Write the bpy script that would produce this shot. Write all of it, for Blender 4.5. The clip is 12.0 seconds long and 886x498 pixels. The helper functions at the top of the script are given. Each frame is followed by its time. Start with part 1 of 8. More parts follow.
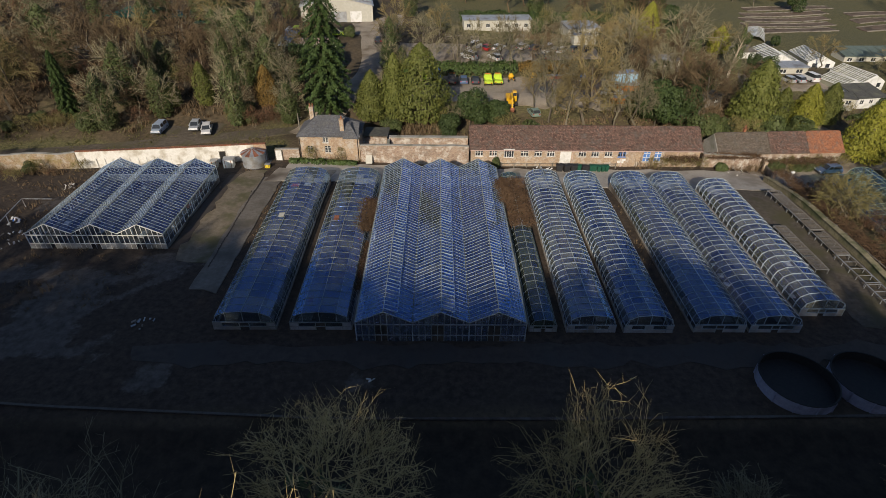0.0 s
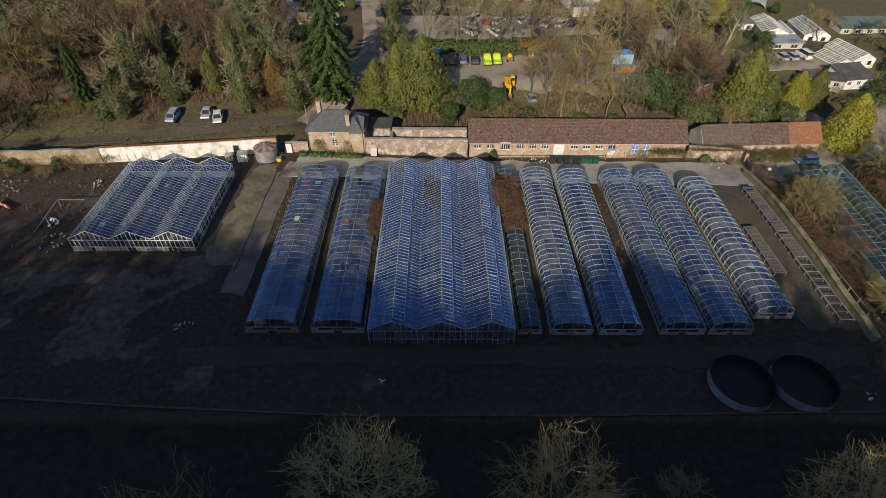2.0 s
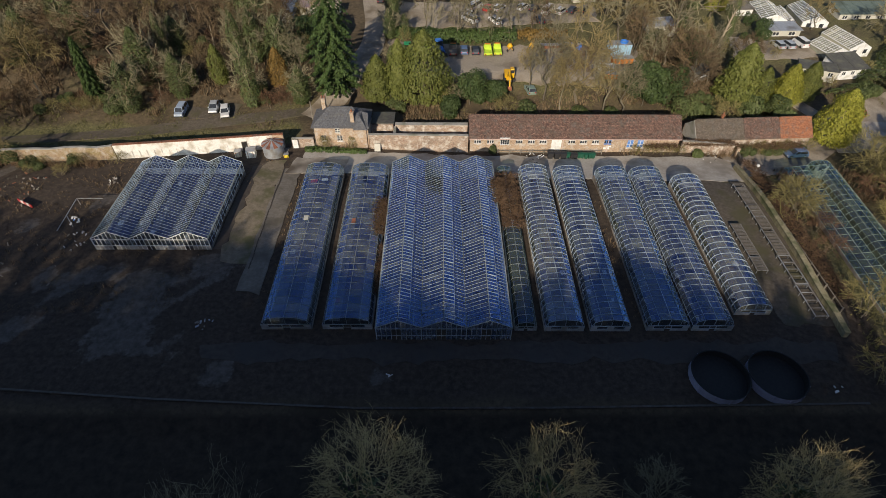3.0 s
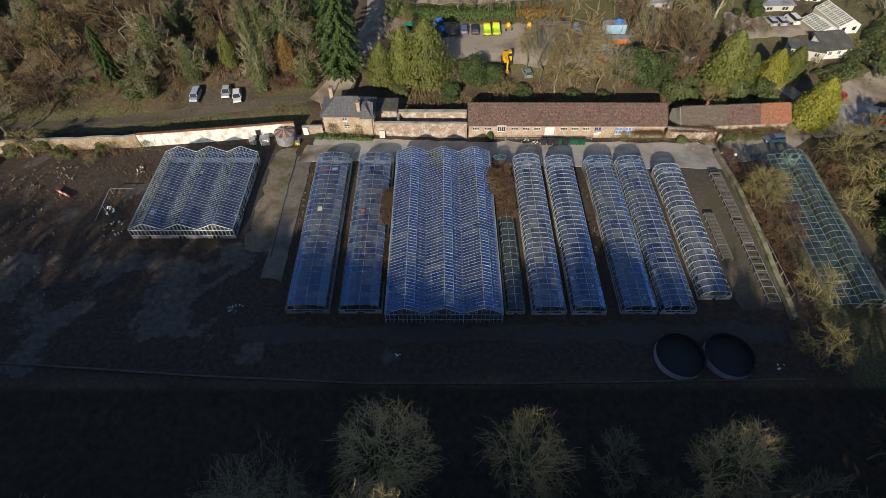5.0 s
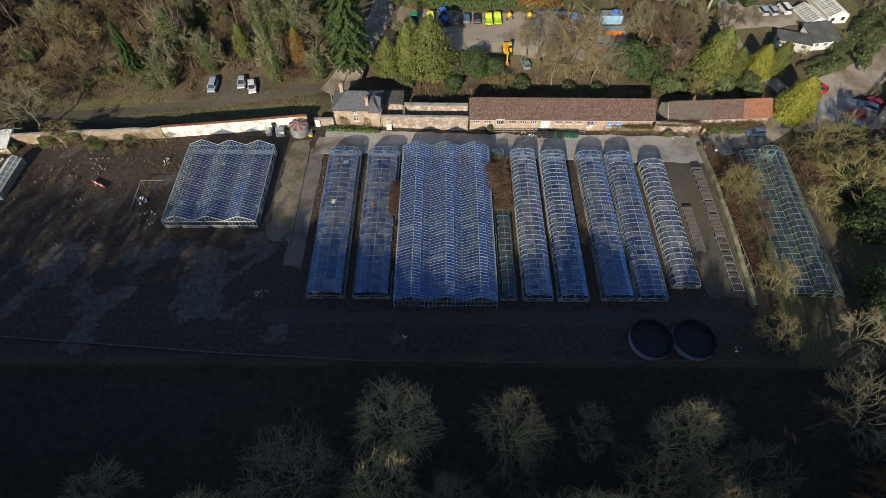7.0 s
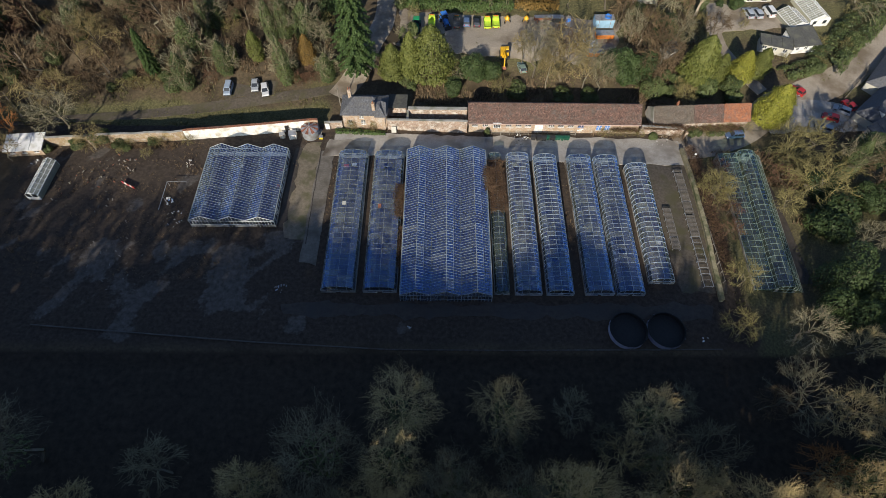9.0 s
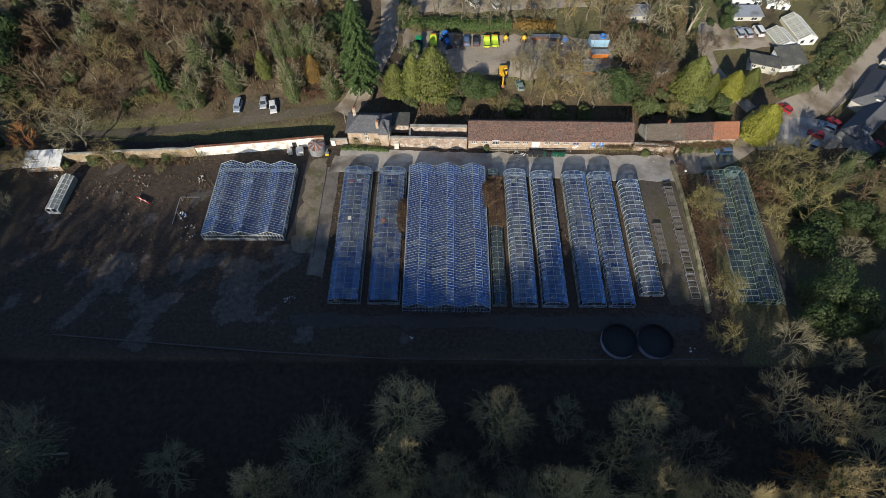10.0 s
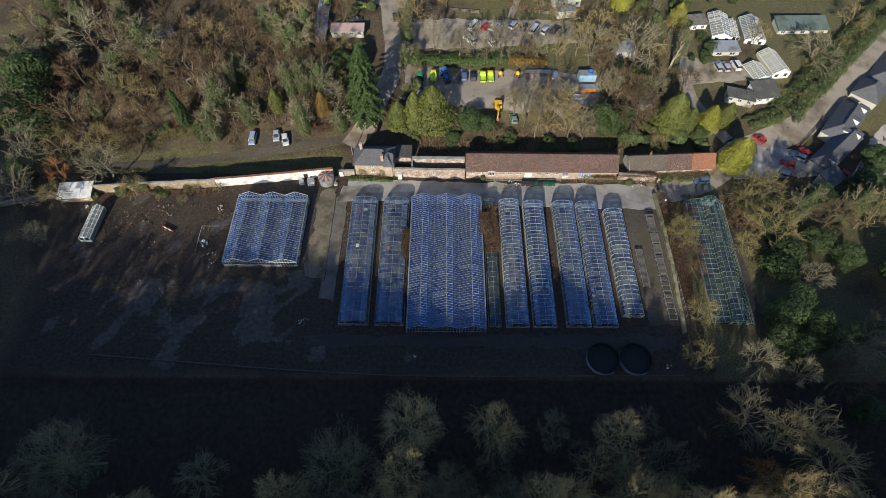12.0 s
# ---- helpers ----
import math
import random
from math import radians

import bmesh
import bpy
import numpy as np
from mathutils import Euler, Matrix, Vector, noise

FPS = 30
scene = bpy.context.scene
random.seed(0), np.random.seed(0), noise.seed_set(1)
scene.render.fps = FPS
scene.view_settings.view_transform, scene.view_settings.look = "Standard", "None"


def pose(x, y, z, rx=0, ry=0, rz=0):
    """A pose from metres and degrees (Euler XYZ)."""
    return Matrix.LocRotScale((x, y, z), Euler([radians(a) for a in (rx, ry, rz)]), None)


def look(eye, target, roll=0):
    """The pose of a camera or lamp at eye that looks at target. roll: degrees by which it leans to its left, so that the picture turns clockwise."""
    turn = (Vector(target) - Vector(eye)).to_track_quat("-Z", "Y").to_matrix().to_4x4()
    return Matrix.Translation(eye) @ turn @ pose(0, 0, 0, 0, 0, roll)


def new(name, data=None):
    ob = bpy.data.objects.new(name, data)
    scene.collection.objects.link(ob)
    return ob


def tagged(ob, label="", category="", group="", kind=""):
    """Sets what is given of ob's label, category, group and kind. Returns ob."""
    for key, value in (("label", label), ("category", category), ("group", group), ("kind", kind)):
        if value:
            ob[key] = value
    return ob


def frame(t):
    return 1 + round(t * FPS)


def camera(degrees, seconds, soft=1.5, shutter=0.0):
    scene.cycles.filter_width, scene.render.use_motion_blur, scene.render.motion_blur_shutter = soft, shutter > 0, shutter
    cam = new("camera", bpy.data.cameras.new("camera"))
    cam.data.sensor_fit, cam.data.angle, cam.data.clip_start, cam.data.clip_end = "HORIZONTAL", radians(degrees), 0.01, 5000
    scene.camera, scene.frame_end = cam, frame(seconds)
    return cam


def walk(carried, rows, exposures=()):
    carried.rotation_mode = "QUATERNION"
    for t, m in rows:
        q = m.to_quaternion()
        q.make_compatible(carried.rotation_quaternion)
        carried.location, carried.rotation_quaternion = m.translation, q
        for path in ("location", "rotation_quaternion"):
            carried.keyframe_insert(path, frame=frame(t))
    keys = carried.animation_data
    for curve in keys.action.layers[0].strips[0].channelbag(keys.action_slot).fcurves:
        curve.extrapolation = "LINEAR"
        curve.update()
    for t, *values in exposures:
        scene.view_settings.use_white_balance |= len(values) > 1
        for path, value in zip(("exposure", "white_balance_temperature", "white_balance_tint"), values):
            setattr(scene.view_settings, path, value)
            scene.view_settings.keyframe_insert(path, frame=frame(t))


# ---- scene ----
cam = camera(79.3, 12.0, soft=0.42)
METRES, EYE, TILT, LEAN, TURN = 70.0, 38.6, -87.7, -1.0, 0.0
ROWS = [
    (0.0, 0.0, 0.0, 0.0, 0.45, 53.25, 0.33),
    (0.5, -0.0005, -0.0424, -0.0006, 0.41, 51.54, 0.4),
    (1.0, -0.0014, -0.0839, -0.0013, 0.42, 49.86, 0.37),
    (1.5, -0.0011, -0.126, -0.0018, 0.45, 48.14, 0.31),
    (2.0, 0.0011, -0.1664, -0.0028, 0.48, 46.48, 0.31),
    (2.5, 0.0, -0.21, -0.0032, 0.54, 44.79, 0.17),
    (3.0, -0.001, -0.2534, -0.0044, 0.56, 43.16, 0.33),
    (5.0, 0.0019, -0.422, -0.0096, 0.67, 36.92, 0.29),
    (5.5, 0.0016, -0.4643, -0.012, 0.69, 35.48, 0.2),
    (6.0, 0.0024, -0.5051, -0.014, 0.64, 34.27, 0.1),
    (6.5, 0.0027, -0.5463, -0.0163, 0.62, 33.16, -0.06),
    (7.0, 0.0015, -0.5866, -0.0183, 0.55, 32.13, -0.12),
    (9.0, 0.0003, -0.7474, -0.0318, 0.44, 29.13, -0.25),
    (9.5, 0.001, -0.7891, -0.0347, 0.45, 29.16, -0.35),
    (10.0, 0.0002, -0.8313, -0.037, 0.43, 29.26, -0.36),
    (10.5, -0.0003, -0.8736, -0.0409, 0.41, 29.38, -0.36),
    (11.0, -0.0021, -0.915, -0.0445, 0.39, 29.48, -0.29),
    (11.5, -0.0013, -0.9569, -0.0483, 0.4, 29.6, -0.23),
    (12.0, -0.0009, -0.9979, -0.0527, 0.43, 29.73, -0.19),
]
walk(cam, [(t, pose(0, 0, EYE, TILT, LEAN, TURN) @ pose(METRES * x, METRES * y, METRES * z, 90 + pitch, roll, yaw)) for t, x, y, z, yaw, pitch, roll in ROWS],
     exposures=[(0.0, -0.38, 6900, 12), (3.0, -0.2, 6900, 12), (6.0, 0.02, 6750, 11), (12.0, 0.09, 6250, 9)])

# ---- light ----
SUN_AZ, SUN_EL = 15.0, 25.5          # degrees: the light runs north, a little to the east
world = bpy.data.worlds.new("world")
scene.world = world
world.use_nodes = True
wn = world.node_tree
sky = wn.nodes.new("ShaderNodeTexSky")
sky.sky_type, sky.sun_disc = "NISHITA", False
sky.sun_elevation, sky.sun_rotation = radians(SUN_EL), radians(180 + SUN_AZ)
sky.air_density, sky.dust_density, sky.ozone_density = 0.8, 0.7, 4.0
wn.nodes["Background"].inputs["Strength"].default_value = 0.12
wn.links.new(sky.outputs["Color"], wn.nodes["Background"].inputs["Color"])
sun = new("sun", bpy.data.lights.new("sun", "SUN"))
sun.data.energy, sun.data.angle, sun.data.color = 5.5, radians(0.53), (1.0, 0.91, 0.77)
az, el = radians(SUN_AZ), radians(SUN_EL)
sun.matrix_world = look((-200 * math.sin(az) * math.cos(el), -200 * math.cos(az) * math.cos(el), 200 * math.sin(el)), (0, 0, 0))
scene.view_settings.exposure = 0.0


# ---- materials ----
def surface(name, c1, c2, rough=0.8, scale=2.0, c3=None, scale2=0.15, bump=0.0, metal=0.0, vary=0.0, spec=0.4, stretch=(1, 1, 1)):
    """A grained surface: c1 to c2 by a fine noise, c3 in broad patches; vary: change of value from object to object."""
    m = bpy.data.materials.new(name)
    m.use_nodes = True
    nt = m.node_tree
    b = nt.nodes["Principled BSDF"]
    b.inputs["Roughness"].default_value, b.inputs["Metallic"].default_value = rough, metal
    b.inputs["Specular IOR Level"].default_value = spec
    co = nt.nodes.new("ShaderNodeTexCoord")
    mp = nt.nodes.new("ShaderNodeMapping")
    mp.inputs["Scale"].default_value = stretch
    nt.links.new(co.outputs["Object"], mp.inputs["Vector"])
    n1 = nt.nodes.new("ShaderNodeTexNoise")
    n1.inputs["Scale"].default_value, n1.inputs["Detail"].default_value, n1.inputs["Roughness"].default_value = scale, 6, 0.65
    nt.links.new(mp.outputs["Vector"], n1.inputs["Vector"])
    r1 = nt.nodes.new("ShaderNodeMapRange")
    r1.inputs["From Min"].default_value, r1.inputs["From Max"].default_value = 0.3, 0.7
    nt.links.new(n1.outputs["Fac"], r1.inputs["Value"])
    mix = nt.nodes.new("ShaderNodeMix")
    mix.data_type = "RGBA"
    mix.inputs["A"].default_value, mix.inputs["B"].default_value = (*c1, 1), (*c2, 1)
    nt.links.new(r1.outputs["Result"], mix.inputs["Factor"])
    colour = mix.outputs["Result"]
    if c3:
        n2 = nt.nodes.new("ShaderNodeTexNoise")
        n2.inputs["Scale"].default_value, n2.inputs["Detail"].default_value = scale2, 5
        nt.links.new(mp.outputs["Vector"], n2.inputs["Vector"])
        r2 = nt.nodes.new("ShaderNodeMapRange")
        r2.inputs["From Min"].default_value, r2.inputs["From Max"].default_value = 0.48, 0.66
        nt.links.new(n2.outputs["Fac"], r2.inputs["Value"])
        mix2 = nt.nodes.new("ShaderNodeMix")
        mix2.data_type = "RGBA"
        mix2.inputs["B"].default_value = (*c3, 1)
        nt.links.new(colour, mix2.inputs["A"])
        nt.links.new(r2.outputs["Result"], mix2.inputs["Factor"])
        colour = mix2.outputs["Result"]
    if vary:
        info = nt.nodes.new("ShaderNodeObjectInfo")
        rv = nt.nodes.new("ShaderNodeMapRange")
        rv.inputs["To Min"].default_value, rv.inputs["To Max"].default_value = 1 - vary, 1 + vary
        nt.links.new(info.outputs["Random"], rv.inputs["Value"])
        hs = nt.nodes.new("ShaderNodeHueSaturation")
        nt.links.new(rv.outputs["Result"], hs.inputs["Value"])
        nt.links.new(colour, hs.inputs["Color"])
        colour = hs.outputs["Color"]
    nt.links.new(colour, b.inputs["Base Color"])
    if bump:
        bp = nt.nodes.new("ShaderNodeBump")
        bp.inputs["Strength"].default_value, bp.inputs["Distance"].default_value = bump, 0.1
        nt.links.new(n1.outputs["Fac"], bp.inputs["Height"])
        nt.links.new(bp.outputs["Normal"], b.inputs["Normal"])
    return m


def leafage(name, c1, c2, vary=0.15, rough=0.6):
    """Foliage: each clump its own tone between c1 and c2, each plant its own value."""
    m = bpy.data.materials.new(name)
    m.use_nodes = True
    nt = m.node_tree
    b = nt.nodes["Principled BSDF"]
    b.inputs["Roughness"].default_value, b.inputs["Specular IOR Level"].default_value = rough, 0.25
    geo = nt.nodes.new("ShaderNodeNewGeometry")
    co = nt.nodes.new("ShaderNodeTexCoord")
    n1 = nt.nodes.new("ShaderNodeTexNoise")
    n1.inputs["Scale"].default_value, n1.inputs["Detail"].default_value = 0.5, 3
    nt.links.new(co.outputs["Object"], n1.inputs["Vector"])
    mean = nt.nodes.new("ShaderNodeMath")
    mean.operation = "MULTIPLY_ADD"
    mean.inputs[1].default_value = 0.55
    nt.links.new(geo.outputs["Random Per Island"], mean.inputs[0])
    r0 = nt.nodes.new("ShaderNodeMapRange")
    r0.inputs["From Min"].default_value, r0.inputs["From Max"].default_value, r0.inputs["To Max"].default_value = 0.35, 0.65, 0.45
    nt.links.new(n1.outputs["Fac"], r0.inputs["Value"])
    nt.links.new(r0.outputs["Result"], mean.inputs[2])
    mix = nt.nodes.new("ShaderNodeMix")
    mix.data_type = "RGBA"
    mix.inputs["A"].default_value, mix.inputs["B"].default_value = (*c1, 1), (*c2, 1)
    nt.links.new(mean.outputs["Value"], mix.inputs["Factor"])
    info = nt.nodes.new("ShaderNodeObjectInfo")
    rv = nt.nodes.new("ShaderNodeMapRange")
    rv.inputs["To Min"].default_value, rv.inputs["To Max"].default_value = 1 - vary, 1 + vary
    nt.links.new(info.outputs["Random"], rv.inputs["Value"])
    hs = nt.nodes.new("ShaderNodeHueSaturation")
    nt.links.new(rv.outputs["Result"], hs.inputs["Value"])
    nt.links.new(mix.outputs["Result"], hs.inputs["Color"])
    nt.links.new(hs.outputs["Color"], b.inputs["Base Color"])
    return m


def glazing(name, dirt, cover, spread, clear=(0.8, 0.86, 0.84), rough=0.12, shine=0.095):
    """Old glass: clear where clean, a film of lime and algae over the rest; each pane is dirty in its own degree."""
    m = bpy.data.materials.new(name)
    m.use_nodes = True
    nt = m.node_tree
    b = nt.nodes["Principled BSDF"]
    b.inputs["Roughness"].default_value, b.inputs["Specular IOR Level"].default_value = rough, 0.6
    co = nt.nodes.new("ShaderNodeTexCoord")
    geo = nt.nodes.new("ShaderNodeNewGeometry")
    n1 = nt.nodes.new("ShaderNodeTexNoise")
    n1.inputs["Scale"].default_value, n1.inputs["Detail"].default_value, n1.inputs["Roughness"].default_value = 0.7, 8, 0.75
    nt.links.new(geo.outputs["Position"], n1.inputs["Vector"])
    info = nt.nodes.new("ShaderNodeObjectInfo")
    a = nt.nodes.new("ShaderNodeMapRange")
    a.inputs["To Min"].default_value, a.inputs["To Max"].default_value = cover - 0.6 * spread, cover + 3 * spread
    both, wrap, skew = [nt.nodes.new("ShaderNodeMath") for _ in range(3)]
    wrap.operation, skew.operation = "FRACT", "POWER"
    skew.inputs[1].default_value = 4.0
    nt.links.new(info.outputs["Random"], both.inputs[0])
    nt.links.new(geo.outputs["Random Per Island"], both.inputs[1])
    nt.links.new(both.outputs["Value"], wrap.inputs[0])
    nt.links.new(wrap.outputs["Value"], skew.inputs[0])
    nt.links.new(skew.outputs["Value"], a.inputs["Value"])
    c = nt.nodes.new("ShaderNodeMapRange")
    c.inputs["From Min"].default_value, c.inputs["From Max"].default_value = 0.3, 0.7
    c.inputs["To Min"].default_value, c.inputs["To Max"].default_value = -0.1, 0.13
    nt.links.new(n1.outputs["Fac"], c.inputs["Value"])
    total = nt.nodes.new("ShaderNodeMath")
    total.operation, total.use_clamp = "ADD", True
    nt.links.new(a.outputs["Result"], total.inputs[0])
    nt.links.new(c.outputs["Result"], total.inputs[1])
    tone = nt.nodes.new("ShaderNodeMix")
    tone.data_type = "RGBA"
    tone.inputs["A"].default_value, tone.inputs["B"].default_value = (*[v * 0.6 for v in dirt], 1), (dirt[0] * 1.25, dirt[1] * 1.1, dirt[2] * 0.75, 1)
    n2 = nt.nodes.new("ShaderNodeTexNoise")
    n2.inputs["Scale"].default_value, n2.inputs["Detail"].default_value = 0.12, 4
    nt.links.new(geo.outputs["Position"], n2.inputs["Vector"])
    nt.links.new(n2.outputs["Fac"], tone.inputs["Factor"])
    nt.links.new(tone.outputs["Result"], b.inputs["Base Color"])
    tr = nt.nodes.new("ShaderNodeBsdfTransparent")
    tr.inputs["Color"].default_value = (*clear, 1)
    gl = nt.nodes.new("ShaderNodeBsdfGlossy")
    gl.inputs["Roughness"].default_value = rough
    # the blue of a reflected sky is put into the gloss colour
    gl.inputs["Color"].default_value = (0.2, 0.45, 1.0, 1)
    clean = nt.nodes.new("ShaderNodeMixShader")
    clean.inputs["Fac"].default_value = shine
    nt.links.new(tr.outputs["BSDF"], clean.inputs[1])
    nt.links.new(gl.outputs["BSDF"], clean.inputs[2])
    mix = nt.nodes.new("ShaderNodeMixShader")
    nt.links.new(total.outputs["Value"], mix.inputs["Fac"])
    nt.links.new(clean.outputs["Shader"], mix.inputs[1])
    nt.links.new(b.outputs["BSDF"], mix.inputs[2])
    nt.links.new(mix.outputs["Shader"], nt.nodes["Material Output"].inputs["Surface"])
    return m


def brickwork(name, c1, c2, mortar, stain, lime=0.5):
    """Brick courses of true size with pale mortar, soot and lime stains."""
    m = bpy.data.materials.new(name)
    m.use_nodes = True
    nt = m.node_tree
    b = nt.nodes["Principled BSDF"]
    b.inputs["Roughness"].default_value = 0.9
    geo = nt.nodes.new("ShaderNodeNewGeometry")
    sep = nt.nodes.new("ShaderNodeSeparateXYZ")
    nt.links.new(geo.outputs["Position"], sep.inputs["Vector"])
    add = nt.nodes.new("ShaderNodeMath")
    nt.links.new(sep.outputs["X"], add.inputs[0])
    nt.links.new(sep.outputs["Y"], add.inputs[1])
    com = nt.nodes.new("ShaderNodeCombineXYZ")
    nt.links.new(add.outputs["Value"], com.inputs["X"])
    nt.links.new(sep.outputs["Z"], com.inputs["Y"])
    br = nt.nodes.new("ShaderNodeTexBrick")
    br.inputs["Scale"].default_value = 1.0
    br.inputs["Brick Width"].default_value, br.inputs["Row Height"].default_value, br.inputs["Mortar Size"].default_value = 0.225, 0.075, 0.008
    br.inputs["Color1"].default_value, br.inputs["Color2"].default_value, br.inputs["Mortar"].default_value = (*c1, 1), (*c2, 1), (*mortar, 1)
    nt.links.new(com.outputs["Vector"], br.inputs["Vector"])
    colour = br.outputs["Color"]
    for sc, lo, hi, tint in ((0.45, 0.48, 0.66, stain), (1.1, 0.49, 0.64, (lime, lime * 0.95, lime * 0.85)), (4.5, 0.54, 0.72, tuple(v * 0.45 for v in stain))):
        n = nt.nodes.new("ShaderNodeTexNoise")
        n.inputs["Scale"].default_value, n.inputs["Detail"].default_value, n.inputs["Roughness"].default_value = sc, 6, 0.65
        nt.links.new(geo.outputs["Position"], n.inputs["Vector"])
        r = nt.nodes.new("ShaderNodeMapRange")
        r.inputs["From Min"].default_value, r.inputs["From Max"].default_value, r.inputs["To Max"].default_value = lo, hi, 0.7
        nt.links.new(n.outputs["Fac"], r.inputs["Value"])
        mx = nt.nodes.new("ShaderNodeMix")
        mx.data_type = "RGBA"
        mx.inputs["B"].default_value = (*tint, 1)
        nt.links.new(colour, mx.inputs["A"])
        nt.links.new(r.outputs["Result"], mx.inputs["Factor"])
        colour = mx.outputs["Result"]
    nt.links.new(colour, b.inputs["Base Color"])
    return m


def tiling(name, c1, c2, moss, row=0.28, wide=0.17, bump=0.5):
    """Roof tiles or slates in rows that climb the slope, with moss and replaced pieces."""
    m = brickwork(name, c1, c2, tuple(v * 0.45 for v in c1), moss, lime=0.13)
    nt = m.node_tree
    br = [n for n in nt.nodes if n.type == "TEX_BRICK"][0]
    br.inputs["Brick Width"].default_value, br.inputs["Row Height"].default_value, br.inputs["Mortar Size"].default_value = wide, row * 0.6, 0.012
    geo = [n for n in nt.nodes if n.type == "NEW_GEOMETRY"][0]
    for sc, lo, hi, gain, dark in ((2.6, 0.46, 0.64, 0.75, 0.42), (7.0, 0.5, 0.62, 0.6, 1.7)):
        n = nt.nodes.new("ShaderNodeTexNoise")
        n.inputs["Scale"].default_value, n.inputs["Detail"].default_value, n.inputs["Roughness"].default_value = sc, 5, 0.7
        nt.links.new(geo.outputs["Position"], n.inputs["Vector"])
        r = nt.nodes.new("ShaderNodeMapRange")
        r.inputs["From Min"].default_value, r.inputs["From Max"].default_value, r.inputs["To Max"].default_value = lo, hi, gain
        nt.links.new(n.outputs["Fac"], r.inputs["Value"])
        mx = nt.nodes.new("ShaderNodeMix")
        mx.data_type = "RGBA"
        mx.inputs["B"].default_value = (*[v * dark for v in c1], 1)
        base = nt.nodes["Principled BSDF"].inputs["Base Color"]
        nt.links.new(base.links[0].from_socket, mx.inputs["A"])
        nt.links.new(r.outputs["Result"], mx.inputs["Factor"])
        nt.links.new(mx.outputs["Result"], base)
    bp = nt.nodes.new("ShaderNodeBump")
    bp.inputs["Strength"].default_value, bp.inputs["Distance"].default_value = bump, 0.03
    nt.links.new(br.outputs["Fac"], bp.inputs["Height"])
    bp.invert = True
    nt.links.new(bp.outputs["Normal"], nt.nodes["Principled BSDF"].inputs["Normal"])
    return m


M_ALU = surface("weathered_aluminium", (0.24, 0.29, 0.33), (0.48, 0.54, 0.58), 0.5, 3.0, (0.2, 0.24, 0.27), 0.7)
M_BAR = surface("dull_glazing_bar", (0.2, 0.22, 0.22), (0.34, 0.36, 0.35), 0.55, 3.0, (0.16, 0.19, 0.17), 0.5)
M_WHITE = surface("white_paint", (0.7, 0.7, 0.68), (0.8, 0.8, 0.78), 0.55, 4.0, (0.55, 0.55, 0.5), 0.8)
M_TIMBER = surface("grey_timber", (0.14, 0.12, 0.1), (0.26, 0.24, 0.2), 0.85, 6.0, (0.1, 0.09, 0.07), 0.7, vary=0.2)
M_DARK = surface("dark_void", (0.012, 0.012, 0.013), (0.025, 0.024, 0.022), 0.7, 3.0)
M_GLASS = glazing("limed_glass", (0.36, 0.43, 0.5), 0.03, 0.03, clear=(0.9, 0.94, 0.97), shine=0.16)
M_GLASS_NAVY = glazing("clean_glass", (0.3, 0.36, 0.42), 0.04, 0.04, clear=(0.86, 0.91, 0.95), shine=0.16)
M_GLASS_PALE = glazing("whitened_glass", (0.5, 0.53, 0.5), 0.6, 0.15)
M_TANK = surface("tank_paint", (0.26, 0.26, 0.34), (0.42, 0.42, 0.52), 0.6, 2.0, (0.22, 0.22, 0.25), 0.5)
M_GLASS_OLD = glazing("algae_glass", (0.42, 0.48, 0.46), 0.055, 0.035, clear=(0.9, 0.94, 0.96), shine=0.17)
M_GLASS_CLEAR = glazing("clear_glass", (0.46, 0.52, 0.52), 0.06, 0.05, clear=(0.94, 0.96, 0.97), shine=0.15)
M_GLASS_FRONT = glazing("dusty_glass", (0.24, 0.32, 0.5), 0.24, 0.05, clear=(0.8, 0.87, 0.95), shine=0.2)
M_GLASS_GREEN = glazing("green_glass", (0.2, 0.27, 0.24), 0.08, 0.05, clear=(0.86, 0.92, 0.88), shine=0.08)
M_BRICK = brickwork("warm_brick", (0.3, 0.185, 0.115), (0.52, 0.385, 0.255), (0.42, 0.37, 0.29), (0.28, 0.19, 0.13))
# near-black brick, used only for the low south wall
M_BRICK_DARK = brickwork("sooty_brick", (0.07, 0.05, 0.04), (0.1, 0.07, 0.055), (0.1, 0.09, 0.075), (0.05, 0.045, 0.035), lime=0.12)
M_BRICK_OLD = brickwork("garden_wall_brick", (0.23, 0.135, 0.095), (0.43, 0.31, 0.225), (0.42, 0.38, 0.31), (0.15, 0.12, 0.095), lime=0.66)
M_BRICK_LICHEN = brickwork("lichened_brick", (0.2, 0.125, 0.075), (0.36, 0.25, 0.15), (0.4, 0.36, 0.27), (0.24, 0.19, 0.07), lime=0.45)
M_STUCCO = surface("limewash", (0.68, 0.66, 0.6), (0.84, 0.83, 0.79), 0.9, 3.5, (0.5, 0.46, 0.38), 0.7, bump=0.3)
M_TILE = tiling("clay_tiles", (0.085, 0.048, 0.038), (0.31, 0.185, 0.14), (0.1, 0.078, 0.06))
M_TILE_RED = tiling("new_clay_tiles", (0.3, 0.11, 0.055), (0.42, 0.19, 0.1), (0.2, 0.115, 0.08))
M_TILE_DARK = tiling("weathered_tiles", (0.1, 0.08, 0.062), (0.22, 0.175, 0.14), (0.12, 0.105, 0.075))
M_SLATE = tiling("grey_slates", (0.1, 0.105, 0.12), (0.15, 0.155, 0.165), (0.09, 0.09, 0.085), wide=0.3)
M_STONE = surface("coping_stone", (0.3, 0.29, 0.26), (0.42, 0.4, 0.36), 0.9, 4.0, (0.22, 0.22, 0.17), 0.5, bump=0.3)
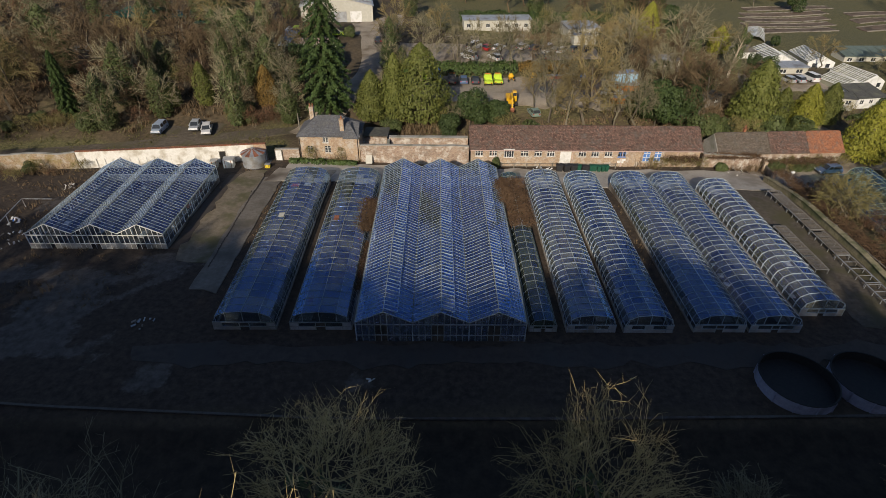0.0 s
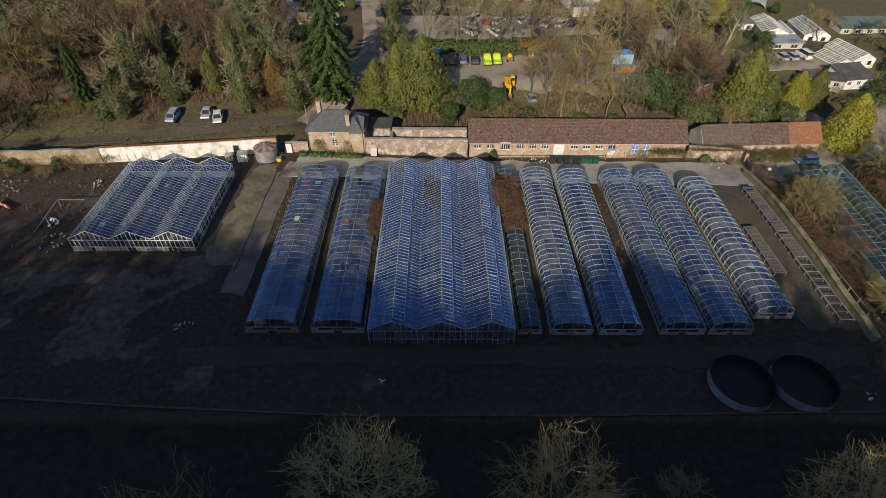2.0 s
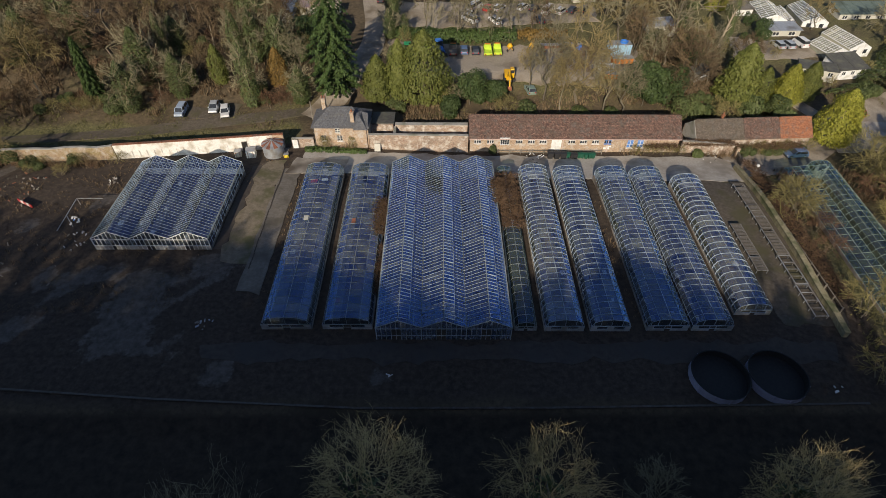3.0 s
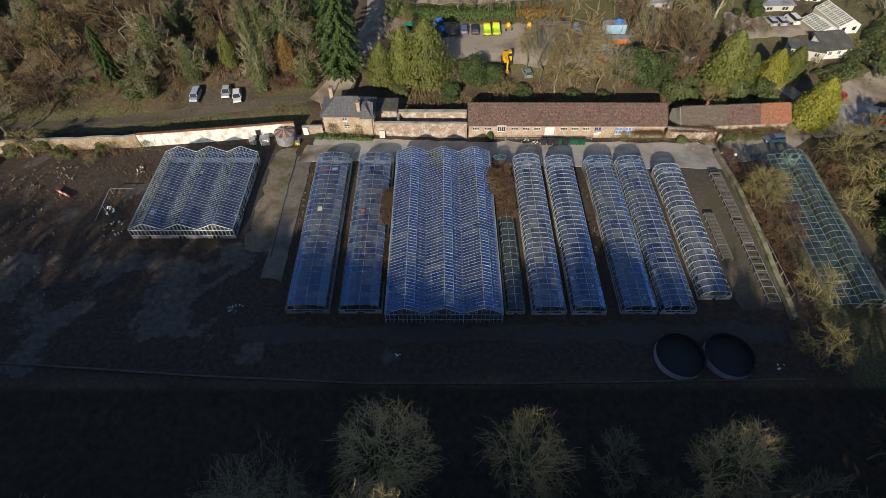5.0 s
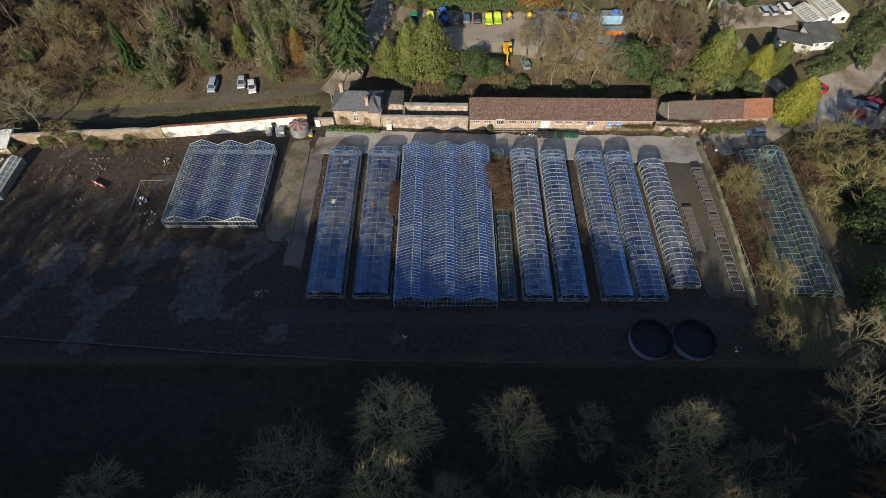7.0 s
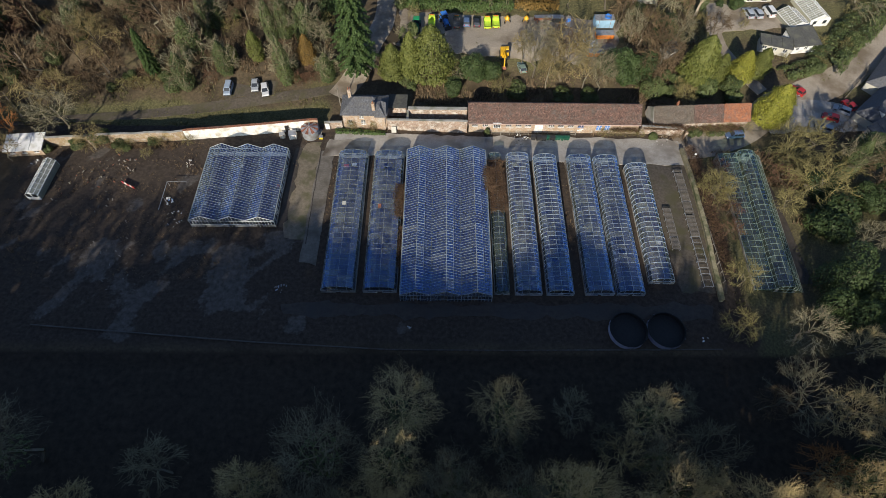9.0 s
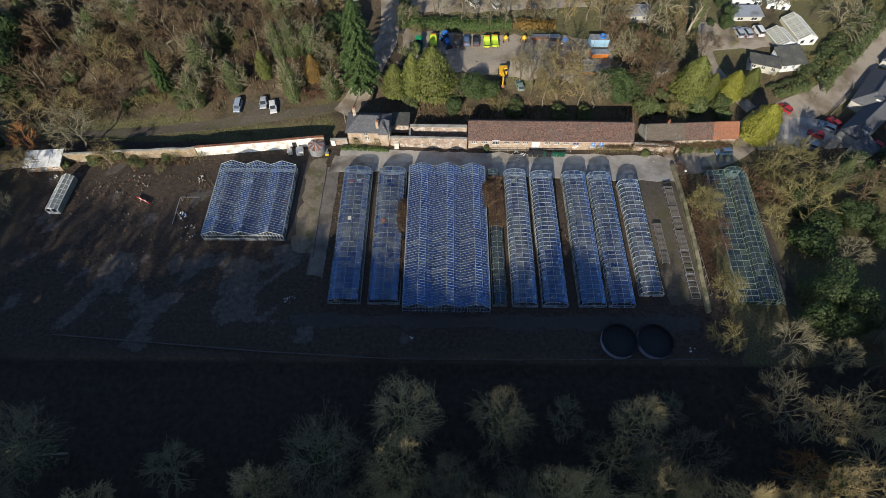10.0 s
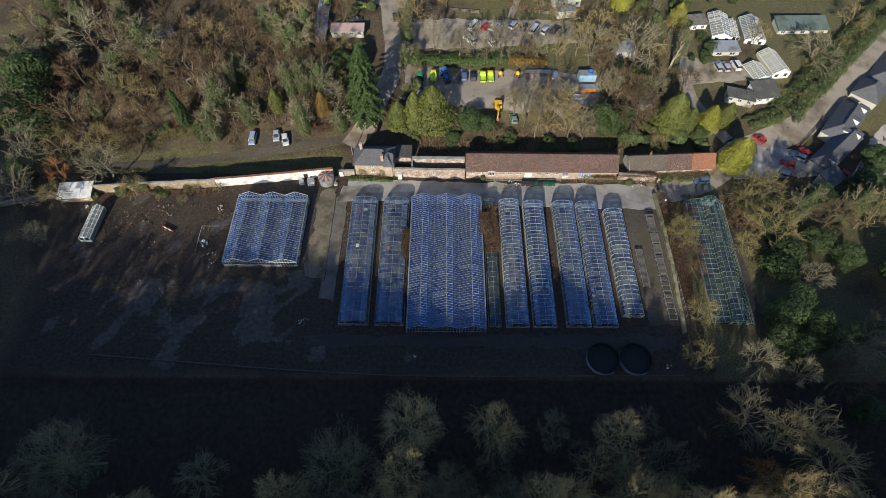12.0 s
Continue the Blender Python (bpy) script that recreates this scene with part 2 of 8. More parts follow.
M_CONCRETE = surface("old_concrete", (0.22, 0.195, 0.16), (0.36, 0.325, 0.275), 0.9, 1.6, (0.1, 0.08, 0.06), 0.2, bump=0.2)
M_TARMAC = surface("worn_tarmac", (0.33, 0.305, 0.265), (0.46, 0.425, 0.375), 0.9, 2.5, (0.26, 0.23, 0.19), 0.25, bump=0.2)
M_GRAVEL = surface("gravel", (0.24, 0.205, 0.16), (0.38, 0.33, 0.265), 0.95, 3.0, (0.17, 0.135, 0.095), 0.18, bump=0.4)
M_TRACK = surface("muddy_track", (0.055, 0.045, 0.034), (0.125, 0.105, 0.08), 0.9, 1.8, (0.075, 0.068, 0.035), 0.3, bump=0.4)
M_SHEET = surface("corrugated_sheet", (0.34, 0.36, 0.38), (0.48, 0.5, 0.52), 0.5, 2.0, (0.25, 0.24, 0.22), 0.35, metal=0.3)
M_GALV = surface("galvanised_steel", (0.36, 0.38, 0.4), (0.5, 0.52, 0.54), 0.45, 3.0, (0.3, 0.28, 0.25), 0.8, metal=0.5)
M_RUST = surface("rusty_steel", (0.22, 0.08, 0.045), (0.34, 0.14, 0.08), 0.8, 3.0, (0.14, 0.06, 0.04), 0.8)
M_CLAD = surface("pale_cladding", (0.43, 0.42, 0.36), (0.54, 0.525, 0.46), 0.7, 1.5, (0.46, 0.44, 0.37), 0.3)
M_FELT = surface("roofing_felt", (0.06, 0.06, 0.055), (0.11, 0.11, 0.1), 0.9, 2.0, (0.13, 0.13, 0.1), 0.4)
M_PANE = surface("window_glass", (0.02, 0.025, 0.03), (0.05, 0.055, 0.06), 0.08, 0.7, spec=0.8)
M_BARK = surface("grey_bark", (0.12, 0.1, 0.075), (0.2, 0.17, 0.125), 0.9, 4.0, (0.13, 0.13, 0.07), 0.8, vary=0.15)
M_TWIG = leafage("olive_twigs", (0.15, 0.12, 0.055), (0.28, 0.22, 0.1), 0.18, 0.85)
# lichen-pale twigs, brightened and warmed further to put sunlight into their colour
M_TWIG_PALE = leafage("lichened_twigs", (0.36, 0.275, 0.12), (0.64, 0.5, 0.25), 0.3, 0.85)
M_TWIG_GREY = leafage("grey_twigs", (0.13, 0.115, 0.07), (0.27, 0.24, 0.15), 0.2, 0.85)
M_TWIG_BROWN = leafage("brown_twigs", (0.09, 0.062, 0.036), (0.165, 0.118, 0.066), 0.2, 0.85)
M_TWIG_OLIVE = leafage("olive_yellow_twigs", (0.13, 0.11, 0.042), (0.27, 0.235, 0.1), 0.2, 0.85)
M_TWIG_RED = leafage("reddish_twigs", (0.1, 0.055, 0.034), (0.19, 0.11, 0.065), 0.2, 0.85)
M_TWIG_ORANGE = leafage("orange_twigs", (0.26, 0.11, 0.035), (0.38, 0.19, 0.07), 0.15, 0.85)
M_FIR = leafage("fir_needles", (0.03, 0.055, 0.016), (0.085, 0.135, 0.038))
M_LEYL = leafage("cypress_leaves", (0.06, 0.075, 0.016), (0.15, 0.16, 0.04))
M_GOLD = leafage("golden_cypress_leaves", (0.13, 0.14, 0.02), (0.28, 0.27, 0.04))
M_AUTUMN = leafage("bronze_leaves", (0.12, 0.075, 0.02), (0.24, 0.15, 0.04))
M_LAUREL = leafage("evergreen_leaves", (0.026, 0.045, 0.016), (0.066, 0.095, 0.03), rough=0.6)
M_IVY = leafage("ivy_leaves", (0.04, 0.06, 0.02), (0.115, 0.135, 0.05), rough=0.5)
M_HEDGE = leafage("hedge_leaves", (0.03, 0.055, 0.016), (0.075, 0.11, 0.03))
M_DEAD = leafage("dead_stems", (0.11, 0.075, 0.045), (0.22, 0.16, 0.095), 0.15, 0.9)
M_BRAMBLE = leafage("bramble_stems", (0.075, 0.045, 0.028), (0.15, 0.095, 0.055), 0.15, 0.9)
M_MOSSY = surface("mossy_stone", (0.19, 0.165, 0.095), (0.34, 0.3, 0.19), 0.95, 3.0, (0.1, 0.11, 0.05), 0.5, bump=0.4)
M_GRASS = leafage("rough_grass", (0.07, 0.075, 0.025), (0.18, 0.16, 0.07), 0.15, 0.9)


# ---- mesh helpers ----
class Shape:
    """Collects corners and faces of one mesh."""

    def __init__(self):
        self.v, self.f = [], []

    def add(self, points, faces):
        n = len(self.v)
        self.v += [tuple(p) for p in points]
        self.f += [tuple(i + n for i in q) for q in faces]
        return self

    def box(self, x0, y0, z0, x1, y1, z1):
        p = [(x, y, z) for z in (z0, z1) for y in (y0, y1) for x in (x0, x1)]
        return self.add(p, [(0, 2, 3, 1), (4, 5, 7, 6), (0, 1, 5, 4), (2, 6, 7, 3), (0, 4, 6, 2), (1, 3, 7, 5)])

    def beam(self, a, b, w, h=None):
        """A square bar from a to b."""
        a, b = Vector(a), Vector(b)
        d = (b - a).normalized()
        s = d.cross(Vector((0, 0, 1)))
        s = Vector((1, 0, 0)) if s.length < 1e-4 else s.normalized()
        u = s.cross(d)
        h = h or w
        p = [q + s * (i * w / 2) + u * (j * h / 2) for q in (a, b) for i, j in ((-1, -1), (1, -1), (1, 1), (-1, 1))]
        return self.add(p, [(0, 1, 2, 3), (7, 6, 5, 4), (0, 4, 5, 1), (1, 5, 6, 2), (2, 6, 7, 3), (3, 7, 4, 0)])

    def sweep(self, pts, w, h):
        """One bent bar along points (x, z) in the plane y = 0."""
        n, rows = len(pts), []
        for i, (x, z) in enumerate(pts):
            a, b = pts[max(i - 1, 0)], pts[min(i + 1, n - 1)]
            d = Vector((b[0] - a[0], 0, b[1] - a[1])).normalized()
            u = Vector((-d.z, 0, d.x)) * h / 2
            rows += [Vector((x, -w / 2, z)) - u, Vector((x, w / 2, z)) - u, Vector((x, w / 2, z)) + u, Vector((x, -w / 2, z)) + u]
        fs = [(4 * i + k, 4 * i + (k + 1) % 4, 4 * i + 4 + (k + 1) % 4, 4 * i + 4 + k) for i in range(n - 1) for k in range(4)]
        return self.add(rows, fs + [(3, 2, 1, 0), (4 * n - 4, 4 * n - 3, 4 * n - 2, 4 * n - 1)])

    def plate(self, pts, thick):
        """A flat sheet through the given corners, with thickness along its normal."""
        pts = [Vector(p) for p in pts]
        nrm = (pts[1] - pts[0]).cross(pts[2] - pts[0]).normalized() * thick
        k = len(pts)
        q = pts + [p + nrm for p in pts]
        return self.add(q, [tuple(range(k))[::-1], tuple(range(k, 2 * k))] + [(i, (i + 1) % k, k + (i + 1) % k, k + i) for i in range(k)])

    def ring(self, cx, cy, z0, z1, r0, r1, n=16, cap=True):
        """A round drum or cone from z0, radius r0, to z1, radius r1."""
        p = [(cx + r * math.cos(6.2832 * i / n), cy + r * math.sin(6.2832 * i / n), z) for z, r in ((z0, r0), (z1, r1)) for i in range(n)]
        fs = [(i, (i + 1) % n, n + (i + 1) % n, n + i) for i in range(n)]
        if cap:
            fs += [tuple(range(n))[::-1], tuple(range(n, 2 * n))]
        return self.add(p, fs)

    def wheel(self, cx, cy, cz, r, w, n=12):
        """A disc that stands upright, its axle along x."""
        p = [(x, cy + r * math.cos(6.2832 * i / n), cz + r * math.sin(6.2832 * i / n)) for x in (cx - w / 2, cx + w / 2) for i in range(n)]
        return self.add(p, [(i, (i + 1) % n, n + (i + 1) % n, n + i) for i in range(n)] + [tuple(range(n))[::-1], tuple(range(n, 2 * n))])

    def mesh(self, name, material):
        me = bpy.data.meshes.new(name)
        me.from_pydata(self.v, [], self.f)
        me.materials.append(material)
        me.update()
        return me


def part(name, shape, material, parent=None, label=""):
    """One mesh object from a Shape (or a ready mesh) under a thing or a part."""
    me = shape.mesh(name, material) if isinstance(shape, Shape) else shape
    ob = new(name, me)
    if parent:
        ob.parent = parent
    return tagged(ob, label) if label else ob


def thing(name, label, category, group="", kind="", at=(0, 0, 0), turn=0.0):
    """An Empty at the base of a thing."""
    ob = new(name)
    ob.empty_display_size = 0.3
    ob.matrix_world = pose(*at, 0, 0, turn)
    return tagged(ob, label, category, group, kind)


def pieces(name, me, places, parent, most=300):
    """Copies of one piece at the places; those past the limit are joined into one part."""
    places = sorted(places, key=lambda p: p[1])
    for p in places[:most]:
        ob = new(name, me)
        ob.parent = parent
        ob.location = p
    rest = places[most:]
    if rest:
        s = Shape()
        vs, fs = [tuple(v.co) for v in me.vertices], [tuple(q.vertices) for q in me.polygons]
        for p in rest:
            s.add([(v[0] + p[0], v[1] + p[1], v[2] + p[2]) for v in vs], fs)
        tagged(part(name + "_run", s, me.materials[0], parent), kind="stuff")


def step(a, b, v):
    k = min(1.0, max(0.0, (v - a) / (b - a)))
    return k * k * (3 - 2 * k)


SHADE = ((-150, 112), (-120, 98), (-106, 80), (-93, 61), (-69, 55), (-50, 54.5), (-38, 57), (-27, 63), (-18, 58), (-5, 56), (7, 50), (15, 52), (22, 56), (29, 60.5), (35, 57), (41, 51), (49, 55), (55, 48), (61, 39), (74, 39), (82, 60), (108, 68), (140, 84), (190, 96))
SHADE_X, SHADE_Y = [a for a, _ in SHADE], [b for _, b in SHADE]
RAY = math.tan(radians(SUN_EL)) / math.cos(radians(SUN_AZ))


def shade_edge(x):
    """How far north the shade of the hill's crest at x reaches; the light drifts 27 m east on its way."""
    return float(np.interp(x + 27, SHADE_X, SHADE_Y))


def terrain(x, y):
    """Height of the ground: a level yard, a dip to the north-east, a slow rise beyond, a steep wooded hill in the
    south, unseen and added to shade the yard.
    """
    east = step(-30, 12, x)
    z = -(0.7 + 1.1 * east) * step(66, 84, y)
    far = step(96, 112, y) * 3.5 + step(112, 160, y) * 3.0 + step(160, 420, y) * 16
    z += far * (1 - 0.55 * step(45, 85, x))
    z -= 1.2 * step(48, 62, x) * step(50, 85, y) * (1 - step(108, 130, y))
    z -= 1.2 * step(85, 115, x) * step(60, 90, y) * (1 - step(110, 150, y))
    z -= 1.1 * step(84.6, 86.5, y) * (1 - step(90, 97, y)) * (1 - step(-34, -27, x))
    z -= 0.9 * (1 - step(28.5, 30.2, y))
    z += 0.5 * math.sin(x * 0.11 + 1) * math.sin(y * 0.09) * step(95, 130, y)
    # unseen hill, its height set from the wanted shade edge
    if y < 4:
        z += (RAY * (shade_edge(x) + 45) - 8.0 - 4.0 * step(0, 12, x)) * (1 - step(-45, 4, y))
    return z


# ---- ground, roads and yards ----
def axis(a, b, fine0, fine1, fine, coarse):
    out, v = [], a
    while v < b:
        out.append(v)
        v += fine if fine0 <= v < fine1 else coarse
    return out + [b]


def build_ground():
    xs, ys = axis(-520, 560, -130, 150, 2.0, 15), axis(-170, 900, -64, 200, 2.0, 15)
    verts, grass, soil, litter, pale = [], [], [], [], []
    for y in ys:
        for x in xs:
            rough = noise.noise((x * 0.3, y * 0.3, 1.0)) * 0.12 + noise.noise((x * 0.9, y * 0.9, 4.0)) * 0.06
            # inside the yard the ground is nearly flat
            flat = step(-72, -60, x) * (1 - step(54, 58, x)) * step(32, 36, y) * (1 - step(84, 88, y))
            verts.append((x, y, terrain(x, y) + rough * (1 - 0.8 * flat)))
            litter.append(1 - step(28, 31, y))
            n = noise.noise((x * 0.05, y * 0.05, 7.0)) * 0.7 + noise.noise((x * 0.21, y * 0.21, 2.0)) * 0.5
            yard = step(-100, -88, x) * (1 - step(56, 59, x)) * step(29, 31, y) * (1 - step(83, 87, y))
            blot = noise.noise((x * 0.11 + 5, y * 0.17, 3.0)) + 0.6 * noise.noise((x * 0.4, y * 0.5, 8.0))
            blot += 0.5 * noise.noise((x * 0.45 - 0.25 * y, y * 0.09, 5.0))
            slab = step(-84, -74, x) * (1 - step(-36, -31, x)) * step(36, 39, y) * (1 - step(50, 54, y))
            apron = 0.3 * step(-49, -45, x) * (1 - step(-27, -24, x)) * step(48, 50, y) * (1 - step(54, 56, y))
            apron += 0.75 * math.exp(-(x + 27) ** 2 / 5 - (y - 34.5) ** 2 / 6) + 0.6 * math.exp(-(x + 7.5) ** 2 / 4 - (y - 34) ** 2 / 5)
            pale.append(min(1, max(0, yard * (0.26 + 0.22 * slab + apron + 0.68 * blot) * (1 - 0.75 * step(-34, -28, x)) + apron * step(-34, -28, x))))
            soil.append(min(1, max(0, yard * 0.85 + 0.25 * n)))
            verge = step(84, 86, y) * (1 - step(90, 94, y)) * (1 - step(-30, -24, x))
            right = step(54, 57, x) * (1 - step(80, 84, y)) * 0.35
            north = step(95, 110, y) * step(-12, 6, x) * 0.35 + step(150, 165, y) * 0.3 * step(-20, 10, x)
            grass.append(min(1, max(0, 0.22 + 0.55 * n + verge * 0.6 + right + north - yard * (0.42 - 0.2 * (1 - step(-36, -30, x))) + 0.3 * step(78, 95, x) * step(150, 168, y) + step(200, 260, y) * 0.3)))
    w = len(xs)
    faces = [(j * w + i, j * w + i + 1, (j + 1) * w + i + 1, (j + 1) * w + i) for j in range(len(ys) - 1) for i in range(w - 1)]
    me = bpy.data.meshes.new("ground")
    me.from_pydata(verts, [], faces)
    for key, vals in (("grass", grass), ("soil", soil), ("litter", litter), ("pale", pale)):
        me.attributes.new(key, "FLOAT", "POINT").data.foreach_set("value", vals)
    me.shade_smooth()
    m = surface("earth", (0.05, 0.038, 0.022), (0.15, 0.112, 0.066), 0.95, 1.6, (0.05, 0.038, 0.022), 0.12, bump=0.6)
    nt = m.node_tree
    b = nt.nodes["Principled BSDF"]
    colour = b.inputs["Base Color"].links[0].from_socket
    geo = nt.nodes.new("ShaderNodeNewGeometry")
    for key, lo, hi, c1, c2, sc in (("soil", 0.25, 0.75, (0.028, 0.021, 0.015), (0.085, 0.062, 0.044), 1.3), ("pale", 0.48, 0.58, (0.055, 0.047, 0.039), (0.145, 0.124, 0.104), 1.0), ("grass", 0.35, 0.6, (0.045, 0.05, 0.018), (0.19, 0.165, 0.075), 2.4), ("litter", 0.3, 0.6, (0.024, 0.018, 0.012), (0.062, 0.045, 0.028), 0.9)):
        at = nt.nodes.new("ShaderNodeAttribute")
        at.attribute_name = key
        n = nt.nodes.new("ShaderNodeTexNoise")
        n.inputs["Scale"].default_value, n.inputs["Detail"].default_value, n.inputs["Roughness"].default_value = sc, 8, 0.7
        nt.links.new(geo.outputs["Position"], n.inputs["Vector"])
        c = nt.nodes.new("ShaderNodeMix")
        c.data_type = "RGBA"
        c.inputs["A"].default_value, c.inputs["B"].default_value = (*c1, 1), (*c2, 1)
        r = nt.nodes.new("ShaderNodeMapRange")
        r.inputs["From Min"].default_value, r.inputs["From Max"].default_value = 0.35, 0.68
        nt.links.new(n.outputs["Fac"], r.inputs["Value"])
        nt.links.new(r.outputs["Result"], c.inputs["Factor"])
        s = nt.nodes.new("ShaderNodeMath")
        s.operation = "MULTIPLY_ADD"
        s.inputs[1].default_value = 0.5
        nt.links.new(n.outputs["Fac"], s.inputs[0])
        nt.links.new(at.outputs["Fac"], s.inputs[2])
        k = nt.nodes.new("ShaderNodeMapRange")
        k.inputs["From Min"].default_value, k.inputs["From Max"].default_value = lo + 0.25, hi + 0.25
        nt.links.new(s.outputs["Value"], k.inputs["Value"])
        mx = nt.nodes.new("ShaderNodeMix")
        mx.data_type = "RGBA"
        nt.links.new(colour, mx.inputs["A"])
        nt.links.new(c.outputs["Result"], mx.inputs["B"])
        nt.links.new(k.outputs["Result"], mx.inputs["Factor"])
        colour = mx.outputs["Result"]
    nt.links.new(colour, b.inputs["Base Color"])
    me.materials.append(m)
    tagged(new("ground", me), "bare earth, leaf litter and rough winter grass", "ground", kind="structure")


def sheet(name, label, corners, material, lift=0.09, grid=1.6, kind="structure", fray=0.0):
    """A paved area inside a convex four-sided outline, laid on the ground, with a small edge."""
    a, b, c, d = [Vector((*p, 0)) for p in corners]
    nu = max(2, int(max((b - a).length, (c - d).length) / grid))
    nv = max(2, int(max((d - a).length, (c - b).length) / grid))
    s, up, down = Shape(), [], []
    for j in range(nv + 1):
        for i in range(nu + 1):
            u, v = i / nu, j / nv
            p = (a * (1 - u) + b * u) * (1 - v) + (d * (1 - u) + c * u) * v
            if fray and (i in (0, nu) or j in (0, nv)):
                p += Vector((noise.noise(p * 0.4) * fray, noise.noise(p * 0.4 + Vector((9, 0, 0))) * fray, 0))
            z = terrain(p.x, p.y)
            up.append((p.x, p.y, z + lift))
            down.append((p.x, p.y, z - 0.3))
    w = nu + 1
    n = w * (nv + 1)
    fs = [(j * w + i, j * w + i + 1, (j + 1) * w + i + 1, (j + 1) * w + i) for j in range(nv) for i in range(nu)]
    rim = [j for j in range(w)] + [j * w + nu for j in range(1, nv + 1)] + [nv * w + i for i in range(nu - 1, -1, -1)] + [j * w for j in range(nv - 1, 0, -1)]
    fs += [(rim[k], rim[k] + n, rim[(k + 1) % len(rim)] + n, rim[(k + 1) % len(rim)]) for k in range(len(rim))]
    s.add(up + down, fs)
    return tagged(part(name, s, material), label, name, kind=kind)


def ribbon(name, label, points, width, material, lift=0.09):
    """A road of the given width along a line of points."""
    dense = []
    for k in range(len(points) - 1):
        a, b = Vector((*points[k], 0)), Vector((*points[k + 1], 0))
        m = max(2, int((b - a).length / 1.6))
        dense += [a.lerp(b, i / m) for i in range(m + (k == len(points) - 2))]
    for _ in range(3):
        dense = [dense[0]] + [(dense[i - 1] + dense[i] * 2 + dense[i + 1]) / 4 for i in range(1, len(dense) - 1)] + [dense[-1]]
    s, rows = Shape(), []
    for i, p in enumerate(dense):
        d = (dense[min(i + 1, len(dense) - 1)] - dense[max(i - 1, 0)]).normalized()
        side = Vector((d.y, -d.x, 0))
        w = width * (1 + 0.1 * noise.noise(p * 0.2))
        row = []
        for t in (-0.5, -0.25, 0, 0.25, 0.5):
            q = p + side * w * t
            row.append((q.x, q.y, terrain(q.x, q.y) + lift + 0.04 * (0.25 - t * t)))
        row.insert(0, (row[0][0], row[0][1], row[0][2] - 0.3))
        row.append((row[-1][0], row[-1][1], row[-1][2] - 0.3))
        rows += row
    n = 7
    s.add(rows, [(j * n + i, (j + 1) * n + i, (j + 1) * n + i + 1, j * n + i + 1) for j in range(len(dense) - 1) for i in range(n - 1)])
    return tagged(part(name, s, material), label, name, kind="structure")


M_MUD = surface("wet_mud", (0.04, 0.033, 0.028), (0.075, 0.062, 0.05), 0.8, 1.0, (0.05, 0.045, 0.04), 0.25, bump=0.4)
M_LANE = surface("lane_concrete", (0.12, 0.105, 0.084), (0.21, 0.186, 0.152), 0.55, 2.2, (0.1, 0.086, 0.062), 0.3, bump=0.25)
M_LANE_DIRT = surface("lane_dirt", (0.12, 0.098, 0.066), (0.24, 0.2, 0.145), 0.9, 1.3, (0.1, 0.095, 0.045), 0.3, bump=0.4)
build_ground()
sheet("pavement", "worn grey tarmac yard in front of the brick barn", [(-25, 76.2), (54, 74.0), (55, 82.8), (-25, 83.2)], M_TARMAC, fray=0.8)
sheet("pavement", "earth and worn concrete between glasshouse and lane", [(-32.6, 53.5), (-27.9, 53.5), (-27.9, 80), (-31.8, 79)], M_LANE_DIRT, 0.06, fray=1.0)
sheet("pavement", "cracked concrete lane beside the glasshouses", [(-28.2, 48), (-25.0, 47), (-24.6, 77), (-27.9, 77)], M_LANE, 0.1, fray=0.5)
sheet("pavement", "pale concrete apron in front of the house", [(-27.4, 75.2), (-17, 76.0), (-17, 80.4), (-26.2, 80.8)], M_CONCRETE, 0.14, fray=0.9)
channel = thing("drain_channel", "broken drain channel down the concrete lane", "drain", kind="structure")
for k in range(15):
    ya = 52 + 1.65 * k
    part("channel_length", Shape().box(-27.75 + 0.05 * math.sin(k * 1.7), ya, terrain(-27.7, ya) + 0.02, -27.57 + 0.05 * math.sin(k * 1.7), ya + 1.6, terrain(-27.7, ya) + 0.125), M_MUD, channel)
sheet("pavement", "muddy ground beside the triple glasshouse", [(-34.0, 56), (-32.4, 56), (-31.9, 78), (-33.6, 78)], M_MUD, 0.04, fray=0.4)
sheet("pavement", "dark tarmac strip in front of the glasshouses", [(-30, 36.4), (50, 36.4), (50, 39.2), (-30, 39.2)], M_MUD, 0.05, fray=1.2)
sheet("pavement", "dark tarmac path beside the metal benches", [(45.2, 42), (54, 42), (54.2, 76), (44.2, 76)], M_TRACK, 0.05, fray=0.7)
for xa, xb, m in ((-23, -17, M_TRACK), (-15.1, -9.2, M_MUD), (13.7, 18.3, M_LANE_DIRT), (19.7, 24.3, M_MUD), (27, 31.9, M_LANE_DIRT), (32.9, 37.7, M_MUD), (39.5, 43.8, M_LANE_DIRT), (-8, 8.7, M_MUD), (-51, -34.4, M_MUD), (61.5, 71, M_MUD)):
    sheet("floor", "worn concrete and earth floor of a glasshouse", [(xa, 56.3 if xa < -30 else 44), (xb, 56.3 if xa < -30 else 44), (xb, 72), (xa, 72)], m, 0.08, 3.0)
ribbon("road", "muddy lane along the outside of the garden wall", [(-150, 80), (-120, 82.5), (-99, 85.6), (-87.8, 87.2), (-73.4, 88.8), (-58.8, 91), (-44, 93.8), (-35, 95.3), (-24, 97.6)], 2.9, M_TRACK)
ribbon("road", "narrow gravel drive climbing past the fir tree", [(-26, 94.5), (-22, 101), (-18.8, 109), (-15.8, 118), (-15.2, 128), (-16.5, 138), (-18, 150), (-22, 162)], 5.4, M_GRAVEL, 0.13)
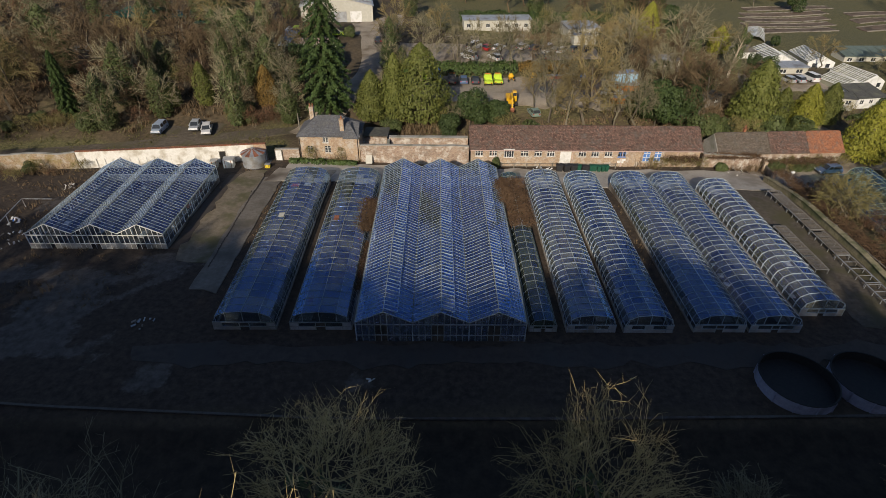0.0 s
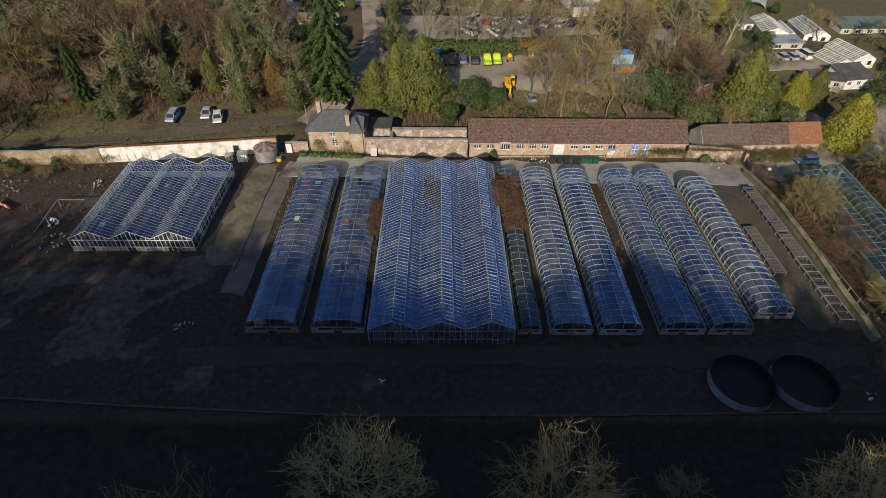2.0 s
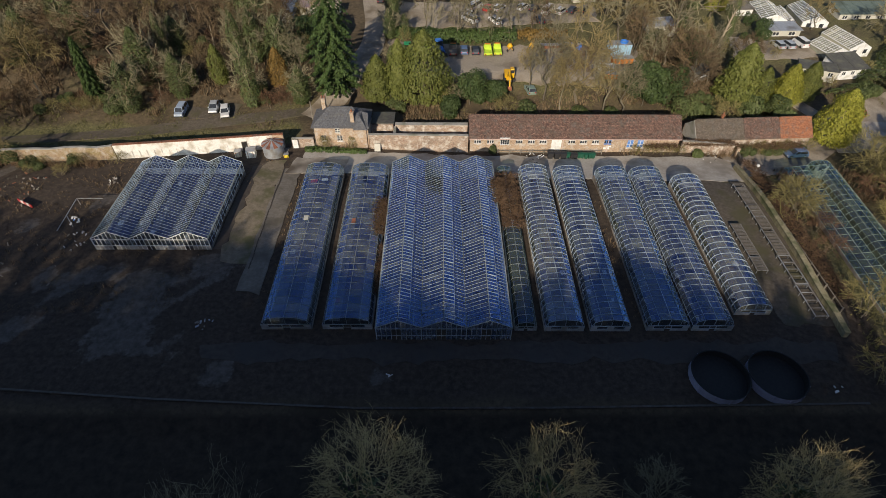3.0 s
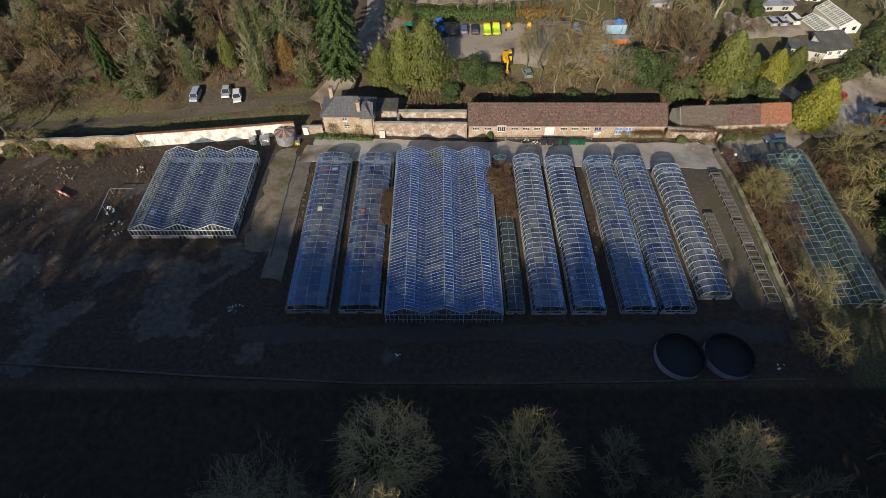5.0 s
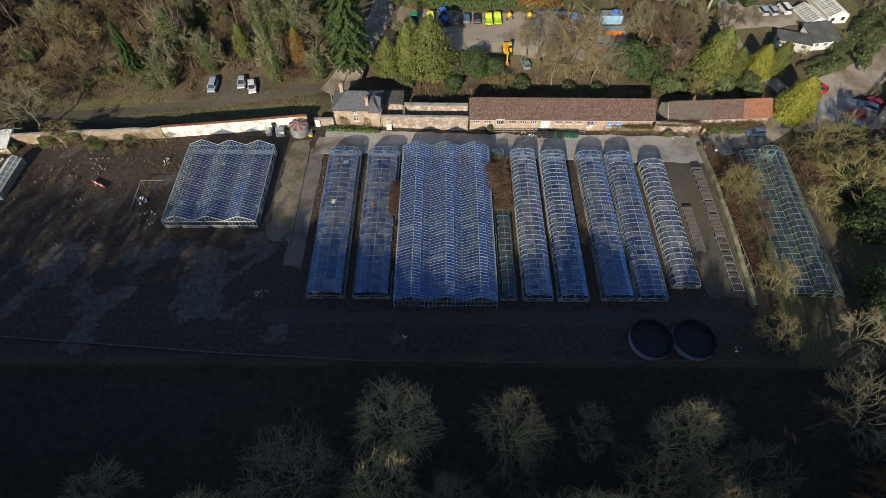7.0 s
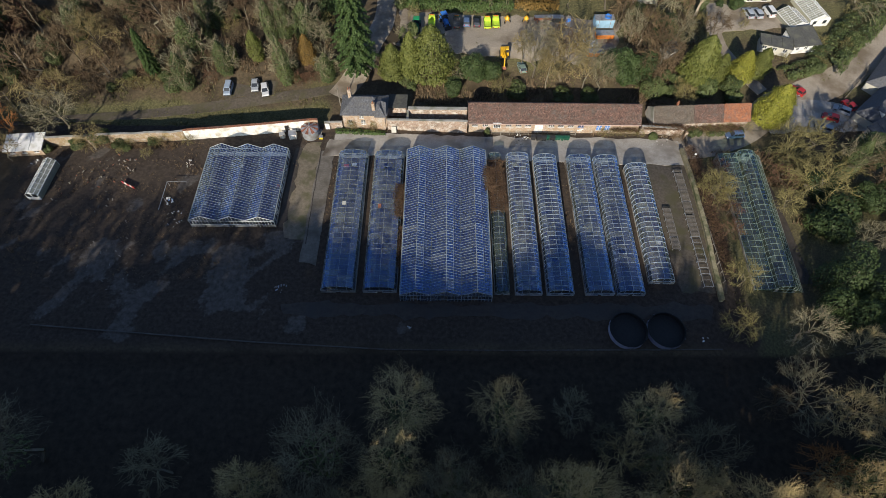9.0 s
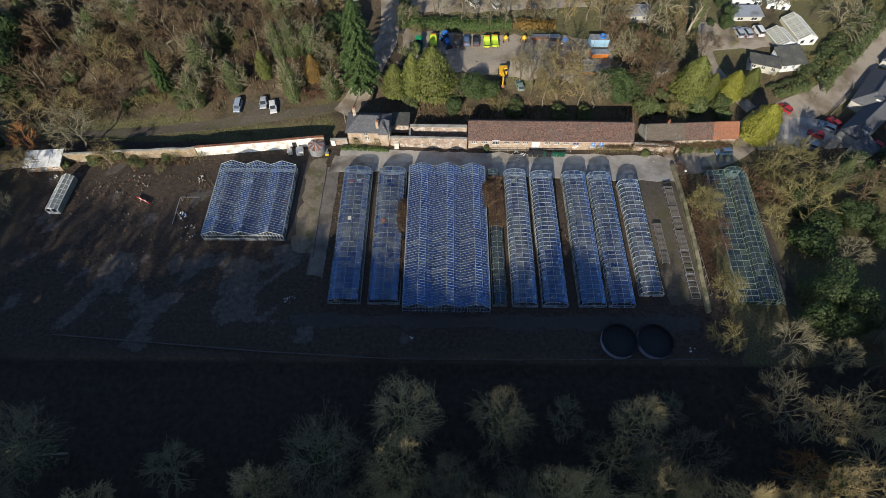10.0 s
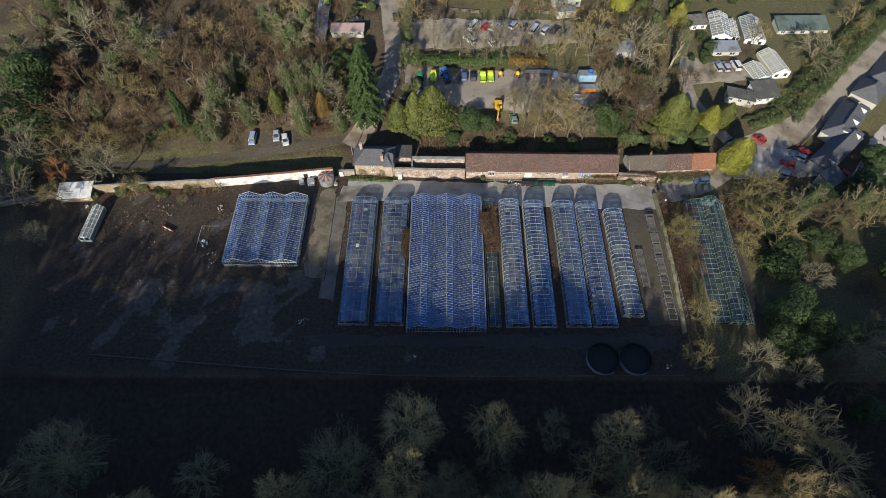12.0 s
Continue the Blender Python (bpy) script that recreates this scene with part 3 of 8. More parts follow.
sheet("pavement", "gravel turning place at the parked cars", [(-53.5, 94), (-41.5, 95.5), (-41, 99.5), (-54, 97.5)], M_TRACK, 0.07, fray=0.8)
sheet("pavement", "grey gravel contractor's yard", [(-11.5, 109.5), (42, 105), (46, 121), (-12, 124)], M_GRAVEL, 0.08, fray=1.5)
sheet("pavement", "pale gravel car park", [(-12, 130.5), (40, 134), (40, 144.5), (-10, 143.5)], M_GRAVEL, 0.08, fray=1.2)
ribbon("road", "footpath to the flat-roofed huts", [(20.5, 145), (22, 150), (23.9, 156)], 2.0, M_GRAVEL, 0.13)
sheet("pavement", "wide gravel forecourt of the warehouse", [(-24, 150), (-11, 148), (-10, 175), (-22, 163)], M_GRAVEL, 0.1, fray=1.0)
ribbon("road", "sandy lane between hedge and slate-roofed houses", [(54, 80.5), (62, 82.5), (72, 87), (82, 96), (93, 100.5), (104, 106.5), (116, 118), (128, 130), (146, 147), (170, 168)], 8.0, M_GRAVEL, 0.08)
sheet("pavement", "tarmac forecourt shaded by trees", [(78, 86), (104, 88), (101, 97), (80, 99)], M_TARMAC, 0.11, fray=1.0)
sheet("pavement", "tarmac courtyard behind the slate-roofed houses", [(108, 84), (140, 96), (150, 122), (124, 104)], M_TARMAC, 0.06, fray=1.0)
sheet("pavement", "gravel car park of the nursery", [(70, 120), (92, 122), (91.5, 128), (72, 132)], M_GRAVEL, 0.09, fray=1.0)
ribbon("road", "gravel track from the nursery car park", [(72, 124), (72.5, 114), (76, 106), (80, 100)], 3.4, M_GRAVEL, 0.07)
M_TILTH = surface("dug_soil", (0.1, 0.07, 0.05), (0.2, 0.15, 0.11), 0.95, 2.0, (0.08, 0.06, 0.04), 0.3, bump=0.5)
for px, py, wx, wy in ((96, 172, 30, 4.5), (98, 180, 32, 4.5), (101, 188, 32, 4.5), (105, 196, 32, 4.5), (110, 205, 34, 4.5), (134, 176, 22, 5), (138, 186, 22, 5), (142, 196, 22, 5)):
    sheet("planting_bed", "bare brown planting bed in the open field", [(px, py), (px + wx, py + 5), (px + wx, py + 5 + wy), (px, py + wy)], M_TILTH, 0.14, 2.5, fray=0.4)
    edging = thing("bed_edging", "weathered timber edging along a planting bed", "edging", "bed edgings")
    for e in (-0.25, wy + 0.25):
        for q in range(3):
            xa, xb = px + wx * q / 3 + 0.1, px + wx * (q + 1) / 3 - 0.1
            ya, yb = py + e + 5 * q / 3, py + e + 5 * (q + 1) / 3
            part("board", Shape().beam((xa, ya, terrain(xa, ya) + 0.1), (xb, yb, terrain(xb, yb) + 0.1), 0.1, 0.5), M_TIMBER, edging)


def low_wall(name, label, points, height, thick, material, cap=None, base=None, drop=0.4, ragged=0.0, caplabel=""):
    """A wall along a line of points, following the ground, with a coping."""
    root = thing(name, label, "wall", kind="structure")
    s, cp = Shape(), Shape()
    for k in range(len(points) - 1):
        a, b = Vector((*points[k], 0)), Vector((*points[k + 1], 0))
        m = max(1, int((b - a).length / 2.5))
        for i in range(m):
            p, q = a.lerp(b, i / m), a.lerp(b, (i + 1) / m)
            d = (q - p).normalized()
            sd = Vector((d.y, -d.x, 0)) * thick / 2
            zp, zq = (terrain(p.x, p.y), terrain(q.x, q.y)) if base is None else (base, base)
            hp = height + ragged * noise.noise(p * 0.3)
            hq = height + ragged * noise.noise(q * 0.3)
            c = [p - sd, q - sd, q + sd, p + sd]
            z = [zp, zq, zq, zp]
            h = [hp, hq, hq, hp]
            s.add([(v.x, v.y, w - drop) for v, w in zip(c, z)] + [(v.x, v.y, w + g) for v, w, g in zip(c, z, h)],
                  [(3, 2, 1, 0), (4, 5, 6, 7), (0, 1, 5, 4), (1, 2, 6, 5), (2, 3, 7, 6), (3, 0, 4, 7)])
            if cap:
                e = sd * 1.35
                c = [p - e, q - e, q + e, p + e]
                cp.add([(v.x, v.y, w + g + 0.004) for v, w, g in zip(c, z, h)] + [(v.x, v.y, w + g + 0.1) for v, w, g in zip(c, z, h)],
                       [(3, 2, 1, 0), (4, 5, 6, 7), (0, 1, 5, 4), (1, 2, 6, 5), (2, 3, 7, 6), (3, 0, 4, 7)])
    part("brickwork", s, material, root)
    if cap:
        part("coping", cp, cap, root, caplabel)
    return root


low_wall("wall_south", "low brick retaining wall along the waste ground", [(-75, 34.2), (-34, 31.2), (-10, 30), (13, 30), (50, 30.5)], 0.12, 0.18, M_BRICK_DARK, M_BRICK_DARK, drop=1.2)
low_wall("wall_east", "old brick wall grown with grass", [(54.3, 79.5), (53.6, 69), (53.2, 57), (52.5, 46), (52.2, 40)], 0.95, 0.6, M_MOSSY, M_MOSSY, ragged=0.25)
low_wall("wall_garden", "old brick garden wall, stained and patched", [(-88.5, 77.6), (-71.8, 79.1), (-58.6, 80.1)], 2.7, 0.4, M_BRICK_LICHEN, M_STONE, ragged=0.35)
white_wall = low_wall("wall_white", "limewashed garden wall with a red tile coping", [(-58.5, 80.2), (-42, 82.3), (-31.0, 83.9)], 2.9, 0.45, M_STUCCO, M_TILE_RED, caplabel="red clay tile coping")
posts = Shape()
for k in range(22):
    u = k / 21
    x, y = -58.2 + 26.6 * u, 79.9 + 3.6 * u
    posts.box(x - 0.03, y - 0.06, terrain(x, y) - 0.2, x + 0.05, y + 0.02, terrain(x, y) + 1.6)
part("buttress", posts, M_STUCCO, white_wall)
low_wall("wall_brick_end", "red brick end of the garden wall", [(-30.95, 83.9), (-29.0, 84.1)], 2.9, 0.45, M_BRICK, M_TILE_RED)
low_wall("wall_gate", "low brick wall beside the house", [(-27.6, 84.2), (-23.6, 84.4)], 1.9, 0.4, M_BRICK_OLD, M_STONE)
low_wall("wall_compartment", "tall old brick wall with lime stains", [(-13.2, 84.5), (5.2, 84.3)], 3.0, 0.45, M_BRICK_OLD, M_STONE, base=-1.1, drop=1.0, ragged=0.12)
low_wall("wall_back", "long brick wall with a wide concrete coping", [(-8.6, 88.3), (5.2, 88.3)], 3.0, 0.7, M_BRICK_OLD, M_STONE, base=-1.2, drop=1.0)
low_wall("wall_back", "short return wall of the roofless store", [(-8.6, 84.8), (-8.6, 87.9)], 2.6, 0.35, M_BRICK_OLD, M_STONE, base=-1.1, drop=1.0)
low_wall("wall_outhouse", "overgrown brick wall beside the tiled cottage", [(45.6, 84.6), (55.6, 84.4)], 2.4, 0.4, M_BRICK_OLD, M_STONE, ragged=0.3)
low_wall("wall_lane", "overgrown rubble wall on the edge of the waste ground", [(-112, 72.5), (-97, 76.4)], 1.6, 0.4, M_BRICK_OLD, None, ragged=0.4)


# ---- glasshouses ----
rng = random.Random(11)


def triple_glasshouse(name, label, x0, x1, y0, y1, spans, eave, ridge, bays, glass, vents=True):
    """A block of pitched glasshouse spans side by side: bars and panes on each slope, gutters, glazed gables and sides."""
    root = thing(name, label, "greenhouse")
    w, p = (x1 - x0) / spans, (y1 - y0) / bays
    rise = ridge - eave
    bar = 0.018 if vents else 0.017
    mesh_w = Shape().beam((0, 0, 0), (w / 2, 0, rise), bar, 0.05).mesh("glazing_bar", M_ALU)
    mesh_e = Shape().beam((0, 0, 0), (w / 2, 0, -rise), bar, 0.05).mesh("glazing_bar", M_ALU)
    g = 0.05
    k = rise / (w / 2)
    pane_w = Shape().plate([(g, g, g * k), (w / 2 - g, g, (w / 2 - g) * k), (w / 2 - g, p - g, (w / 2 - g) * k), (g, p - g, g * k)], 0.012).mesh("pane", glass)
    pane_e = Shape().plate([(g, g, -g * k), (w / 2 - g, g, -(w / 2 - g) * k), (w / 2 - g, p - g, -(w / 2 - g) * k), (g, p - g, -g * k)], 0.012).mesh("pane", glass)
    bars, panes = {0: [], 1: []}, {0: [], 1: []}
    for i in range(spans):
        xa = x0 + i * w
        for j in range(bays + 1):
            y = y0 + j * p
            bars[0].append((xa, y, eave))
            bars[1].append((xa + w / 2, y, ridge))
            if j < bays:
                for side in (0, 1):
                    panes[side].append((xa + side * w / 2, y, ridge if side else eave))
    for me, places in ((mesh_w, bars[0]), (mesh_e, bars[1]), (pane_w, panes[0]), (pane_e, panes[1])):
        pieces(me.name.split(".")[0], me, places, root, 85)
    for i in range(spans):
        xa = x0 + i * w
        part("ridge_bar", Shape().beam((xa + w / 2, y0 - 0.05, ridge + 0.03), (xa + w / 2, y1 + 0.05, ridge + 0.03), 0.045, 0.06), M_BAR, root)
        for f in (0.36, 0.66):
            for sgn in (-1, 1):
                zz = ridge - rise * f - 0.08
                part("purlin", Shape().beam((xa + w / 2 + sgn * f * w / 2, y0, zz), (xa + w / 2 + sgn * f * w / 2, y1, zz), 0.035), M_BAR, root)
        if vents:
            # a run of opening ridge lights on the east slope, each propped a little differently
            n = int((y1 - y0 - 1.0) / (4 * p))
            for v in range(n):
                ya = y0 + 0.5 + v * 4 * p
                if rng.random() < 0.06:
                    continue
                d, lift = 0.47 * w / 2, 0.18 + 0.12 * rng.random()
                xl, zl, xr, zr = xa + w / 2 + 0.05, ridge + 0.06, xa + w / 2 + 0.05 + d, ridge - k * d + lift
                vent = part("vent", Shape().plate([(xl, ya, zl), (xr, ya, zr), (xr, ya + 4 * p - 0.04, zr), (xl, ya + 4 * p - 0.04, zl)], 0.012), glass, root)
                fr = Shape()
                for e in range(5):
                    yb = ya + e * (4 * p - 0.04) / 4
                    fr.beam((xl, yb, zl + 0.02), (xr, yb, zr + 0.02), 0.04, 0.05)
                for x, z in ((xl, zl), (xr, zr)):
                    fr.beam((x, ya, z + 0.02), (x, ya + 4 * p - 0.04, z + 0.02), 0.035)
                part("vent_frame", fr, M_ALU, vent)
    for i in range(spans + 1):
        x = x0 + i * w
        part("gutter", Shape().box(x - 0.11, y0 - 0.05, eave - 0.13, x + 0.11, y1 + 0.05, eave - 0.03), M_FELT if 0 < i < spans else M_BAR, root)
        for j in range(0, bays + 1, 5):
            y = y0 + j * p
            part("post", Shape().box(x - 0.05, y - 0.05, terrain(x, y) - 0.1, x + 0.05, y + 0.05, eave - 0.13), M_ALU, root)
    # glazed sides: a low plinth, mullions, panes
    for x in (x0, x1):
        part("plinth", Shape().box(x - 0.09, y0, terrain(x, (y0 + y1) / 2) - 0.9, x + 0.09, y1, 0.35), M_CONCRETE, root)
        side_pane = Shape().box(-0.006, 0.04, 0, 0.006, 2 * p - 0.04, eave - 0.55).mesh("side_pane", glass)
        mull = Shape().box(-0.03, -0.03, 0, 0.03, 0.03, eave - 0.5).mesh("mullion", M_ALU)
        pieces("mullion", mull, [(x, y0 + j * p, 0.36) for j in range(0, bays + 1, 2)], root)
        pieces("side_pane", side_pane, [(x, y0 + j * p, 0.38) for j in range(0, bays - 1, 2) if rng.random() > 0.12], root)
        part("side_rail", Shape().beam((x, y0, 1.25), (x, y1, 1.25), 0.05), M_ALU, root)
    # gables
    pane_front = M_GLASS_FRONT if vents else glass
    for y, front in ((y0, True), (y1, False)):
        z0 = -0.1 if front else terrain((x0 + x1) / 2, y1) - 0.1
        for i in range(spans):
            xa, n = x0 + i * w, 9
            u = w / n
            top = lambda x: eave + rise * (1 - abs(x - xa - w / 2) / (w / 2))
            s = Shape()
            for j in range(n + 1):
                x = xa + j * u
                s.box(x - 0.03, y - 0.035, z0, x + 0.03, y + 0.035, top(x) - 0.02)
            s.beam((xa, y, eave), (xa + w / 2, y, ridge), 0.07, 0.08)
            s.beam((xa + w / 2, y, ridge), (xa + w, y, eave), 0.07, 0.08)
            s.box(xa, y - 0.04, eave - 0.3, xa + w, y + 0.04, eave - 0.2)
            s.box(xa, y - 0.04, 0.75, xa + w, y + 0.04, 0.82)
            part("gable_frame", s, M_WHITE if name == "nursery_glasshouse" else M_BAR, root)
            for j in range(n):
                xl, xr = xa + j * u + 0.035, xa + (j + 1) * u - 0.035
                part("gable_pane", Shape().plate([(xl, y, eave - 0.19), (xr, y, eave - 0.19), (xr, y, top(xr) - 0.06), (xl, y, top(xl) - 0.06)], 0.01), pane_front, root)
                door = front and j in (3, 4)
                if not (door and rng.random() < 0.75):
                    part("gable_pane", Shape().plate([(xl, y, 0.83), (xr, y, 0.83), (xr, y, eave - 0.31), (xl, y, eave - 0.31)], 0.01), pane_front, root)
                    part("kick_panel", Shape().box(xl, y - 0.015, z0 + 0.05, xr, y + 0.015, 0.74), M_SHEET if name == "nursery_glasshouse" else pane_front, root)
    return root


def arch(x0, x1, wall, ridge, n):
    """Corner points of a low curved roof: upright sides, then n flat facets, steep at the eaves."""
    pts = [(x0, 0.0)]
    xm, hw = (x0 + x1) / 2, (x1 - x0) / 2
    for i in range(n + 1):
        a = math.pi * (1 - i / n)
        c, s = math.cos(a), math.sin(a)
        pts.append((xm + hw * math.copysign(abs(c) ** 0.86, c), wall + (ridge - wall) * s ** 0.82))
    pts.append((x1, 0.0))
    return pts


def curved_glasshouse(name, label, x0, x1, y0, y1, bays, glass, wall=0.95, ridge=2.35, facets=6, loss=0.0, group="curved glasshouses", hoop=0.05, hoopmat=None, front=True, base=None):
    """A long curved glasshouse: hoops, lengthwise bars, a pane in each field, end frames with doors."""
    root = thing(name, label, "greenhouse", group)
    hoopmat = hoopmat or M_ALU
    pts, p = arch(x0, x1, wall, ridge, facets), (y1 - y0) / bays
    zb = base if base is not None else 0.0
    s = Shape().sweep([(x, z if z else -0.2) for x, z in pts], hoop, hoop * 1.2)
    me = s.mesh("hoop", hoopmat)
    pieces("hoop", me, [(0, y0 + j * p, zb) for j in range(bays + 1)], root)
    for k, (x, z) in enumerate(pts[1:-1]):
        d = 0.045 if k in (0, facets) else 0.025 if k != facets // 2 else 0.05
        part("ridge_bar" if k == facets // 2 else "lengthwise_bar", Shape().beam((x, y0, z + zb), (x, y1, z + zb), d, d), hoopmat, root)
    for k in range(len(pts) - 1):
        (xa, za), (xb, zc) = pts[k], pts[k + 1]
        upright = k in (0, len(pts) - 2)
        lo = 0.3 if upright else None
        if upright:
            xa2, xb2 = xa, xb
            za, zc = max(za, 0.28), max(zc, 0.28)
        dx, dz = xb - xa, zc - za
        ln = math.hypot(dx, dz)
        nx, nz = dz / ln * (hoop * 0.6 + 0.02), -dx / ln * (hoop * 0.6 + 0.02)
        me = Shape().plate([(xa + nx, 0.006, za + nz), (xb + nx, 0.006, zc + nz), (xb + nx, p - 0.006, zc + nz), (xa + nx, p - 0.006, za + nz)], 0.01).mesh("pane", glass)
        pieces("pane", me, [(0, y0 + j * p, zb) for j in range(bays) if rng.random() > loss * (2.2 if upright else 1)], root, 13)
    for x in (x0, x1):
        part("plinth", Shape().box(x - 0.08, y0, zb - 1.2, x + 0.08, y1, zb + 0.26), M_CONCRETE, root)
    # end frames
    for y, south in ((y0, True), (y1, False)):
        z0 = zb - (0.15 if south else 1.6)
        wdt = x1 - x0
        s = Shape()
        s.box(x0 - 0.03, y - 0.05, zb + wall + 0.02, x1 + 0.03, y + 0.05, zb + wall + 0.12)
        cuts = [x0, x0 + wdt * 0.14, x0 + wdt * 0.42, x0 + wdt * 0.58, x0 + wdt * 0.86, x1]
        for x in cuts:
            s.box(x - 0.035, y - 0.04, z0, x + 0.035, y + 0.04, zb + wall + 0.02)
        s.box(x0, y - 0.035, zb + 0.42, x1, y + 0.035, zb + 0.48)
        for x, z in pts[2:-2]:
            s.box(x - 0.025, y - 0.03, zb + wall + 0.12, x + 0.025, y + 0.03, zb + z - 0.03)
        part("end_frame", s, hoopmat, root)
        for k in range(len(cuts) - 1):
            a, b = cuts[k] + 0.04, cuts[k + 1] - 0.04
            if k in (0, 4):
                part("end_panel", Shape().box(a, y - 0.02, z0, b, y + 0.02, zb + wall), M_SHEET, root)
            elif k in (1, 3):
                part("end_panel", Shape().box(a, y - 0.02, z0, b, y + 0.02, zb + 0.41), M_SHEET, root)
                part("end_pane", Shape().box(a, y - 0.006, zb + 0.49, b, y + 0.006, zb + wall), glass, root)
            elif rng.random() < 0.4 or not south:
                part("door", Shape().box(a, y - 0.02, z0, b, y + 0.02, zb + wall), M_SHEET, root)
        up = [(x, z) for x, z in pts[1:-1]]
        for (xa, za), (xb, zc) in zip(up[:-1], up[1:]):
            part("end_pane", Shape().plate([(xa + 0.03, y, zb + wall + 0.13), (xb - 0.03, y, zb + wall + 0.13), (xb - 0.03, y, zb + max(zc - 0.05, wall + 0.14)), (xa + 0.03, y, zb + max(za - 0.05, wall + 0.14))], 0.008), glass, root)
    return root


triple_glasshouse("glasshouse", "large triple-span glasshouse with close white glazing bars", -8.2, 8.9, 39.7, 75.1, 3, 2.45, 3.85, 58, M_GLASS)
triple_glasshouse("nursery_glasshouse", "smaller triple-span glasshouse with white framed gables", -51.2, -34.2, 56.0, 75.2, 3, 2.25, 3.6, 32, M_GLASS_NAVY, vents=False)
curved_glasshouse("curved_glasshouse", "long curved glasshouse with wide panes, red cloth inside", -23.2, -16.8, 41.3, 75.0, 28, M_GLASS_OLD, facets=6, hoop=0.024, hoopmat=M_BAR, ridge=2.45)
curved_glasshouse("curved_glasshouse", "long curved glasshouse with wide panes beside brown brambles", -15.3, -8.95, 41.3, 75.0, 28, M_GLASS_OLD, facets=6, hoop=0.024, hoopmat=M_BAR, ridge=2.4)
curved_glasshouse("curved_glasshouse", "narrow low curved glasshouse half buried in dead brambles", 9.6, 12.4, 41.1, 75.2, 26, M_GLASS_GREEN, wall=0.75, ridge=1.7, facets=4, loss=0.0, hoop=0.03, hoopmat=M_BAR)
curved_glasshouse("curved_glasshouse", "long curved glasshouse with many broken panes, white ridge", 13.5, 18.5, 41.0, 74.8, 33, M_GLASS_CLEAR, loss=0.0)
curved_glasshouse("curved_glasshouse", "long curved glasshouse with small panes and patched roof", 19.45, 24.5, 41.0, 74.4, 33, M_GLASS_OLD, loss=0.0)
curved_glasshouse("curved_glasshouse", "long curved glasshouse with pale hoops and white sill", 26.8, 32.1, 41.1, 74.4, 33, M_GLASS_OLD, loss=0.0, hoop=0.034)
curved_glasshouse("curved_glasshouse", "long curved glasshouse with pale hoops and misty panel", 32.65, 37.9, 41.1, 74.3, 33, M_GLASS_OLD, loss=0.0, hoop=0.034)
curved_glasshouse("curved_glasshouse", "shorter curved glasshouse with bold pale hoops", 39.3, 44.0, 43.7, 72.2, 24, M_GLASS_CLEAR, loss=0.0, hoop=0.065, ridge=2.3)

M_GREENED = surface("greened_aluminium", (0.2, 0.26, 0.23), (0.32, 0.38, 0.34), 0.6, 3.0, (0.15, 0.19, 0.14), 0.6)
def aisled_glasshouse():
    """The old curved house beyond the east wall: a raised curved nave with a lean-to aisle on each side."""
    root = curved_glasshouse("aisled_glasshouse", "old aisled glasshouse with a curved middle roof, grown green", 64.3, 68.2, 42.2, 76.2, 25, M_GLASS_GREEN, wall=1.5, ridge=2.8, loss=0.005, group="", base=-0.4, hoop=0.035, hoopmat=M_GREENED)
    p = 34.0 / 25
    for xa, za, xb, zc in ((60.6, 0.5, 64.2, 1.15), (69.7, 0.45, 68.3, 1.15)):
        me = Shape().beam((xa, 0, za), (xb, 0, zc), 0.05).mesh("rafter", M_GREENED)
        pieces("rafter", me, [(0, 42.2 + j * p, 0) for j in range(26)], root)
        for f in (0.0, 0.33, 0.67):
            x, z = xa + (xb - xa) * f, za + (zc - za) * f
            part("lengthwise_bar", Shape().beam((x, 42.2, z), (x, 76.2, z), 0.05), M_GREENED, root)
            x2, z2 = xa + (xb - xa) * (f + 0.33), za + (zc - za) * (f + 0.33)
            me = Shape().plate([(x, 0.04, z), (x2, 0.04, z2), (x2, p - 0.04, z2), (x, p - 0.04, z)], 0.01).mesh("pane", M_GLASS_GREEN)
            pieces("pane", me, [(0, 42.2 + j * p, 0) for j in range(25) if rng.random() > 0.01], root)
        part("plinth", Shape().box(xa - 0.08, 42.2, -2.6, xa + 0.08, 76.2, za), M_CONCRETE, root)
        lo, hi = min(xa, xb), max(xa, xb)
        zl, zr = (za, zc) if xa < xb else (zc, za)
        part("end_panel", Shape().plate([(lo, 42.2, -0.7), (hi, 42.2, -0.7), (hi, 42.2, zr - 0.06), (lo, 42.2, zl - 0.06)], 0.03), M_GLASS_GREEN, root)
        part("end_panel", Shape().plate([(lo, 76.2, -2.4), (hi, 76.2, -2.4), (hi, 76.2, zr - 0.06), (lo, 76.2, zl - 0.06)], 0.03), M_GLASS_GREEN, root)
    # the house stands a little askew to the others
    root.matrix_world = pose(64.2, 42.2, 0, 0, 0, -3.1) @ pose(-65.6, -42.2, 0)


aisled_glasshouse()


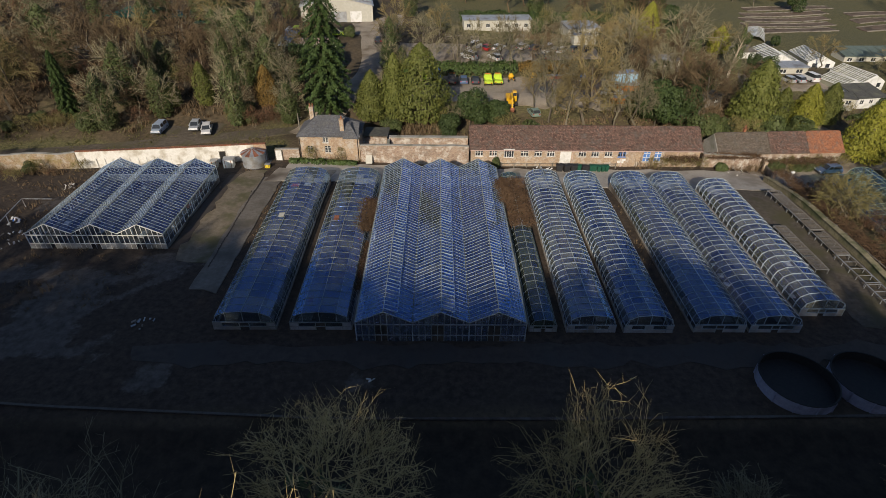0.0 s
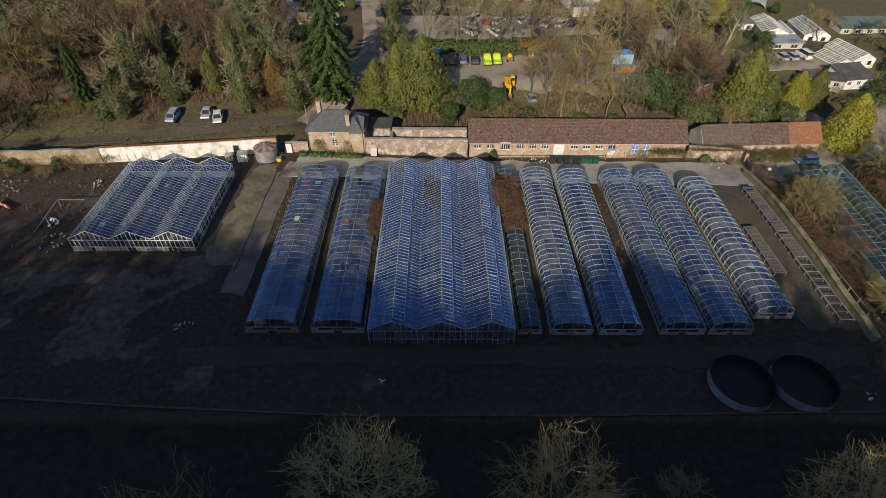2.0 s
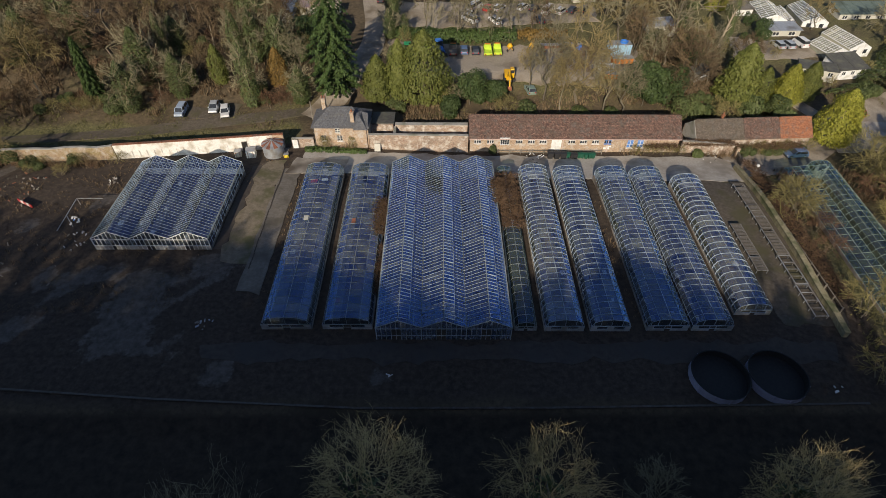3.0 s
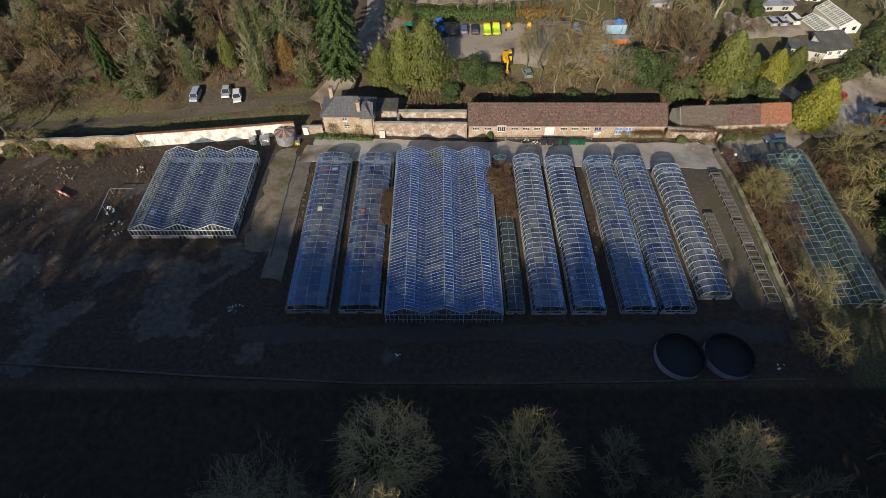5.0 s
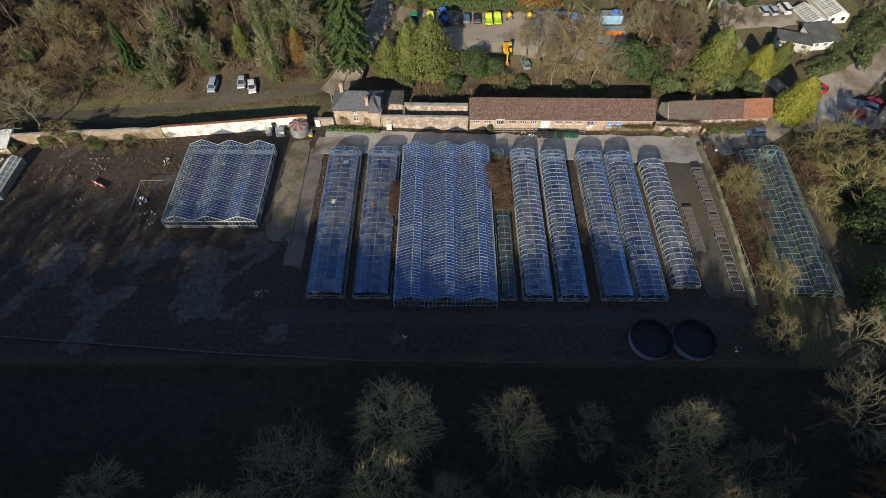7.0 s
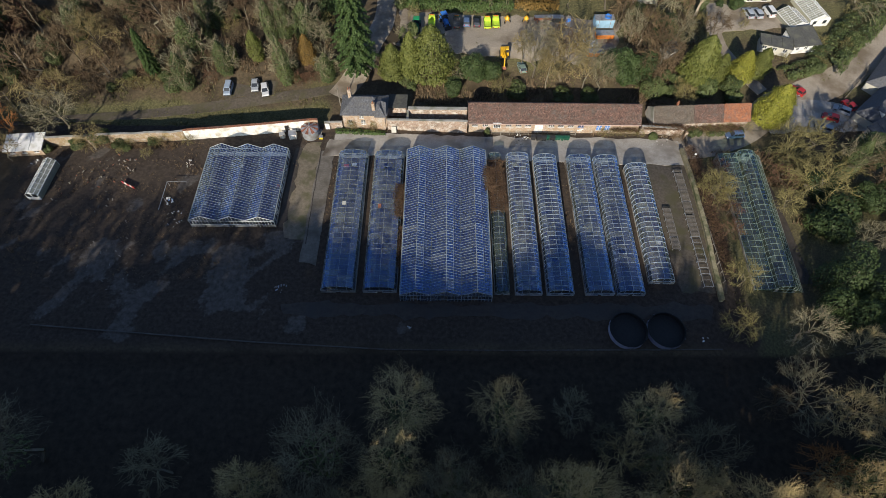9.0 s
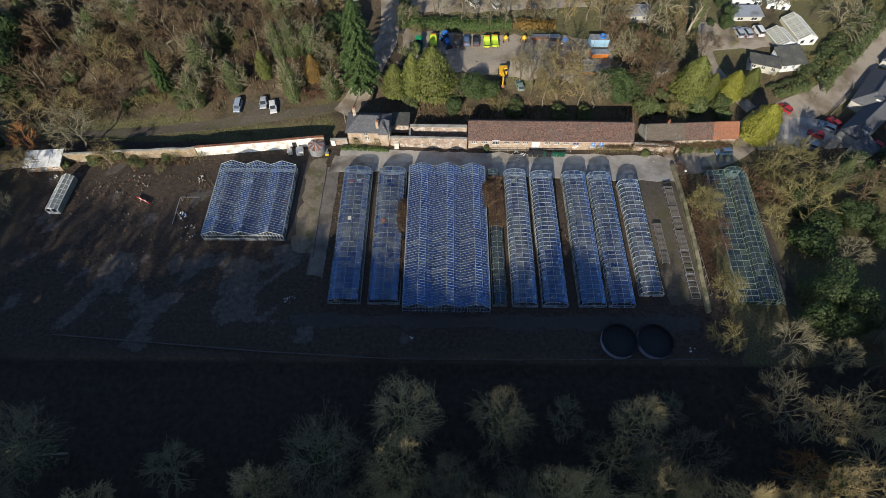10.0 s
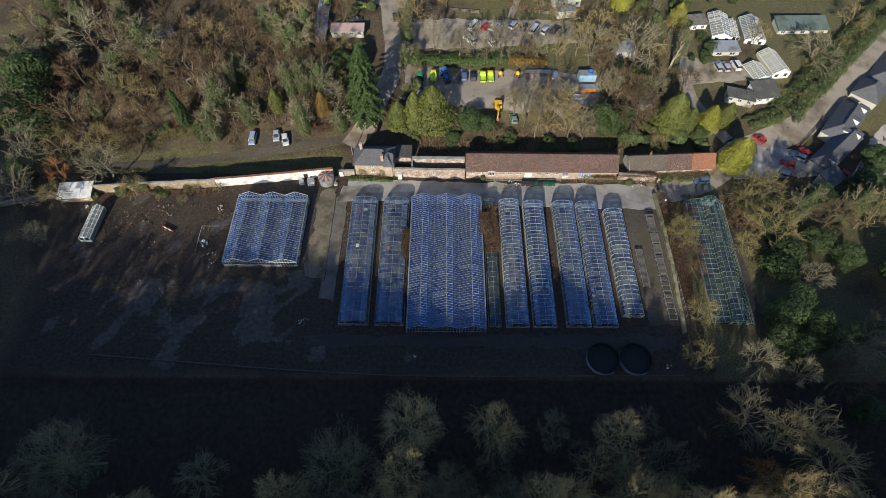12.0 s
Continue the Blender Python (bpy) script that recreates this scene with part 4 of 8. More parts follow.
# ---- buildings ----
def pierced(s, a, b, z0, z1, thick, holes):
    """A wall from a to b (points on the ground plan) as masonry round its openings. holes: (from, to, low, high) along the wall."""
    a, b = Vector((*a, 0)), Vector((*b, 0))
    d = (b - a).normalized()
    nrm = Vector((d.y, -d.x, 0))
    us = sorted({0.0, (b - a).length, *[h[0] for h in holes], *[h[1] for h in holes]})
    zs = sorted({z0, z1, *[max(z0, h[2]) for h in holes], *[min(z1, h[3]) for h in holes]})
    nu, nz = len(us), len(zs)
    pts = []
    for depth in (0.0, thick):
        for z in zs:
            for u in us:
                p = a + d * u - nrm * depth
                pts.append((p.x, p.y, z))
    at = lambda i, j, k: k * nu * nz + j * nu + i

    def solid(i, j):
        if not (0 <= i < nu - 1 and 0 <= j < nz - 1):
            return False
        u, z = (us[i] + us[i + 1]) / 2, (zs[j] + zs[j + 1]) / 2
        return not any(h[0] < u < h[1] and h[2] < z < h[3] for h in holes)

    fs = []
    for j in range(nz - 1):
        for i in range(nu - 1):
            if not solid(i, j):
                continue
            fs.append((at(i, j, 0), at(i + 1, j, 0), at(i + 1, j + 1, 0), at(i, j + 1, 0)))
            fs.append((at(i, j + 1, 1), at(i + 1, j + 1, 1), at(i + 1, j, 1), at(i, j, 1)))
            for di, dj, e in ((-1, 0, ((i, j), (i, j + 1))), (1, 0, ((i + 1, j + 1), (i + 1, j))), (0, -1, ((i + 1, j), (i, j))), (0, 1, ((i, j + 1), (i + 1, j + 1)))):
                if not solid(i + di, j + dj):
                    (p, q), (v, w) = e
                    fs.append((at(p, q, 0), at(v, w, 0), at(v, w, 1), at(p, q, 1)))
    s.add(pts, fs)


def casement(parent, x0, x1, z0, z1, y, lights=3, rows=1, material=None, name="window"):
    """A window set back in its opening: frame with mullions over dark panes."""
    material = material or M_WHITE
    s = Shape()
    lw, rh = (x1 - x0) / lights, (z1 - z0) / rows
    pierced(s, (x0, y), (x1, y), z0, z1, 0.08, [(lw * i + 0.04, lw * (i + 1) - 0.04, z0 + rh * j + 0.035, z0 + rh * (j + 1) - 0.035) for i in range(lights) for j in range(rows)])
    root = part(name, s, material, parent)
    for k in range(lights):
        a, b = x0 + (x1 - x0) * k / lights, x0 + (x1 - x0) * (k + 1) / lights
        part("pane", Shape().box(a + 0.04, y + 0.05, z0 + 0.06, b - 0.04, y + 0.058, z1 - 0.06), M_PANE, root)
    part("sill", Shape().box(x0 - 0.08, y - 0.2, z0 - 0.09, x1 + 0.08, y + 0.06, z0 - 0.005), material, root)
    return root


def gable_roof(parent, x0, x1, y0, y1, eave, ridge, material, thick=0.16, hang=0.3, name="roof", hip=0.0):
    """Two roof slopes along x with overhang; hip: how far the ridge stops short of each end."""
    ym = (y0 + y1) / 2
    drop = (ridge - eave) / (ym - y0) * hang
    a, b, c, d = x0 - hang, x1 + hang, y0 - hang, y1 + hang
    e = eave - drop
    s = Shape()
    if hip:
        r0, r1 = (x0 + hip, ym, ridge), (x1 - hip, ym, ridge)
        lo = [(a, c, e), (b, c, e), (b, d, e), (a, d, e)]
        pts = lo + [r0, r1] + [(p[0], p[1], p[2] - thick) for p in lo]
        s.add(pts, [(0, 1, 5, 4), (1, 2, 5), (2, 3, 4, 5), (3, 0, 4), (6, 9, 8, 7), (0, 6, 7, 1), (1, 7, 8, 2), (2, 8, 9, 3), (3, 9, 6, 0)])
    else:
        pr = [(c, e), (ym, ridge), (d, e), (d, e - thick), (ym, ridge - thick * 1.2), (c, e - thick)]
        pts = [(x, y, z) for x in (a, b) for y, z in pr]
        s.add(pts, [(0, 1, 4, 5), (1, 2, 3, 4), (6, 11, 10, 7), (7, 10, 9, 8), (0, 6, 7, 1), (1, 7, 8, 2), (2, 8, 9, 3), (3, 9, 10, 4), (4, 10, 11, 5), (5, 11, 6, 0)])
    roof = part(name, s, material, parent)
    rd = Shape()
    n = int((x1 - x0 - 2 * hip) / 0.45)
    for k in range(max(1, n)):
        xa = x0 + hip + (x1 - x0 - 2 * hip) * k / max(1, n)
        xb = x0 + hip + (x1 - x0 - 2 * hip) * (k + 1) / max(1, n)
        rd.beam((xa, ym, ridge + 0.05), (xb - 0.02, ym, ridge + 0.05 + 0.01 * (k % 2)), 0.22, 0.12)
    part("ridge_tiles", rd, material, roof)
    return roof


def gable_end(s, x, y0, y1, eave, ridge, thick):
    ym = (y0 + y1) / 2
    pts = [(xx, y, z) for xx in (x, x + thick) for y, z in ((y0, eave), (y1, eave), (ym, ridge - 0.18))]
    s.add(pts, [(0, 1, 2), (5, 4, 3), (0, 3, 4, 1), (1, 4, 5, 2), (2, 5, 3, 0)])


def chimney(parent, x, y, z0, z1, w=0.6, d=0.6, pots=1, material=None):
    st = part("chimney", Shape().box(x - w / 2, y - d / 2, z0, x + w / 2, y + d / 2, z1).box(x - w / 2 - 0.07, y - d / 2 - 0.07, z1 + 0.002, x + w / 2 + 0.07, y + d / 2 + 0.07, z1 + 0.16), material or M_BRICK, parent)
    for k in range(pots):
        px = x + (k - (pots - 1) / 2) * 0.45
        part("chimney_pot", Shape().ring(px, y, z1 + 0.16, z1 + 0.7, 0.15, 0.12, 10), M_TILE_RED, st)


def brick_barn():
    """The long single-storey brick range with a clay tile roof."""
    x0, x1, y0, y1, z0, eave, ridge = 5.6, 44.9, 84.5, 91.0, -1.85, 1.55, 4.2
    root = thing("brick_barn", "long single-storey brick building with a mossy clay tile roof", "building")
    names = [(c - 0.65, c + 0.65, 3) for c in (1.4, 3.8, 9.2, 11.5, 13.7, 19.1, 21.3, 23.6, 25.9)]
    holes = [(a, b, 0.0, 1.3) for a, b, n in names] + [(15.3, 17.2, z0, 1.05), (29.6, 30.8, -0.85, 1.35), (31.5, 32.7, -0.85, 1.35), (5.6, 7.3, 0.0, 1.3)]
    s = Shape()
    pierced(s, (x0, y0), (x1, y0), z0 - 0.6, eave, 0.35, holes)
    part("wall", s, M_BRICK, root)
    s = Shape()
    pierced(s, (x1, y0 + 0.35), (x1, y1), z0 - 0.6, eave, 0.35, [])
    gable_end(s, x1 - 0.35, y0, y1, eave + 0.002, ridge, 0.35)
    part("wall", s, M_BRICK, root)
    s = Shape()
    pierced(s, (x1 - 0.35, y1), (x0 + 0.35, y1), z0 - 0.6, eave, 0.35, [])
    part("wall", s, M_BRICK, root)
    s = Shape()
    pierced(s, (x0, y1), (x0, y0 + 0.35), z0 - 0.6, eave, 0.35, [])
    gable_end(s, x0, y0, y1, eave + 0.002, ridge, 0.35)
    part("wall", s, M_BRICK, root)
    part("floor", Shape().box(x0 + 0.35, y0 + 0.35, z0 - 0.3, x1 - 0.35, y1 - 0.35, z0), M_CONCRETE, root)
    for a, b, n in names:
        casement(root, x0 + a, x0 + b, 0.0, 1.3, y0 + 0.1, n, 2, M_BLUE if a > 25 else None)
    for a, b in ((29.6, 30.8), (31.5, 32.7)):
        w = casement(root, x0 + a, x0 + b, -0.85, 1.35, y0 + 0.08, 2, 3)
        part("blue_board", Shape().box(x0 + a + 0.05, y0 + 0.118, -0.8, x0 + b - 0.05, y0 + 0.126, 1.3), M_BLUE, w, "bright blue board behind the white frame")
    # bow window
    bw = part("bow_window", Shape().box(x0 + 5.6, y0 - 0.35, -0.1, x0 + 7.3, y0 - 0.004, 0.02).box(x0 + 5.5, y0 - 0.42, 1.3, x0 + 7.4, y0 - 0.004, 1.42), M_WHITE, root, "white bow window")
    for k in range(5):
        x = x0 + 5.63 + k * 0.4
        part("mullion", Shape().box(x, y0 - 0.33, 0.021, x + 0.06, y0 - 0.27, 1.299), M_WHITE, bw)
    part("pane", Shape().box(x0 + 5.65, y0 - 0.31, 0.021, x0 + 7.25, y0 - 0.3, 1.299), M_PANE, bw)
    door = part("door", Shape().box(x0 + 15.3, y0 + 0.05, z0, x0 + 17.2, y0 + 0.11, 1.05), M_WHITE, root, "white painted double door")
    part("door_handle", Shape().box(x0 + 16.22, y0 + 0.02, -0.85, x0 + 16.28, y0 + 0.049, -0.7), M_ALU, door)
    part("notice", Shape().box(x0 + 25.3, y0 - 0.03, -1.15, x0 + 26.4, y0 - 0.004, -0.75), M_WHITE, root)
    part("notice", Shape().box(x0 + 25.8, y0 - 0.03, -0.74, x0 + 26.7, y0 - 0.004, -0.4), M_WHITE, root)
    gable_roof(root, x0, x1, y0, y1, eave, ridge, M_TILE)
    part("gutter", Shape().box(x0 - 0.2, y0 - 0.44, eave - 0.42, x1 + 0.2, y0 - 0.32, eave - 0.32), M_PINK, root, "pale painted gutter")
    for x in (9.2, 23.0, 31.5, 41.0):
        part("drainpipe", Shape().box(x, y0 - 0.12, z0, x + 0.09, y0 - 0.02, eave - 0.45), M_PINK, root)


def brick_house():
    """The two-storey house in the garden wall."""
    x0, x1, y0, y1, z0, eave, ridge = -23.4, -13.3, 84.4, 90.4, -0.95, 3.75, 5.9
    root = thing("brick_house", "two-storey brick house with a hipped slate roof", "house")
    s = Shape()
    pierced(s, (x0, y0), (x1, y0), z0 - 0.6, eave, 0.35, [(1.3, 2.2, 0.5, 1.7), (4.2, 5.2, 0.5, 1.7), (4.0, 4.9, 2.35, 3.45)])
    part("wall", s, M_BRICK, root)
    for a, b in (((x1, y0 + 0.35), (x1, y1)), ((x1 - 0.35, y1), (x0 + 0.35, y1)), ((x0, y1), (x0, y0 + 0.35))):
        s = Shape()
        pierced(s, a, b, z0 - 0.6, eave, 0.35, [])
        part("wall", s, M_BRICK, root)
    part("floor", Shape().box(x0 + 0.36, y0 + 0.36, 2.0, x1 - 0.36, y1 - 0.36, 2.2), M_TIMBER, root)
    for a, b, lo, hi in ((1.3, 2.2, 0.5, 1.7), (4.2, 5.2, 0.5, 1.7), (4.0, 4.9, 2.35, 3.45)):
        casement(root, x0 + a, x0 + b, lo, hi, y0 + 0.1, 2, 3)
    gable_roof(root, x0, x1, y0, y1, eave, ridge, M_SLATE, hip=2.9)
    # small front wing under its own hip
    s = Shape().box(-15.6, 84.0, z0 - 0.6, -13.6, 84.39, eave - 0.3)
    part("wall", s, M_BRICK, root)
    s = Shape().add([(-15.9, 83.7, eave - 0.5), (-13.3, 83.7, eave - 0.5), (-13.3, 86.6, eave + 1.35), (-15.9, 86.6, eave + 1.35), (-14.6, 85.0, eave + 1.45), (-14.6, 87.0, eave + 1.5)],
                    [(0, 1, 4), (1, 2, 5, 4), (3, 0, 4, 5), (0, 3, 2, 1)])
    part("roof", s, M_SLATE, root)
    chimney(root, -21.6, 88.6, 4.8, 6.9, 0.7, 1.0, 2)
    chimney(root, -16.1, 85.2, 3.9, 6.0, 0.65, 0.5, 1)
    part("drainpipe", Shape().box(x0 + 0.05, y0 - 0.12, z0, x0 + 0.15, y0 - 0.01, eave - 0.2), M_DARK, root)
    s = Shape().box(-13.2, 88.4, -0.9, -9.0, 92.6, 1.6)
    part("outbuilding", s, M_BRICK_OLD, root)
    part("outbuilding_roof", Shape().plate([(-13.19, 88.2, 1.9), (-8.8, 88.2, 1.9), (-8.8, 92.9, 1.62), (-13.19, 92.9, 1.62)], 0.1), M_FELT, root)
    part("board", Shape().plate([(-12.3, 83.2, -0.95), (-11.2, 83.2, -0.95), (-11.2, 83.9, 0.3), (-12.3, 83.9, 0.3)], 0.03), M_CLAD, root, "pale board leaning on the wall")


def tiled_cottage():
    """The low range beyond the barn, old tiles at one end and new red ones at the other."""
    root = thing("tiled_cottage", "low cottage range with old brown and newer red roof tiles", "building", at=(47.4, 86.0, 0), turn=3.4)
    z0, eave, ridge, dp = -2.6, 0.25, 2.7, 5.4
    s = Shape().box(1.3, 0, z0 - 0.8, 24.2, 0.35, eave)
    part("wall", s, M_BRICK_OLD, root)
    for y, x in ((dp - 0.35, None),):
        part("wall", Shape().box(1.3, y, z0 - 0.8, 24.2, y + 0.35, eave), M_BRICK_OLD, root)
    for x in (1.3, 23.85):
        s = Shape().box(x, 0.351, z0 - 0.8, x + 0.35, dp - 0.351, eave)
        gable_end(s, x, 0, dp, eave + 0.002, ridge, 0.35)
        part("wall", s, M_STONE if x < 2 else M_BRICK_OLD, root)
    gable_roof(root, 1.7, 10.6, 0, dp, eave, ridge - 0.02, M_TILE_DARK, name="roof")
    gable_roof(root, 11.25, 17.7, 0, dp, eave, ridge, M_TILE, name="roof")
    gable_roof(root, 18.35, 24.2, 0, dp, eave, ridge + 0.02, M_TILE_RED, name="roof")
    chimney(root, 6.8, 2.9, 2.0, 3.3, 0.4, 0.4, 1, M_TILE_RED)



def slate_house(at, turn, length, depth, eave, ridge, dormers=0, porch=0.0, label=""):
    root = thing("slate_house", label or "pale rendered house with a slate roof", "house", "slate-roofed houses", at=at, turn=turn)
    s = Shape()
    pierced(s, (0, 0), (length, 0), -1.5, eave, 0.3, [(1.5 + 3 * k, 2.6 + 3 * k, 0.9, 2.1) for k in range(int((length - 2) / 3))])
    part("wall", s, M_CLAD, root)
    for k in range(int((length - 2) / 3)):
        casement(root, 1.5 + 3 * k, 2.6 + 3 * k, 0.9, 2.1, 0.1, 2, 2)
    part("wall", Shape().box(0, depth - 0.3, -1.5, length, depth, eave), M_CLAD, root)
    for x in (0, length - 0.3):
        s = Shape().box(x, 0.301, -1.5, x + 0.3, depth - 0.301, eave)
        part("wall", s, M_CLAD, root)
    gable_roof(root, 0, length, 0, depth, eave, ridge, M_SLATE, hip=depth * 0.42)
    for k in range(dormers):
        x = 2.2 + k * (length - 4) / max(1, dormers - 1) if dormers > 1 else length / 2
        z = eave + 0.35 * (ridge - eave)
        d = part("dormer", Shape().box(x - 0.7, 0.5, z - 0.3, x + 0.7, depth * 0.38, z + 0.9), M_WHITE, root)
        part("dormer_roof", Shape().plate([(x - 0.85, 0.3, z + 0.904), (x + 0.85, 0.3, z + 0.904), (x + 0.85, depth * 0.45, z + 1.15), (x - 0.85, depth * 0.45, z + 1.15)], 0.08), M_SLATE, d)
        part("dormer_pane", Shape().box(x - 0.55, 0.485, z - 0.05, x + 0.55, 0.497, z + 0.75), M_PANE, d)
    return root


def hut(name, label, at, turn, length, depth, height, wall, roof, slope=0.25, windows=3, category="hut", fall=True):
    """A flat- or pent-roofed hut with a row of windows."""
    root = thing(name, label, category, at=at, turn=turn)
    s = Shape()
    gap = length / max(1, windows)
    holes = [(gap * k + gap * 0.3, gap * k + gap * 0.7, 1.0, min(2.0, height - 0.4)) for k in range(windows)]
    pierced(s, (0, 0), (length, 0), -1.0, height, 0.15, holes)
    part("wall", s, wall, root)
    for u0, u1, lo, hi in holes:
        casement(root, u0, u1, lo, hi, 0.04, 2, 1)
    part("wall", Shape().box(0, depth - 0.15, -1.0, length, depth, height + slope), wall, root)
    for x in (0, length - 0.15):
        s = Shape()
        pts = [(xx, y, z) for xx in (x, x + 0.15) for y, z in ((0.151, -1.0), (depth - 0.151, -1.0), (depth - 0.151, height + slope), (0.151, height))]
        s.add(pts, [(0, 3, 2, 1), (4, 5, 6, 7), (0, 1, 5, 4), (1, 2, 6, 5), (2, 3, 7, 6), (3, 0, 4, 7)])
        part("wall", s, wall, root)
    r = part("roof", Shape().plate([(-0.3, -0.35, height + 0.01), (length + 0.3, -0.35, height + 0.01), (length + 0.3, depth + 0.3, height + slope + 0.02), (-0.3, depth + 0.3, height + slope + 0.02)], 0.12), roof, root)
    n = max(2, int(length / 2.4))
    for k in range(n + 1):
        x = -0.28 + (length + 0.56) * k / n
        part("roof_rib", Shape().beam((x, -0.33, height + 0.17), (x, depth + 0.28, height + slope + 0.18), 0.07), roof, r)
    return root


def warehouse():
    root = thing("warehouse", "pale ribbed steel warehouse with a grey pitched roof", "warehouse", at=(-38.6, 161.0, 4.2), turn=9)
    L, D, e, r = 20.0, 26.0, 5.4, 8.0
    s = Shape()
    pierced(s, (0, 0), (L, 0), -0.8, e, 0.2, [(13.6, 16.8, -0.8, 4.0), (9.0, 12.6, -0.8, 4.0)])
    s.add([(0, 0, e), (L, 0, e), (L / 2, 0, r - 0.1), (0, 0.2, e), (L, 0.2, e), (L / 2, 0.2, r - 0.1)], [(0, 1, 2), (5, 4, 3), (0, 2, 5, 3), (1, 4, 5, 2)])
    part("wall", s, M_CLAD, root)
    for x in (0, L - 0.2):
        part("wall", Shape().box(x, 0.201, -0.8, x + 0.2, D, e), M_CLAD, root)
    part("wall", Shape().box(0.21, D - 0.2, -0.8, L - 0.21, D, e), M_CLAD, root)
    for k in range(14):
        x = 0.2 + k * 1.44
        if not 8.9 < x < 16.9:
            part("cladding_rib", Shape().box(x, -0.05, -0.5, x + 0.1, -0.003, e - 0.05), M_CLAD, root)
    part("roller_door", Shape().box(13.6, 0.06, -0.8, 16.8, 0.12, 4.0), M_WHITE, root)
    part("roller_door", Shape().box(9.0, 0.06, -0.8, 12.6, 0.12, 4.0), M_SHEET, root, "grey steel roller door")
    for x, sg in ((-0.4, 1), (L + 0.4, -1)):
        part("roof", Shape().plate([(x, -0.3, e - 0.1), (L / 2, -0.3, r), (L / 2, D + 0.3, r), (x, D + 0.3, e - 0.1)] if sg > 0 else [(L / 2, -0.3, r), (x, -0.3, e - 0.1), (x, D + 0.3, e - 0.1), (L / 2, D + 0.3, r)], 0.1), M_SHEET, root)
    for k in range(18):
        y = k * 1.5
        part("roof_rib", Shape().beam((0, y, e + 0.14), (L / 2, y, r + 0.12), 0.09).beam((L / 2, y, r + 0.12), (L, y, e + 0.14), 0.09), M_SHEET, root)


def small_glasshouse(at, turn, wdt, length, eave, ridge, bays, label, glass=None, name="nursery_house"):
    """A single-span white-framed glasshouse whose ridge runs along its own y."""
    root = thing(name, label, "greenhouse", "nursery glasshouses", at=at, turn=turn)
    glass = glass or M_GLASS_PALE
    p = length / bays
    k = (ridge - eave) / (wdt / 2)
    for sgn in (-1, 1):
        bar = Shape().beam((sgn * wdt / 2, 0, eave), (0, 0, ridge), 0.1).mesh("glazing_bar", M_WHITE)
        c = [(sgn * wdt / 2, 0.06, eave), (0, 0.06, ridge), (0, p - 0.06, ridge), (sgn * wdt / 2, p - 0.06, eave)]
        pane = Shape().plate(c if sgn < 0 else [c[1], c[0], c[3], c[2]], 0.012).mesh("pane", glass)
        pieces("glazing_bar", bar, [(0, j * p, 0) for j in range(bays + 1)], root)
        pieces("pane", pane, [(0, j * p, 0) for j in range(bays)], root)
        part("gutter", Shape().beam((sgn * wdt / 2, 0, eave), (sgn * wdt / 2, length, eave), 0.14), M_WHITE, root)
        part("purlin", Shape().beam((sgn * wdt / 4, 0, (eave + ridge) / 2), (sgn * wdt / 4, length, (eave + ridge) / 2), 0.09), M_WHITE, root)
        part("side_wall", Shape().box(sgn * wdt / 2 - 0.05, 0.1, -1.0, sgn * wdt / 2 + 0.05, length - 0.1, eave - 0.08), glass, root)
    part("ridge_bar", Shape().beam((0, -0.1, ridge + 0.02), (0, length + 0.1, ridge + 0.02), 0.14), M_WHITE, root)
    for y in (0, length):
        s = Shape()
        s.add([(x, yy, z) for yy in (y - 0.06, y + 0.06) for x, z in ((-wdt / 2, -1.0), (wdt / 2, -1.0), (wdt / 2, eave), (0, ridge), (-wdt / 2, eave))],
              [(4, 3, 2, 1, 0), (5, 6, 7, 8, 9), (0, 1, 6, 5), (1, 2, 7, 6), (2, 3, 8, 7), (3, 4, 9, 8), (4, 0, 5, 9)])
        g = part("gable", s, M_WHITE, root, "white boarded gable")
        for sg in (-1, 1):
            part("window", Shape().box(sg * wdt * 0.25 - 0.5, y - 0.08, 0.9, sg * wdt * 0.25 + 0.5, y - 0.063, 1.9), M_PANE, g)
    return root


M_BLUE = surface("blue_paint", (0.08, 0.2, 0.5), (0.12, 0.26, 0.58), 0.5, 3.0)
M_PINK = surface("faded_pink_paint", (0.5, 0.36, 0.32), (0.6, 0.44, 0.38), 0.6, 3.0)
brick_barn()
brick_house()
tiled_cottage()
warehouse()
hut("flat_roofed_hut", "long cream hut with a pale felt roof", (6.9, 155.1, 4.8), 4, 18.5, 5.0, 2.9, M_CLAD, M_SHEET, windows=7)
hut("flat_roofed_hut", "cream hut with a stepped pale roof", (34.6, 150.1, 3.9), 6, 8.6, 8.0, 2.9, M_CLAD, M_SHEET, windows=4)
slate_house((103.2, 87.6, -3.9), 41, 18.5, 5.6, 2.9, 5.4, 2)
slate_house((111.6, 97.6, -3.8), 48, 16.5, 7.0, 3.0, 5.7, 3, label="pale house with slate roof and small dormers")
slate_house((126.2, 112.6, -3.4), 48, 8.5, 7.4, 3.3, 6.4, 0, label="pale gabled house with a broad slate roof")
slate_house((133.0, 119.0, -2.8), 50, 16.0, 7.0, 3.0, 5.8, 2, label="slate-roofed house with white dormers")
small_glasshouse((87.2, 139.6, -0.3), -7.5, 6.2, 12.0, 2.2, 3.5, 10, "white-framed glasshouse of the plant nursery")
small_glasshouse((97.3, 138.2, -0.4), -6, 6.4, 11.5, 2.2, 3.7, 14, "white-gabled glasshouse of the plant nursery")
small_glasshouse((91.9, 140.0, -0.3), -7, 2.3, 9.5, 1.6, 2.2, 8, "narrow low glasshouse between two larger ones")
